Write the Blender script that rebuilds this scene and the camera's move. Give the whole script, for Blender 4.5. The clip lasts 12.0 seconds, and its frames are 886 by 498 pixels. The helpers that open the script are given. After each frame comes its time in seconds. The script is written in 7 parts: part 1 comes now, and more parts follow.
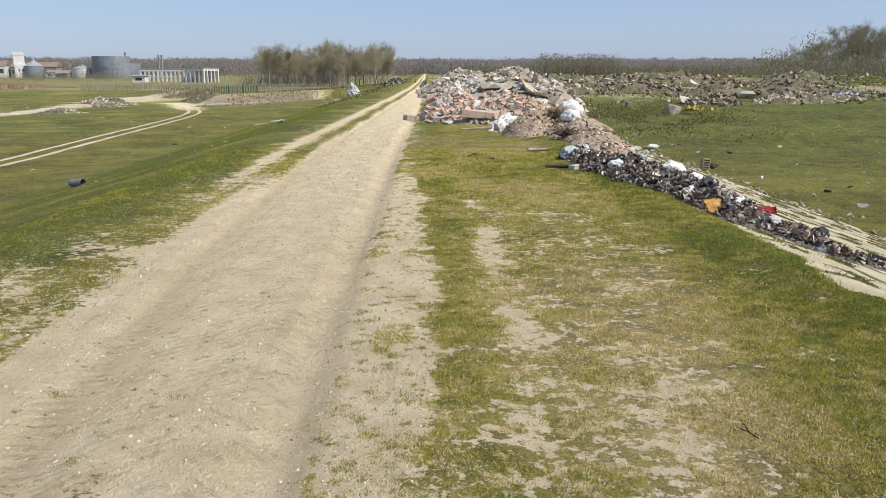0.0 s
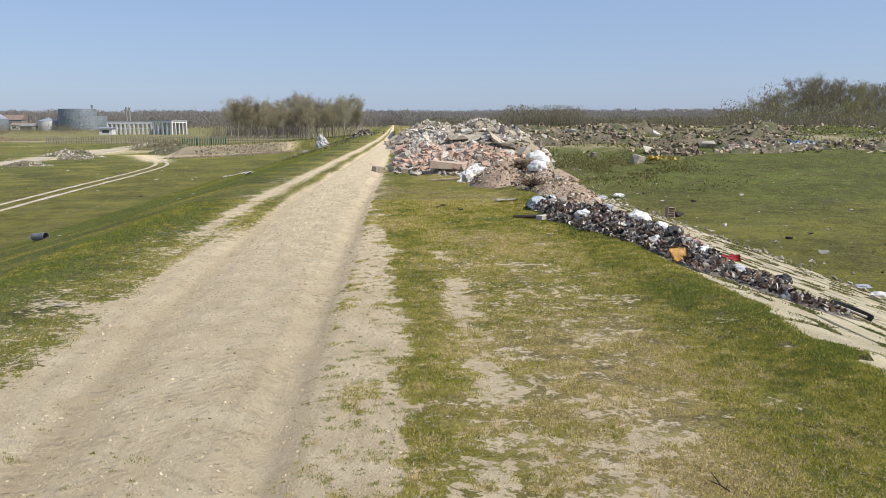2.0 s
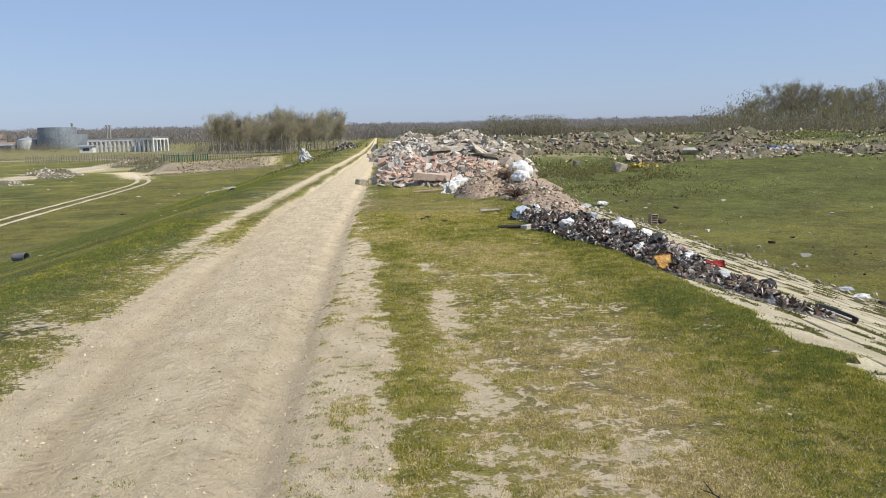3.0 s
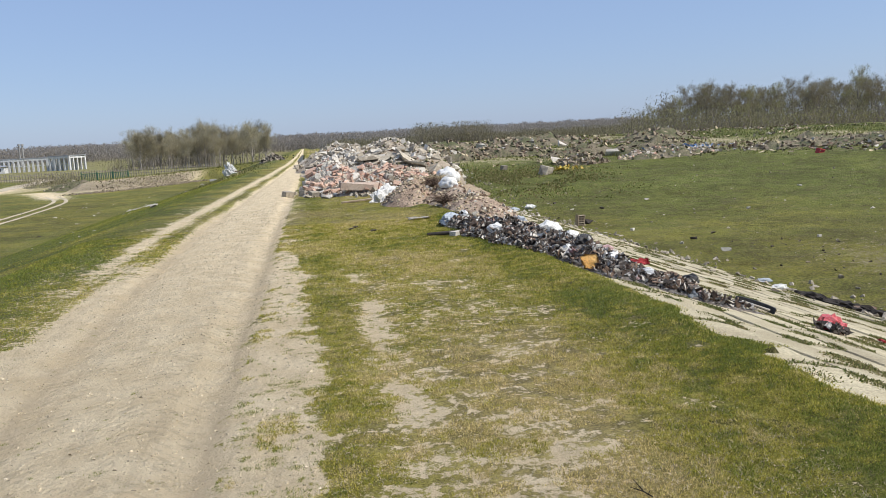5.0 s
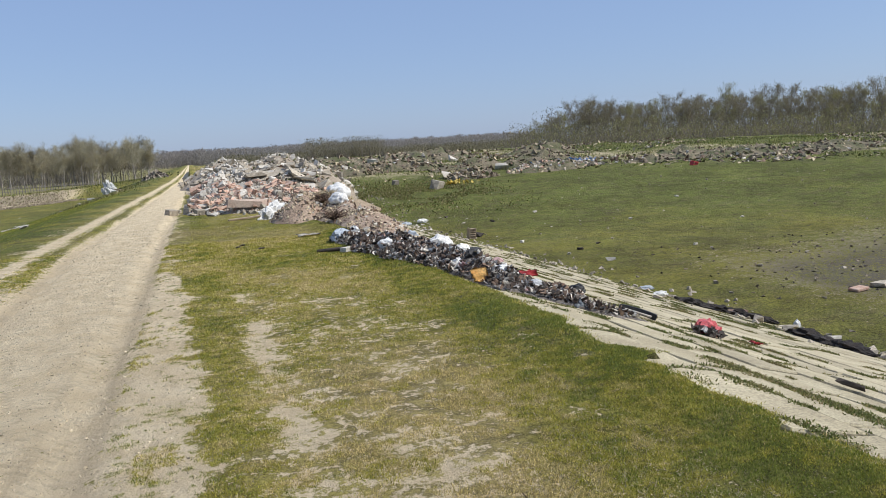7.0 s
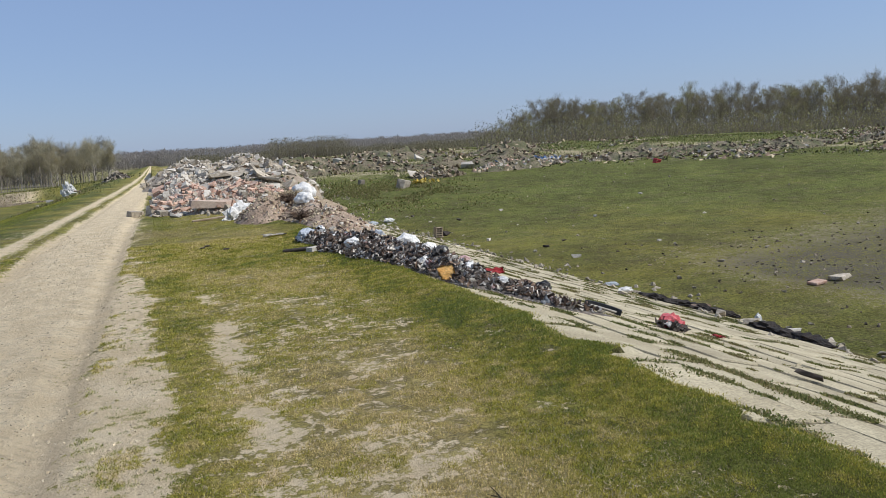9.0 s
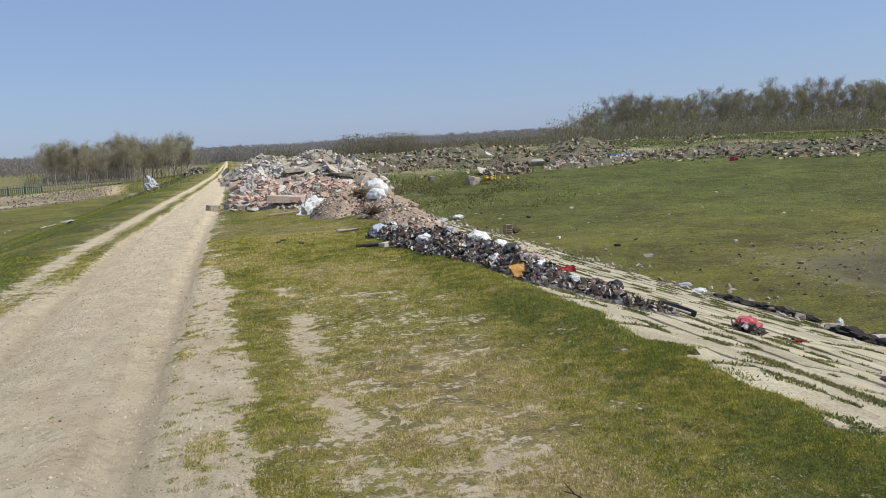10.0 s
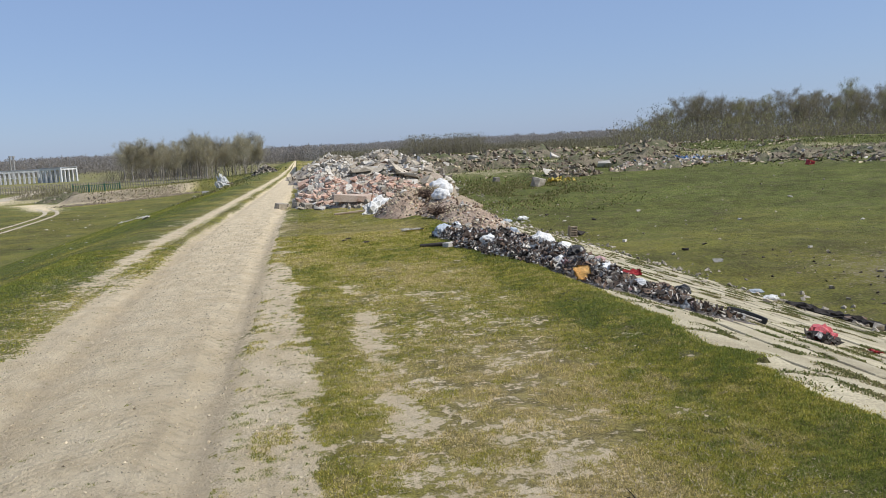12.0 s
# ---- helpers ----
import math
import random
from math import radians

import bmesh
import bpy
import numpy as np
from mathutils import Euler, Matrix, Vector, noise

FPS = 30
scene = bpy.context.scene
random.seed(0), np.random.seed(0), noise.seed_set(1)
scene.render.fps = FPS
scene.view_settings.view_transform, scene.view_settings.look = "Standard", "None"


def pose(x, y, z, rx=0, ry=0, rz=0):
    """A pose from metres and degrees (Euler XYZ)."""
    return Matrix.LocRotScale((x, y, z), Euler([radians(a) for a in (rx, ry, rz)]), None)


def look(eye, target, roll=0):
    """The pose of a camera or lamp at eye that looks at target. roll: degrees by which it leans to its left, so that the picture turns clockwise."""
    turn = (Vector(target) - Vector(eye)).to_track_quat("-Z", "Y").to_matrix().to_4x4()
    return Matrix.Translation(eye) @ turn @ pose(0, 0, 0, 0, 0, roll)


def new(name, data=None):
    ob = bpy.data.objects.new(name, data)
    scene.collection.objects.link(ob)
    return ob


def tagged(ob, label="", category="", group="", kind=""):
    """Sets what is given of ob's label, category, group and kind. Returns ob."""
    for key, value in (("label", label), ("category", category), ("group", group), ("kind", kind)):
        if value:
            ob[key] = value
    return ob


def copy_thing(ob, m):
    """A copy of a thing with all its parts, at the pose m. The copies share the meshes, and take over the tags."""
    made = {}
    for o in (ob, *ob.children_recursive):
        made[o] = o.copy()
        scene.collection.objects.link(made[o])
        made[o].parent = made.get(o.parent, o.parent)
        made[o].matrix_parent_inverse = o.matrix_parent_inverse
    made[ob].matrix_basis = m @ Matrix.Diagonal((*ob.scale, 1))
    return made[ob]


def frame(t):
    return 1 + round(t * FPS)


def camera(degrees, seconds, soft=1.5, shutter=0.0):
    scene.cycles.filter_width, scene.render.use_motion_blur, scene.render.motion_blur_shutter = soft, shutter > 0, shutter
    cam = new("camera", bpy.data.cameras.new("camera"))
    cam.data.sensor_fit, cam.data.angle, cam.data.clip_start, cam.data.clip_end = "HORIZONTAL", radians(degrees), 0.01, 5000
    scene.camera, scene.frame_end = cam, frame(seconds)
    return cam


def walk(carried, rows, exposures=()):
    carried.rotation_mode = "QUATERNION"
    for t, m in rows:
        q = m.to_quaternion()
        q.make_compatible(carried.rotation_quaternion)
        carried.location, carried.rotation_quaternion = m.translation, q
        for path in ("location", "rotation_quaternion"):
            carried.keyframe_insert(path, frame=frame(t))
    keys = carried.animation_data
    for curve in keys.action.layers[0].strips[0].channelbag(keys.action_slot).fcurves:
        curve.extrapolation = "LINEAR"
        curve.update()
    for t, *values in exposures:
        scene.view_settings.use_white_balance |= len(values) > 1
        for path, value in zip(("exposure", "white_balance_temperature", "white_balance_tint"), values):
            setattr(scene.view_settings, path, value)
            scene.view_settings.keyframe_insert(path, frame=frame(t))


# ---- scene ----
cam = camera(59.12, 12.0, soft=0.8)
PATH = [
    (0.0, 0.000, 0.000, 1.620, 77.24, 0.00, -1.23), (0.5, -0.002, 0.001, 1.632, 78.67, -0.12, -1.76),
    (1.0, 0.003, 0.006, 1.635, 79.30, -0.26, -2.09), (1.5, 0.013, 0.012, 1.637, 80.38, -0.12, -3.11),
    (2.0, 0.012, 0.014, 1.643, 80.86, 0.20, -3.52), (2.5, 0.009, 0.028, 1.647, 81.38, 0.75, -3.98),
    (3.0, 0.012, 0.049, 1.645, 81.67, 1.26, -4.79), (5.0, 0.066, 0.087, 1.647, 82.04, 2.99, -10.04),
    (5.5, 0.098, 0.113, 1.641, 82.62, 3.29, -12.54), (6.0, 0.120, 0.129, 1.635, 82.92, 3.27, -15.03),
    (6.5, 0.126, 0.134, 1.635, 82.87, 3.04, -16.62), (7.0, 0.129, 0.137, 1.644, 82.69, 3.32, -17.92),
    (9.0, 0.126, 0.118, 1.634, 82.48, 3.63, -20.41), (9.5, 0.098, 0.096, 1.638, 82.43, 3.46, -19.54),
    (10.0, 0.061, 0.072, 1.648, 82.55, 3.40, -15.34), (10.5, 0.028, 0.042, 1.660, 82.81, 3.27, -12.13),
    (11.0, 0.036, 0.046, 1.648, 82.97, 3.08, -10.87), (11.5, 0.038, 0.046, 1.645, 82.92, 3.01, -10.62),
    (12.0, 0.054, 0.060, 1.645, 82.87, 3.00, -10.59)]
# the clip's camera darkens and cools its picture a little as it turns to the right
EXPOSURES = [(0.0, 0.06, 6500, 10), (1.0, 0.03, 6480, 10), (2.5, 0.00, 6400, 10), (5.0, 0.02, 6320, 10), (6.0, -0.05, 6220, 10), (7.0, -0.09, 6180, 10), (9.0, -0.20, 6160, 10), (10.0, -0.17, 6160, 10), (11.0, -0.14, 6160, 10), (12.0, -0.14, 6160, 10)]
walk(cam, [(t, pose(x, y, z, rx, ry, rz)) for t, x, y, z, rx, ry, rz in PATH], EXPOSURES)

# ---- daylight: clear, slightly hazy spring sky; sun high on the right, a little behind ----
SUN_AZIMUTH, SUN_HEIGHT = 117.0, 50.0      # degrees clockwise from the road's heading (+y)
world = bpy.data.worlds.new("sky")
scene.world = world
world.use_nodes = True
wn = world.node_tree.nodes
sky = wn.new("ShaderNodeTexSky")
sky.sky_type, sky.sun_disc = "NISHITA", False
sky.sun_elevation, sky.sun_rotation = radians(SUN_HEIGHT), radians(SUN_AZIMUTH)
sky.air_density, sky.dust_density, sky.ozone_density = 1.0, 0.7, 3.0
wn["Background"].inputs["Strength"].default_value = 0.118
haze = wn.new("ShaderNodeMix")                       # thin spring haze over the clear sky
haze.data_type = "RGBA"
haze.inputs[0].default_value = 0.58
haze.inputs[7].default_value = (2.95, 3.95, 6.35, 1)
world.node_tree.links.new(sky.outputs["Color"], haze.inputs[6])
world.node_tree.links.new(haze.outputs[2], wn["Background"].inputs["Color"])
sun = new("sun", bpy.data.lights.new("sun", "SUN"))
sun.data.energy, sun.data.angle, sun.data.color = 5.0, radians(0.55), (1.0, 0.95, 0.87)
az, el = radians(SUN_AZIMUTH), radians(SUN_HEIGHT)
sun.matrix_world = look((math.sin(az) * math.cos(el) * 50, math.cos(az) * math.cos(el) * 50, math.sin(el) * 50), (0, 0, 0))
# ---- the lie of the land ----
def lattice(ix, iy, seed):
    n = (ix * 374761393 + iy * 668265263 + seed * 974711) & 0xFFFFFFFF
    n = ((n ^ (n >> 13)) * 1274126177) & 0xFFFFFFFF
    return ((n ^ (n >> 16)) & 0xFFFF) / 65535.0


def vnoise(x, y, size, seed=0):
    """Smooth value noise, 0 to 1, with cells of the given size in metres."""
    x, y = np.asarray(x, float) / size, np.asarray(y, float) / size
    ix, iy = np.floor(x).astype(np.int64), np.floor(y).astype(np.int64)
    fx, fy = x - ix, y - iy
    fx, fy = fx * fx * (3 - 2 * fx), fy * fy * (3 - 2 * fy)
    a, b = lattice(ix, iy, seed), lattice(ix + 1, iy, seed)
    c, d = lattice(ix, iy + 1, seed), lattice(ix + 1, iy + 1, seed)
    return (a * (1 - fx) + b * fx) * (1 - fy) + (c * (1 - fx) + d * fx) * fy


def fnoise(x, y, size, seed=0, octaves=4):
    total, gain = 0.0, 0.5
    for k in range(octaves):
        total = total + gain * vnoise(x, y, size / 2 ** k, seed + 17 * k)
        gain *= 0.5
    return total / (1 - 0.5 ** octaves)


def ramp(v, a, b):
    v = np.clip((np.asarray(v, float) - a) / (b - a), 0, 1)
    return v * v * (3 - 2 * v)


def bump(v, centre, width):
    return np.exp(-((np.asarray(v, float) - centre) / width) ** 2)


FIELD_LEFT, FIELD_RIGHT = -2.4, -2.3
CREST_LEFT, TOE_LEFT, CREST_RIGHT, TOE_RIGHT = -4.3, -13.1, 3.3, 11.3


def near_line(x, y, pts):
    """Distance to a bent line in plan, and how far along it (0 to 1)."""
    best = np.full(np.shape(x), 1e9)
    for (x0, y0), (x1, y1) in zip(pts, pts[1:]):
        dx, dy = x1 - x0, y1 - y0
        k = np.clip(((x - x0) * dx + (y - y0) * dy) / (dx * dx + dy * dy), 0, 1)
        best = np.minimum(best, np.hypot(x - x0 - k * dx, y - y0 - k * dy))
    return best


BANK = [(-8.0, 185.0), (-11.5, 152.0), (-19.5, 119.0), (-25.6, 102.5)]
PATH_LINE = [(-19.0, 20.0), (-19.2, 36.0), (-19.6, 41.0), (-20.4, 50.0), (-21.3, 62.0), (-22.5, 75.0), (-24.4, 84.0), (-27.9, 93.0), (-33.0, 106.0)]
WHITE_ROAD = [(-42.0, 55.0), (-40.9, 77.0), (-41.0, 84.0), (-42.5, 100.0), (-44.1, 122.0), (-48.1, 146.0), (-52.0, 173.0), (-58.0, 184.0), (-76.0, 192.0), (-120.0, 205.0)]


def land(x, y):
    """Height of the ground without the small relief."""
    x, y = np.asarray(x, float), np.asarray(y, float)
    left = FIELD_LEFT + 0.25 * (fnoise(x, y, 30, 3) - 0.5) * ramp(-x, 14, 40)
    bank = near_line(x, y, BANK)
    left = left + (1.25 + 0.3 * ramp(y, 90, 190)) * (1 - ramp(bank, 1.0, 3.6))
    r = np.hypot(x - 4, y - 4)
    right = FIELD_RIGHT + 1.9 * ramp(r, 30, 60) + 1.3 * ramp(r, 56, 95) * (1 - 0.6 * ramp(np.arctan2(x, np.maximum(y, 1.0)), 0.5, 0.85))
    right = right + 0.22 * (fnoise(x, y, 9, 5) - 0.5) * ramp(r, 8, 25) + 0.16 * (fnoise(x, y, 2.5, 6, 3) - 0.5) * ramp(r, 10, 20) + 0.9 * (fnoise(x, y, 7, 8) - 0.35) * ramp(r, 55, 66) * (1 - ramp(r, 125, 150))
    right = right - 3.2 * ramp(r, 150, 215)
    # the dike: a level crest with sloping sides, rounded at the shoulders
    dl = (CREST_LEFT - x) * (-FIELD_LEFT) / (CREST_LEFT - TOE_LEFT)
    dr = (x - CREST_RIGHT) * (-FIELD_RIGHT) / (TOE_RIGHT - CREST_RIGHT)
    drop = np.maximum(dl, dr)
    dike = -np.where(drop > 0.12, drop, np.where(drop < -0.12, 0.0, (drop + 0.12) ** 2 / 0.48))
    side = np.where(x < 0, left, right)
    z = np.where(np.abs(side - dike) < 0.12, (side + dike) / 2 + (0.12 - np.abs(side - dike)) ** 2 / 0.48 + np.abs(side - dike) / 2, np.maximum(side, dike))
    return z


def bend(y):
    """The road drifts a little to the right in the distance."""
    return np.interp(y, (18, 32, 50, 80, 140), (0.0, 0.3, 0.75, 1.3, 1.6))


def rut_left(y):
    return np.interp(y, (3, 4.1, 6.4, 10.8, 16.3, 24), (-1.72, -1.83, -2.01, -2.16, -2.27, -2.3))


def land_fine(x, y):
    """The ground with ruts, hummocks and tyre marks."""
    x, y = np.asarray(x, float), np.asarray(y, float)
    z = land(x, y)
    wob = 0.12 * (fnoise(0 * x, y, 9, 21) - 0.5) + 0.10 * (fnoise(x, y, 0.8, 23) - 0.5)
    near = 1 - ramp(y, 30, 70)
    x = x - bend(y)
    road = ramp(x, -2.75, -2.2) * (1 - ramp(x, -0.75, -0.35))
    z = z - 0.045 * ramp(x + wob, -0.90, -0.66) * (1 - ramp(x + wob, -0.66, -0.42)) - 0.045 * bump(x + 0.5 * wob, rut_left(y) + 0.06, 0.16) + 0.02 * bump(x + 0.5 * wob, rut_left(y) - 0.22, 0.12) - 0.02 * road
    z = z + 0.022 * bump(x + wob, -0.98, 0.2) * vnoise(x, y, 0.5, 33) + 0.012 * bump(x, -1.5, 0.35)
    lug = 0.5 + 0.5 * np.sin(2 * math.pi * (y + 0.55 * np.abs(x + 1.05)) / 0.21)
    z = z + 0.005 * lug * bump(x + wob, -1.0, 0.22) * ramp(vnoise(x, y, 1.6, 41), 0.3, 0.7) * near
    z = z - 0.02 * bump(x, 0.6, 0.25) * near
    z = z + near * (0.03 * (fnoise(x, y, 0.9, 51) - 0.5) * (1 - 0.5 * road) + (0.016 + 0.010 * road) * (fnoise(x, y, 0.17, 52, 3) - 0.5))
    return z
# ---- materials ----
def material(name):
    m = bpy.data.materials.new(name)
    m.use_nodes = True
    t = m.node_tree
    return m, t, t.nodes["Principled BSDF"]


def node(t, kind, **values):
    n = t.nodes.new(kind)
    for key, value in values.items():
        n.inputs[key].default_value = value
    return n


def mix(t, fac, a, b, blend="MIX"):
    n = t.nodes.new("ShaderNodeMix")
    n.data_type, n.blend_type = "RGBA", blend
    for socket, value in ((n.inputs[0], fac), (n.inputs[6], a), (n.inputs[7], b)):
        if isinstance(value, (int, float, tuple)):
            socket.default_value = value
        else:
            t.links.new(value, socket)
    return n.outputs[2]


def math_node(t, op, a, b=0.0, c=0.0, clamp=False):
    n = t.nodes.new("ShaderNodeMath")
    n.operation, n.use_clamp = op, clamp
    for socket, value in zip(n.inputs, (a, b, c)):
        if isinstance(value, (int, float)):
            socket.default_value = value
        else:
            t.links.new(value, socket)
    return n.outputs[0]


def noise_of(t, vector, scale, detail=4.0, rough=0.55):
    n = node(t, "ShaderNodeTexNoise", Scale=scale, Detail=detail, Roughness=rough)
    t.links.new(vector, n.inputs["Vector"])
    return n.outputs["Fac"]


def spread(t, value, low, high):
    n = t.nodes.new("ShaderNodeMapRange")
    n.interpolation_type = "SMOOTHSTEP"
    t.links.new(value, n.inputs[0])
    n.inputs[1].default_value, n.inputs[2].default_value = low, high
    return n.outputs[0]


def surface(name, c1, c2, scale=4.0, rough=0.85, bump=0.3, vary=0.35, island=False, speck=None, metallic=0.0, bump_size=0.02, fine=9.0, thin=0.0):
    """A worn surface of two tones with grain, stains and a shift of brightness from piece to piece."""
    m, t, b = material(name)
    co = t.nodes.new("ShaderNodeTexCoord").outputs["Object"]
    if island:
        rnd = t.nodes.new("ShaderNodeNewGeometry").outputs["Random Per Island"]
    else:
        rnd = t.nodes.new("ShaderNodeObjectInfo").outputs["Random"]
    shift = t.nodes.new("ShaderNodeVectorMath")
    shift.operation = "ADD"
    t.links.new(co, shift.inputs[0])
    comb = t.nodes.new("ShaderNodeCombineXYZ")
    for k in range(3):
        t.links.new(math_node(t, "MULTIPLY", rnd, 37.0 * (k + 1)), comb.inputs[k])
    t.links.new(comb.outputs[0], shift.inputs[1])
    v = shift.outputs[0]
    big, small = noise_of(t, v, scale), noise_of(t, v, scale * fine, 5.0, 0.65)
    col = mix(t, spread(t, big, 0.32, 0.68), c1, c2)
    col = mix(t, spread(t, small, 0.35, 0.75), col, mix(t, 0.6, col, (0.03, 0.028, 0.024, 1), "MIX"), "MIX") if speck is None else mix(t, spread(t, small, 0.52, 0.66), col, speck)
    val = t.nodes.new("ShaderNodeHueSaturation")
    t.links.new(math_node(t, "MULTIPLY_ADD", rnd, 2 * vary, 1 - vary), val.inputs["Value"])
    t.links.new(col, val.inputs["Color"])
    t.links.new(val.outputs[0], b.inputs["Base Color"])
    b.inputs["Roughness"].default_value, b.inputs["Metallic"].default_value = rough, metallic
    bp = node(t, "ShaderNodeBump", Strength=bump, Distance=bump_size)
    t.links.new(math_node(t, "ADD", small, math_node(t, "MULTIPLY", big, 0.8)), bp.inputs["Height"])
    t.links.new(bp.outputs[0], b.inputs["Normal"])
    if thin:                                  # twigs and young leaves let light through
        leaf, both = t.nodes.new("ShaderNodeBsdfTranslucent"), node(t, "ShaderNodeMixShader", Fac=thin)
        t.links.new(val.outputs[0], leaf.inputs["Color"])
        t.links.new(b.outputs[0], both.inputs[1]), t.links.new(leaf.outputs[0], both.inputs[2])
        t.links.new(both.outputs[0], t.nodes["Material Output"].inputs["Surface"])
    return m


SOIL, SOIL_PALE = (0.68, 0.54, 0.335, 1), (0.79, 0.655, 0.435, 1)


def ground_material():
    m, t, b = material("soil_and_turf")
    co = t.nodes.new("ShaderNodeTexCoord").outputs["Object"]

    def attribute(name):
        a = t.nodes.new("ShaderNodeAttribute")
        a.attribute_name = name
        return a.outputs["Fac"]
    cover, tone, moss, mud = (attribute(n) for n in ("cover", "tone", "moss", "mud"))
    n_big, n_mid, n_fine, n_grit = noise_of(t, co, 0.35), noise_of(t, co, 2.6, 5.0), noise_of(t, co, 13.0, 6.0, 0.75), noise_of(t, co, 80.0, 4.0, 0.75)
    n_clump = noise_of(t, co, 5.5, 4.0, 0.7)
    soil = mix(t, spread(t, n_mid, 0.3, 0.7), SOIL, SOIL_PALE)
    soil = mix(t, math_node(t, "MULTIPLY", spread(t, n_fine, 0.54, 0.72), 0.34), soil, (0.25, 0.17, 0.105, 1))
    soil = mix(t, math_node(t, "MULTIPLY", spread(t, n_grit, 0.58, 0.75), 0.5), soil, (0.60, 0.54, 0.41, 1))
    soil = mix(t, math_node(t, "MULTIPLY", spread(t, n_grit, 0.44, 0.3), 0.45), soil, (0.17, 0.13, 0.08, 1))
    stretch = t.nodes.new("ShaderNodeVectorMath")
    stretch.operation = "MULTIPLY"
    stretch.inputs[1].default_value = (9.0, 0.9, 1.0)
    t.links.new(co, stretch.inputs[0])
    streak = noise_of(t, stretch.outputs[0], 1.0, 5.0, 0.7)
    soil = mix(t, math_node(t, "MULTIPLY", spread(t, streak, 0.48, 0.68), 0.24), soil, (0.36, 0.275, 0.17, 1))
    soil = mix(t, math_node(t, "MULTIPLY", spread(t, n_clump, 0.5, 0.66), 0.2), soil, (0.36, 0.28, 0.175, 1))
    soil = mix(t, math_node(t, "MULTIPLY", spread(t, n_grit, 0.55, 0.68), spread(t, n_clump, 0.4, 0.6)), soil, (0.74, 0.64, 0.47, 1))
    tread = attribute("tread")
    sep = t.nodes.new("ShaderNodeSeparateXYZ")
    t.links.new(co, sep.inputs[0])
    along = math_node(t, "ADD", math_node(t, "MULTIPLY", sep.outputs[1], 62.0), math_node(t, "MULTIPLY", math_node(t, "ABSOLUTE", math_node(t, "ADD", sep.outputs[0], 1.1)), 45.0))
    lug = math_node(t, "SINE", math_node(t, "ADD", along, math_node(t, "MULTIPLY", n_mid, 12.0)))
    lug = math_node(t, "MULTIPLY", math_node(t, "MULTIPLY", lug, tread), spread(t, n_clump, 0.42, 0.62))
    soil = mix(t, math_node(t, "MULTIPLY", spread(t, lug, 0.0, -0.6), 0.16), soil, (0.21, 0.165, 0.105, 1))
    # browner rut soil, with the shade of the rut walls painted in
    soil = mix(t, math_node(t, "MULTIPLY", attribute("rut_soil_shade"), spread(t, n_mid, 0.25, 0.6)), soil, (0.33, 0.24, 0.145, 1))
    soil = mix(t, mud, soil, mix(t, n_fine, (0.085, 0.07, 0.05, 1), (0.175, 0.15, 0.115, 1)))
    turf = mix(t, spread(t, tone, 0.0, 0.5), (0.36, 0.29, 0.11, 1), (0.265, 0.235, 0.05, 1))
    turf = mix(t, spread(t, tone, 0.45, 1.0), turf, (0.122, 0.138, 0.03, 1))
    turf = mix(t, moss, turf, mix(t, spread(t, n_big, 0.35, 0.65), (0.21, 0.188, 0.034, 1), (0.14, 0.136, 0.032, 1)))
    turf = mix(t, math_node(t, "MULTIPLY", spread(t, n_mid, 0.5, 0.7), 0.5), turf, (0.19, 0.15, 0.08, 1))
    turf = mix(t, math_node(t, "MULTIPLY", spread(t, noise_of(t, co, 0.9, 5.0, 0.7), 0.5, 0.68), 0.5), turf, (0.15, 0.125, 0.06, 1))
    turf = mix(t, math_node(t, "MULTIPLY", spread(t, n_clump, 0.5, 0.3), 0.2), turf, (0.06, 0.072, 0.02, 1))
    wide = math_node(t, "ADD", math_node(t, "MULTIPLY", noise_of(t, co, 1.4, 6.0, 0.75), 0.6), math_node(t, "MULTIPLY", noise_of(t, co, 0.28, 4.0, 0.6), 0.4))
    lift = t.nodes.new("ShaderNodeHueSaturation")
    t.links.new(math_node(t, "MULTIPLY_ADD", spread(t, wide, 0.38, 0.62), 0.6, 0.62), lift.inputs["Value"])
    t.links.new(turf, lift.inputs["Color"])
    turf = lift.outputs[0]
    # shade between tufts is painted into the turf colour from the bump's noise
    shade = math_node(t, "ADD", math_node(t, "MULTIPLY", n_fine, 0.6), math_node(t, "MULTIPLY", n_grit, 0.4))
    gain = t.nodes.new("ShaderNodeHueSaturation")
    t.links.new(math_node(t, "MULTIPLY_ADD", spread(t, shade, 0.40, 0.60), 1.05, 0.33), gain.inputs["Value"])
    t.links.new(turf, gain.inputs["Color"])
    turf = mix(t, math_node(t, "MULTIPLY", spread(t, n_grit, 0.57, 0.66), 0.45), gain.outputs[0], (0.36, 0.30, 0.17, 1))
    edge = math_node(t, "ADD", cover, math_node(t, "MULTIPLY_ADD", n_fine, 2.5, -1.25))
    edge = math_node(t, "ADD", edge, math_node(t, "MULTIPLY_ADD", n_clump, 0.9, -0.45))
    col = mix(t, spread(t, edge, 0.40, 0.58), soil, turf)
    t.links.new(col, b.inputs["Base Color"])
    b.inputs["Roughness"].default_value = 0.95
    b.inputs["Specular IOR Level"].default_value = 0.15
    bp = node(t, "ShaderNodeBump", Strength=1.0, Distance=0.07)
    t.links.new(math_node(t, "ADD", math_node(t, "MULTIPLY", lug, 0.12), math_node(t, "ADD", n_fine, math_node(t, "MULTIPLY", n_grit, 0.4))), bp.inputs["Height"])
    t.links.new(bp.outputs[0], b.inputs["Normal"])
    return m


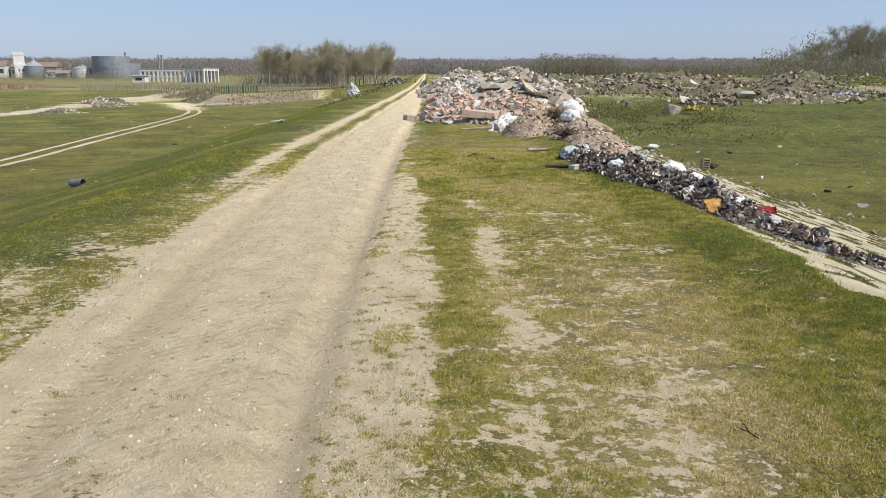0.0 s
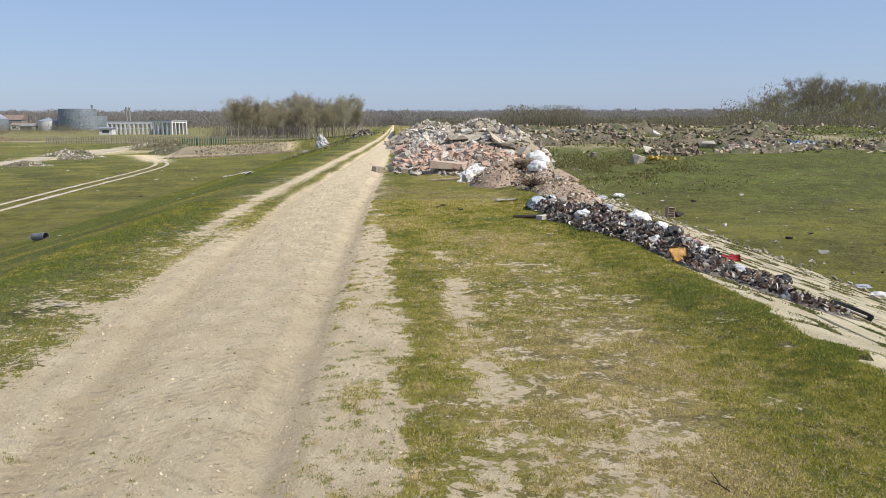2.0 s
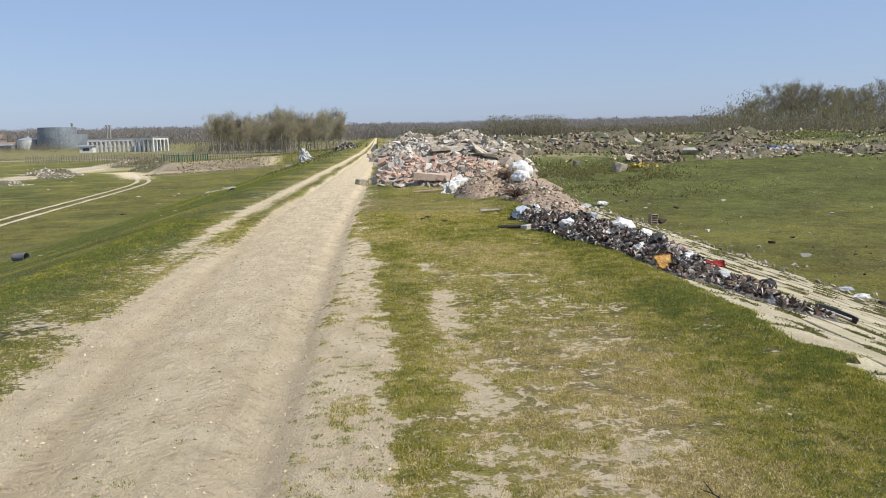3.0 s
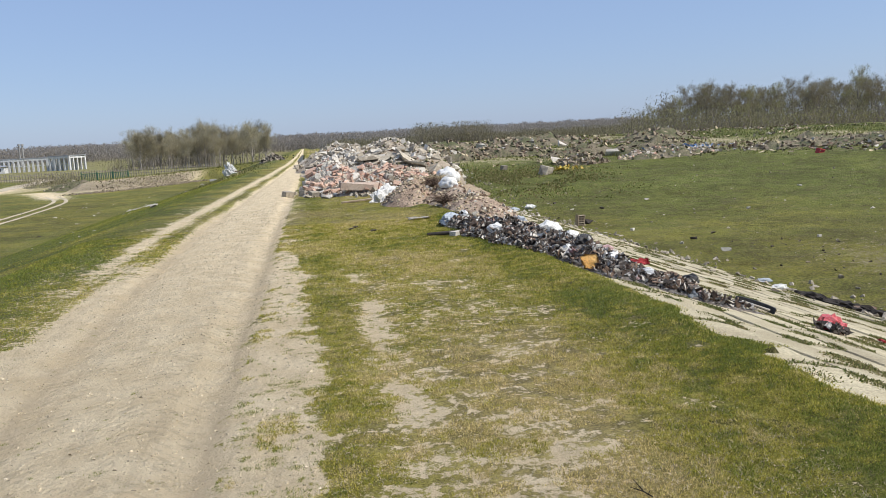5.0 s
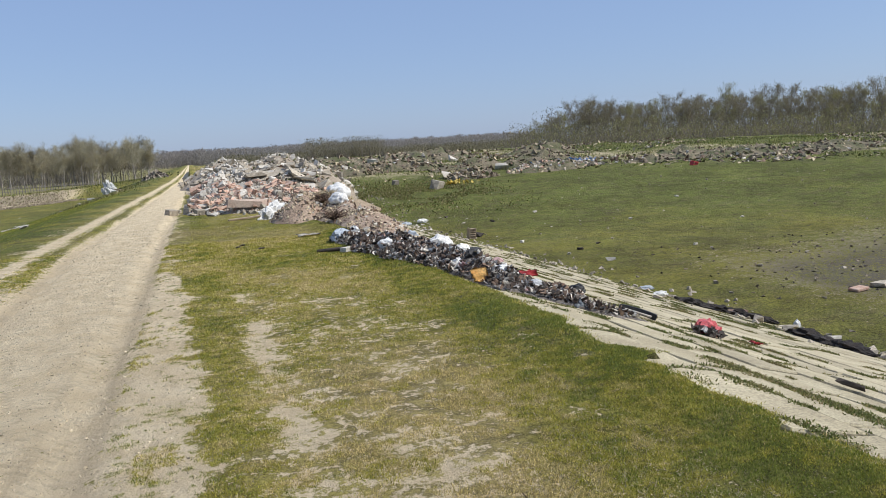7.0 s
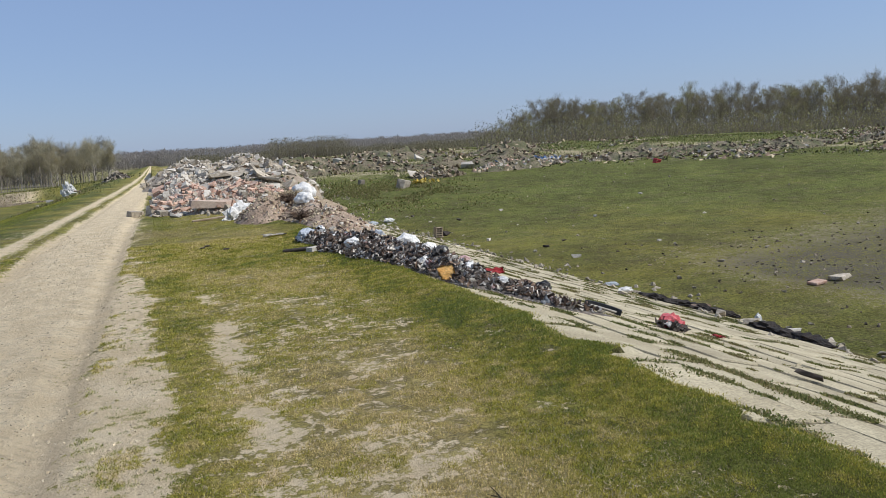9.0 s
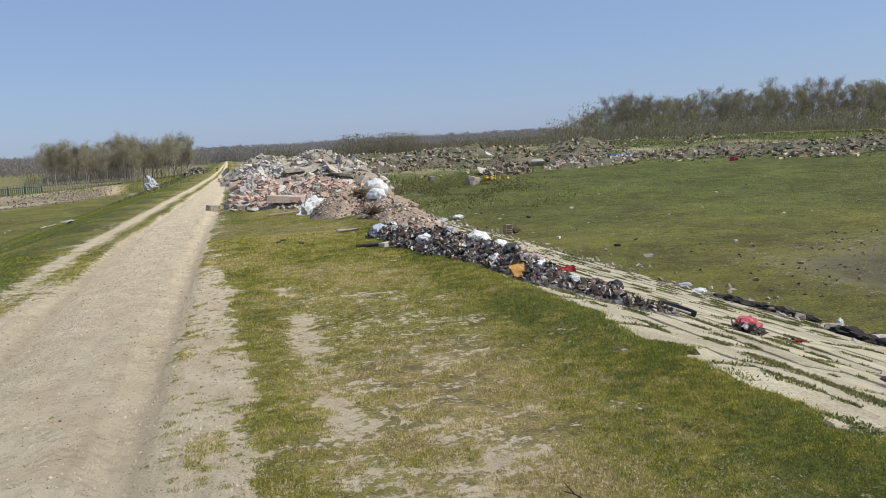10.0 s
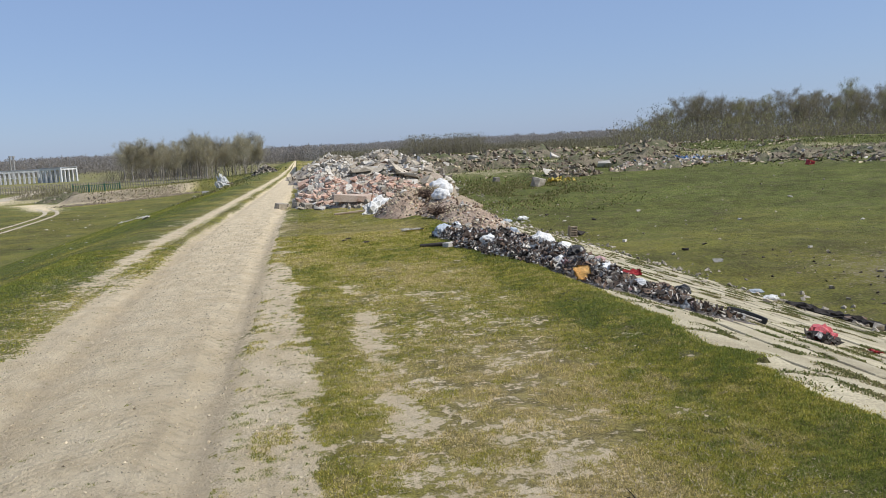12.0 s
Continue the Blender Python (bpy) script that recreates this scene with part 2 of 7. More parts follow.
def blade_material(name, dry, mid, lush):
    """Leaves of grass: the tone is carried by the blades, each blade differs a little."""
    m, t, b = material(name)
    a = t.nodes.new("ShaderNodeAttribute")
    a.attribute_name = "tone"
    rnd = t.nodes.new("ShaderNodeNewGeometry").outputs["Random Per Island"]
    k = math_node(t, "ADD", a.outputs["Fac"], math_node(t, "MULTIPLY_ADD", rnd, 0.5, -0.25))
    col = mix(t, spread(t, k, 0.0, 0.5), dry, mid)
    col = mix(t, spread(t, k, 0.45, 1.0), col, lush)
    val = t.nodes.new("ShaderNodeHueSaturation")
    t.links.new(math_node(t, "MULTIPLY_ADD", math_node(t, "FRACT", math_node(t, "MULTIPLY", rnd, 91.7)), 0.95, 0.55), val.inputs["Value"])
    t.links.new(col, val.inputs["Color"])
    t.links.new(val.outputs[0], b.inputs["Base Color"])
    b.inputs["Roughness"].default_value = 0.6
    b.inputs["Specular IOR Level"].default_value = 0.25
    thin, both = t.nodes.new("ShaderNodeBsdfTranslucent"), node(t, "ShaderNodeMixShader", Fac=0.38)
    t.links.new(val.outputs[0], thin.inputs["Color"])
    t.links.new(b.outputs[0], both.inputs[1]), t.links.new(thin.outputs[0], both.inputs[2])
    t.links.new(both.outputs[0], t.nodes["Material Output"].inputs["Surface"])
    return m


M_GROUND = ground_material()
M_GRASS = blade_material("grass_blades", (0.58, 0.46, 0.20, 1), (0.39, 0.345, 0.05, 1), (0.165, 0.198, 0.034, 1))
M_MAT = blade_material("low_joint_weeds", (0.30, 0.23, 0.12, 1), (0.21, 0.20, 0.065, 1), (0.12, 0.145, 0.04, 1))
M_TRACK = surface("pale_track_dust", (0.42, 0.345, 0.235, 1), (0.54, 0.46, 0.33, 1), 0.6, 0.95, 0.4, 0.02, fine=11, speck=(0.36, 0.30, 0.18, 1))
M_CLOD = surface("dry_clods", (0.50, 0.40, 0.25, 1), (0.66, 0.54, 0.37, 1), 20, 0.95, 0.3, 0.3, True)
M_STRAW = surface("dry_straw", (0.60, 0.50, 0.32, 1), (0.42, 0.33, 0.19, 1), 20, 0.8, 0.2, 0.4, True)
M_CONCRETE = surface("weathered_concrete", (0.41, 0.345, 0.215, 1), (0.56, 0.485, 0.315, 1), 1.6, 0.95, 0.9, 0.12, fine=34, bump_size=0.012)
M_RUBBLE = surface("broken_concrete", (0.31, 0.26, 0.185, 1), (0.50, 0.43, 0.33, 1), 5, 0.9, 0.5, 0.4, True)
M_RUBBLE_P = surface("broken_concrete_piece", (0.33, 0.275, 0.2, 1), (0.52, 0.45, 0.345, 1), 5, 0.9, 0.5, 0.4)
M_PLASTER = surface("white_plaster", (0.52, 0.465, 0.38, 1), (0.70, 0.645, 0.55, 1), 5, 0.9, 0.4, 0.2)
M_PLASTER_I = surface("white_plaster_bits", (0.50, 0.445, 0.36, 1), (0.70, 0.645, 0.55, 1), 5, 0.9, 0.4, 0.25, True)
M_BRICK = surface("red_brick", (0.43, 0.235, 0.155, 1), (0.55, 0.385, 0.285, 1), 6, 0.9, 0.5, 0.3, speck=(0.55, 0.48, 0.40, 1))
M_BRICK_I = surface("red_brick_bits", (0.43, 0.235, 0.155, 1), (0.55, 0.385, 0.285, 1), 6, 0.9, 0.5, 0.35, True, speck=(0.55, 0.48, 0.40, 1))
M_PINKSTONE = surface("pinkish_concrete", (0.46, 0.33, 0.25, 1), (0.56, 0.44, 0.34, 1), 4, 0.9, 0.5, 0.1)
M_EARTH = surface("rubbly_earth", (0.38, 0.30, 0.215, 1), (0.52, 0.43, 0.32, 1), 1.3, 0.95, 0.9, 0.05, fine=12, bump_size=0.06)
M_EARTH_PINK = surface("pinkish_dug_earth", (0.40, 0.285, 0.195, 1), (0.56, 0.42, 0.30, 1), 1.6, 0.95, 0.9, 0.05, fine=14, bump_size=0.05)
M_WEEDY = surface("weedy_tip_earth", (0.10, 0.105, 0.04, 1), (0.23, 0.185, 0.12, 1), 0.8, 0.95, 0.9, 0.05, fine=7, bump_size=0.15)
M_ASH = surface("ash_and_char", (0.045, 0.036, 0.028, 1), (0.15, 0.122, 0.096, 1), 6, 0.9, 0.8, 0.3, fine=6, speck=(0.30, 0.29, 0.28, 1))
M_CHAR = surface("charred_scraps", (0.034, 0.026, 0.020, 1), (0.10, 0.076, 0.058, 1), 9, 0.92, 0.6, 0.5, True)
M_GREYBITS = surface("ashy_scraps", (0.26, 0.245, 0.225, 1), (0.52, 0.49, 0.45, 1), 12, 0.8, 0.4, 0.45, True)
M_BROWNBITS = surface("rusty_brown_scraps", (0.12, 0.07, 0.045, 1), (0.25, 0.165, 0.105, 1), 12, 0.8, 0.4, 0.45, True)
M_BLACKBAG = surface("black_plastic_film", (0.012, 0.011, 0.010, 1), (0.034, 0.029, 0.025, 1), 8, 0.5, 0.6, 0.4)
M_CHARCLOTH = surface("charred_cloth", (0.03, 0.024, 0.019, 1), (0.09, 0.07, 0.055, 1), 7, 0.95, 0.6, 0.3)
M_BROWNCLOTH = surface("scorched_brown_cloth", (0.09, 0.06, 0.045, 1), (0.2, 0.145, 0.11, 1), 7, 0.95, 0.6, 0.3)
M_WHITEBAG = surface("white_plastic_sack", (0.80, 0.77, 0.71, 1), (0.88, 0.86, 0.81, 1), 5, 0.55, 0.5, 0.1, bump_size=0.03)
M_ORANGE = surface("orange_card", (0.80, 0.42, 0.09, 1), (0.85, 0.54, 0.17, 1), 4, 0.7, 0.25, 0.05)
M_RED = surface("red_plastic", (0.50, 0.025, 0.03, 1), (0.62, 0.06, 0.06, 1), 6, 0.5, 0.5, 0.1)
M_PINKRED = surface("faded_red_plastic", (0.58, 0.06, 0.075, 1), (0.66, 0.13, 0.13, 1), 6, 0.5, 0.6, 0.1)
M_YELLOW = surface("yellow_plastic", (0.65, 0.45, 0.05, 1), (0.7, 0.52, 0.12, 1), 6, 0.6, 0.4, 0.1)
M_BLUE = surface("blue_plastic", (0.10, 0.24, 0.52, 1), (0.20, 0.36, 0.62, 1), 6, 0.5, 0.4, 0.2, True)
M_BLUEGREY = surface("blue_grey_film", (0.33, 0.36, 0.39, 1), (0.5, 0.53, 0.55, 1), 6, 0.5, 0.4, 0.2)
M_PINK = surface("pale_pink_cloth", (0.55, 0.33, 0.31, 1), (0.66, 0.47, 0.44, 1), 6, 0.9, 0.4, 0.2)
M_WOOD = surface("old_timber", (0.30, 0.22, 0.13, 1), (0.42, 0.33, 0.22, 1), 6, 0.85, 0.4, 0.2)
M_TIMBER = surface("rotten_dark_timber", (0.022, 0.016, 0.012, 1), (0.06, 0.044, 0.032, 1), 5, 0.95, 1.0, 0.1, fine=7, bump_size=0.05)
M_BARK = surface("grey_bark", (0.19, 0.162, 0.13, 1), (0.28, 0.245, 0.20, 1), 1.2, 0.9, 0.3, 0.25)
M_BARK_PALE = surface("pale_grey_bark", (0.34, 0.30, 0.25, 1), (0.45, 0.40, 0.34, 1), 1.2, 0.9, 0.3, 0.2)
# base colour lifted a little to stand in for distance haze
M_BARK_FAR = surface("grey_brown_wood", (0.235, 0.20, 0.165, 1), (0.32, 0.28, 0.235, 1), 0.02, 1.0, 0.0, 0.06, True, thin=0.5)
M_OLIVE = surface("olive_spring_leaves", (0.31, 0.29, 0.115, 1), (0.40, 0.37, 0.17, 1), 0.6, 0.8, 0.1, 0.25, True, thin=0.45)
# horizon trees: aerial haze is painted in as a paler base colour
M_WOOD_HAZED = surface("hazed_grey_brown_wood", (0.36, 0.32, 0.28, 1), (0.44, 0.40, 0.355, 1), 0.02, 1.0, 0.0, 0.02, True, thin=0.5)
M_BUD = surface("young_olive_leaves", (0.50, 0.45, 0.29, 1), (0.60, 0.54, 0.37, 1), 0.6, 0.8, 0.1, 0.2, True, thin=0.55)
M_BUD_GREY = surface("grey_olive_buds", (0.23, 0.20, 0.115, 1), (0.31, 0.27, 0.165, 1), 0.6, 0.8, 0.1, 0.25, True, thin=0.45)
M_BUD_WOOD = surface("dull_olive_twigs", (0.24, 0.205, 0.12, 1), (0.31, 0.265, 0.165, 1), 0.6, 0.8, 0.1, 0.2, True, thin=0.45)
M_RUBBLE_DULL = surface("weathered_rubble", (0.20, 0.155, 0.10, 1), (0.34, 0.275, 0.19, 1), 5, 0.9, 0.5, 0.4, True)
M_REED = surface("dry_reed", (0.33, 0.235, 0.14, 1), (0.42, 0.32, 0.2, 1), 1, 0.9, 0.2, 0.35, True)
M_WEED = surface("green_weeds", (0.08, 0.09, 0.028, 1), (0.13, 0.14, 0.045, 1), 6, 0.8, 0.3, 0.4, True)
M_WHITEWALL = surface("white_render", (0.70, 0.69, 0.66, 1), (0.78, 0.77, 0.74, 1), 0.3, 0.8, 0.1, 0.05)
M_TANK = surface("grey_blue_steel_plate", (0.22, 0.25, 0.27, 1), (0.29, 0.32, 0.34, 1), 0.12, 0.6, 0.1, 0.05, metallic=0.2)
M_SILVER = surface("galvanised_sheet", (0.42, 0.43, 0.44, 1), (0.5, 0.51, 0.52, 1), 0.2, 0.5, 0.1, 0.05, metallic=0.4)
M_ROOF = surface("faded_brown_roof_tile", (0.24, 0.17, 0.13, 1), (0.3, 0.22, 0.17, 1), 0.4, 0.9, 0.2, 0.15)
M_DARKWALL = surface("grey_wall", (0.26, 0.25, 0.24, 1), (0.34, 0.33, 0.31, 1), 0.4, 0.9, 0.1, 0.15)
M_DARK = surface("dark_opening", (0.03, 0.03, 0.032, 1), (0.05, 0.05, 0.052, 1), 0.5, 0.6, 0.1, 0.1)
M_GREENPAINT = surface("dark_green_paint", (0.02, 0.10, 0.065, 1), (0.03, 0.13, 0.085, 1), 3, 0.5, 0.2, 0.1)
M_POST = surface("grey_fence_wood", (0.27, 0.235, 0.19, 1), (0.36, 0.31, 0.26, 1), 3, 0.9, 0.3, 0.2)
M_FOAM = surface("dirty_white_foam", (0.62, 0.60, 0.56, 1), (0.74, 0.73, 0.70, 1), 2, 0.9, 0.6, 0.1, bump_size=0.05)
M_RUBBER = surface("black_rubber", (0.012, 0.012, 0.012, 1), (0.03, 0.03, 0.03, 1), 8, 0.7, 0.4, 0.1)
M_GREYPLASTIC = surface("grey_plastic", (0.14, 0.145, 0.15, 1), (0.21, 0.215, 0.22, 1), 4, 0.6, 0.2, 0.1)
M_BLOCK = surface("pale_hollow_block", (0.40, 0.30, 0.2, 1), (0.5, 0.4, 0.28, 1), 6, 0.9, 0.4, 0.1)
# ---- building helpers ----
rng = np.random.default_rng(7)


def empty(name, m=None, **tags):
    ob = new(name)
    ob.empty_display_size = 0.2
    ob.matrix_world = m or Matrix.Identity(4)
    return tagged(ob, **tags)


def mesh_of(name, verts, faces, mat, smooth=False):
    me = bpy.data.meshes.new(name)
    me.from_pydata([tuple(v) for v in verts], [], [tuple(f) for f in faces])
    me.materials.append(mat)
    if smooth:
        me.shade_smooth()
    me.update()
    return me


def tri_mesh(name, verts, tris, mat, smooth=False, tone=None):
    """A mesh from arrays: verts (n, 3), tris (m, 3)."""
    verts, tris = np.asarray(verts, np.float32), np.asarray(tris, np.int32)
    me = bpy.data.meshes.new(name)
    me.vertices.add(len(verts))
    me.vertices.foreach_set("co", verts.ravel())
    me.loops.add(tris.size)
    me.loops.foreach_set("vertex_index", tris.ravel())
    me.polygons.add(len(tris))
    me.polygons.foreach_set("loop_start", np.arange(0, tris.size, 3, dtype=np.int32))
    me.materials.append(mat)
    if tone is not None:
        me.attributes.new("tone", "FLOAT", "POINT").data.foreach_set("value", np.asarray(tone, np.float32))
    me.update(calc_edges=True)
    if smooth:
        me.shade_smooth()
    else:
        me.shade_flat()
    return me


def part(name, data, parent, label="", m=None, mat=None):
    """One mesh object under a thing or a part; data is a mesh or a bmesh."""
    if isinstance(data, bmesh.types.BMesh):
        me = bpy.data.meshes.new(name)
        data.to_mesh(me)
        data.free()
        me.materials.append(mat)
        data = me
    ob = new(name, data)
    ob.parent = parent
    ob.matrix_basis = m or Matrix.Identity(4)
    if label:
        ob["label"] = label
    return ob


def thing(name, data, m, label, category, group="", kind="", mat=None):
    ob = part(name, data, None, "", m, mat)
    return tagged(ob, label, category, group, kind)


def box_bm(sx, sy, sz, at=(0, 0, 0), bevel=0.0, rot=None, bm=None):
    bm = bm or bmesh.new()
    made = bmesh.ops.create_cube(bm, size=1.0)["verts"]
    bmesh.ops.scale(bm, vec=(sx, sy, sz), verts=made)
    if bevel:
        edges = list({e for v in made for e in v.link_edges})
        made = list({v for f in bmesh.ops.bevel(bm, geom=edges, offset=bevel, segments=1, affect="EDGES")["faces"] for v in f.verts} | set(v for v in made if v.is_valid))
    if rot:
        bmesh.ops.rotate(bm, cent=(0, 0, 0), matrix=Euler([radians(a) for a in rot]).to_matrix(), verts=made)
    bmesh.ops.translate(bm, vec=at, verts=made)
    return bm


def tube_bm(r0, r1, h, at=(0, 0, 0), sides=24, bm=None, caps=True):
    bm = bm or bmesh.new()
    made = bmesh.ops.create_cone(bm, cap_ends=caps, segments=sides, radius1=r0, radius2=r1, depth=h)["verts"]
    bmesh.ops.translate(bm, vec=(at[0], at[1], at[2] + h / 2), verts=made)
    return bm


def hull_arrays(seed, sx=1.0, sy=1.0, sz=1.0, points=13, boxy=0.5):
    """A broken lump: the hull of a few points, as arrays."""
    r = np.random.default_rng(seed)
    p = r.uniform(-1, 1, (points, 3))
    p = np.sign(p) * np.abs(p) ** boxy
    p *= np.array([sx, sy, sz]) / 2
    bm = bmesh.new()
    for v in p:
        bm.verts.new(v)
    out = bmesh.ops.convex_hull(bm, input=bm.verts)
    bmesh.ops.delete(bm, geom=[g for g in out["geom_interior"] if isinstance(g, bmesh.types.BMVert)], context="VERTS")
    bmesh.ops.triangulate(bm, faces=bm.faces)
    bm.verts.index_update()
    v = np.array([x.co[:] for x in bm.verts])
    f = np.array([[a.index for a in q.verts] for q in bm.faces])
    bm.free()
    return v, f


LUMPS = [hull_arrays(s, 1.0, 0.75, 0.55, 12, 0.45) for s in range(8)]
CRUMBS = [hull_arrays(20 + s, 1.0, 0.8, 0.6, 8, 0.45) for s in range(8)]
SLABBY = [hull_arrays(50 + s, 1.3, 0.8, 0.22, 12, 0.3) for s in range(6)]
BRICKY = [hull_arrays(80 + s, 0.26, 0.13, 0.075, 16, 0.12) for s in range(5)]
SCRAPS = [hull_arrays(120 + s, 1.0, 0.6, 0.14, 8, 0.8) for s in range(6)]


def turns(n, tilt=1.0, r=rng):
    """n random rotation matrices; tilt below 1 keeps the pieces flatter."""
    a, b, c = r.uniform(0, 2 * math.pi, n), r.normal(0, 0.6 * tilt, n), r.normal(0, 0.6 * tilt, n)
    ca, sa, cb, sb, cc, sc = np.cos(a), np.sin(a), np.cos(b), np.sin(b), np.cos(c), np.sin(c)
    m = np.empty((n, 3, 3))
    m[:, 0] = np.stack([ca * cb, ca * sb * sc - sa * cc, ca * sb * cc + sa * sc], 1)
    m[:, 1] = np.stack([sa * cb, sa * sb * sc + ca * cc, sa * sb * cc - ca * sc], 1)
    m[:, 2] = np.stack([-sb, cb * sc, cb * cc], 1)
    return m


def debris(name, mat, xyz, size, shapes, parent=None, tilt=1.0):
    """Many loose bits as one mesh."""
    xyz, size = np.asarray(xyz), np.asarray(size)
    rot, pick = turns(len(xyz), tilt), rng.integers(0, len(shapes), len(xyz))
    vs, fs, base = [], [], 0
    for k, (v, f) in enumerate(shapes):
        idx = np.nonzero(pick == k)[0]
        if not len(idx):
            continue
        p = np.einsum("nij,vj->nvi", rot[idx], v) * size[idx, None, None] + xyz[idx, None, :]
        vs.append(p.reshape(-1, 3))
        fs.append((f[None] + (np.arange(len(idx)) * len(v))[:, None, None]).reshape(-1, 3) + base)
        base += len(idx) * len(v)
    return tagged(part(name, tri_mesh(name, np.concatenate(vs), np.concatenate(fs), mat), parent), kind="stuff")


def lump_mesh(name, arrays, mat):
    return tri_mesh(name, arrays[0], arrays[1], mat)


def blob_bm(seed, sx, sy, sz, rough=0.25, detail=3, flat=0.35, folds=6.0, crumple=0.0):
    """A sagging, creased sack or heap: a ball pressed flat below and pushed about by noise."""
    bm = bmesh.new()
    bmesh.ops.create_icosphere(bm, subdivisions=detail, radius=0.5)
    off, jit = Vector((seed * 3.7, seed * 1.3, seed * 7.1)), random.Random(seed)
    for v in bm.verts:
        n = v.co.normalized()
        k = noise.fractal(n * 2.1 + off, 0.8, 2.2, 4) * rough + abs(noise.noise(n * folds + off)) * rough * 0.5
        v.co = n * (0.5 + k * 0.5)
        v.co += Vector((jit.uniform(-1, 1), jit.uniform(-1, 1), jit.uniform(-1, 1))) * crumple
        v.co.z = max(v.co.z, -0.5 * flat)
        v.co.x, v.co.y, v.co.z = v.co.x * sx, v.co.y * sy, (v.co.z + 0.5 * flat) / (0.5 + 0.5 * flat) * sz
    for f in bm.faces:
        f.smooth = crumple == 0
    return bm


def sheet_bm(seed, sx, sy, crumple=0.1, n=8, thick=0.006, droop=0.0):
    """A crumpled sheet of card, cloth or film, with thickness."""
    bm = bmesh.new()
    off = Vector((seed * 5.1, seed * 2.3, 0.7))
    grid = [[None] * (n + 1) for _ in range(n + 1)]
    for i in range(n + 1):
        for j in range(n + 1):
            u, w = i / n - 0.5, j / n - 0.5
            d = noise.fractal(Vector((u * 3, w * 3, 0)) + off, 0.8, 2.2, 3)
            e = noise.noise(Vector((u * 2.2, w * 2.2, 5)) + off)
            grid[i][j] = bm.verts.new((u * sx * (1 + 0.25 * e), w * sy * (1 + 0.25 * d), crumple * d - droop * (u * u + w * w)))
    for i in range(n):
        for j in range(n):
            bm.faces.new((grid[i][j], grid[i + 1][j], grid[i + 1][j + 1], grid[i][j + 1])).smooth = True
    bmesh.ops.solidify(bm, geom=bm.faces[:], thickness=thick)
    return bm


def ground_z(x, y):
    return float(land_fine(np.array([float(x)]), np.array([float(y)]))[0])


def on_land(x, y, dz=0.0, rx=0, ry=0, rz=0):
    return pose(x, y, ground_z(x, y) + dz, rx, ry, rz)


def relief(name, x0, x1, y0, y1, step, fn, mat, parent, label, rough=0.06, cut=0.015):
    """A mound that lies on the ground, kept only where it rises above it."""
    xs, ys = np.arange(x0, x1, step), np.arange(y0, y1, step)
    X, Y = np.meshgrid(xs, ys)
    h = fn(X, Y)
    Z = land_fine(X, Y) + h + rough * (fnoise(X, Y, 0.35, 111) - 0.5) * ramp(h, 0.0, 0.15) - 0.03 * (h < cut)
    n, m = X.shape
    ix = np.arange(n * m).reshape(n, m)
    a, b, c, d = ix[:-1, :-1], ix[:-1, 1:], ix[1:, 1:], ix[1:, :-1]
    keep = (np.maximum.reduce([h[:-1, :-1], h[:-1, 1:], h[1:, 1:], h[1:, :-1]]) > cut).ravel()
    tris = np.concatenate([np.stack([a, b, c], -1).reshape(-1, 3)[keep], np.stack([a, c, d], -1).reshape(-1, 3)[keep]])
    used, inv = np.unique(tris.ravel(), return_inverse=True)
    v = np.stack([X.ravel(), Y.ravel(), Z.ravel()], 1)[used]
    return part(name, tri_mesh(name, v, inv.reshape(-1, 3), mat, True), parent, label)
# ---- ground: one sheet to the horizon; the dirt road is the worn strip of it ----
def axis(dense_from, dense_to, step, reach_low, reach_high, growth):
    mid = list(np.arange(dense_from, dense_to, step))
    low, high, s = [dense_from], [mid[-1]], step
    while low[-1] > reach_low:
        s *= growth
        low.append(low[-1] - s)
    s = step
    while high[-1] < reach_high:
        s *= growth
        high.append(high[-1] + s)
    return np.array(low[:0:-1] + mid + high[1:])


def turf_edge_at(y):
    """How far the turf of the crest has crept over the upper slabs."""
    return 3.15 + 0.36 * bump(y, 5.28, 0.13) + 0.16 * bump(y, 6.7, 0.25) - 0.12 * bump(y, 3.42, 0.1) + 0.22 * (fnoise(0 * y + 1.0, y, 1.1, 405, 3) - 0.5) + 0.16 * (fnoise(0 * y + 5.0, y, 0.3, 407, 2) - 0.5) + 0.3 * ramp(y, 9, 16)


gx = axis(-4.2, 5.2, 0.06, -3500, 3500, 1.055)
gy = [1.7]
while gy[-1] < 4200:
    gy.append(gy[-1] + max(0.035, gy[-1] * 0.0145))
gy = np.array([-400.0, -150, -50, -20, -8, -3, -1, 0, 0.8, 1.3] + gy)
GX, GY = np.meshgrid(gx, gy)
GZ = land_fine(GX, GY)
turf_edge = turf_edge_at(GY)
on_slope = ramp(GX, turf_edge - 0.03, turf_edge + 0.08) * (1 - ramp(GX, 11.0, 11.6)) * (1 - ramp(GY, 40, 46)) * ramp(GY, 1.0, 2.0)
GZ = GZ - 0.07 * on_slope + 0.055 * (1 - on_slope) * ramp(GX, 2.4, 3.05) * (GX < 4.2) * (1 - ramp(GY, 40, 46))


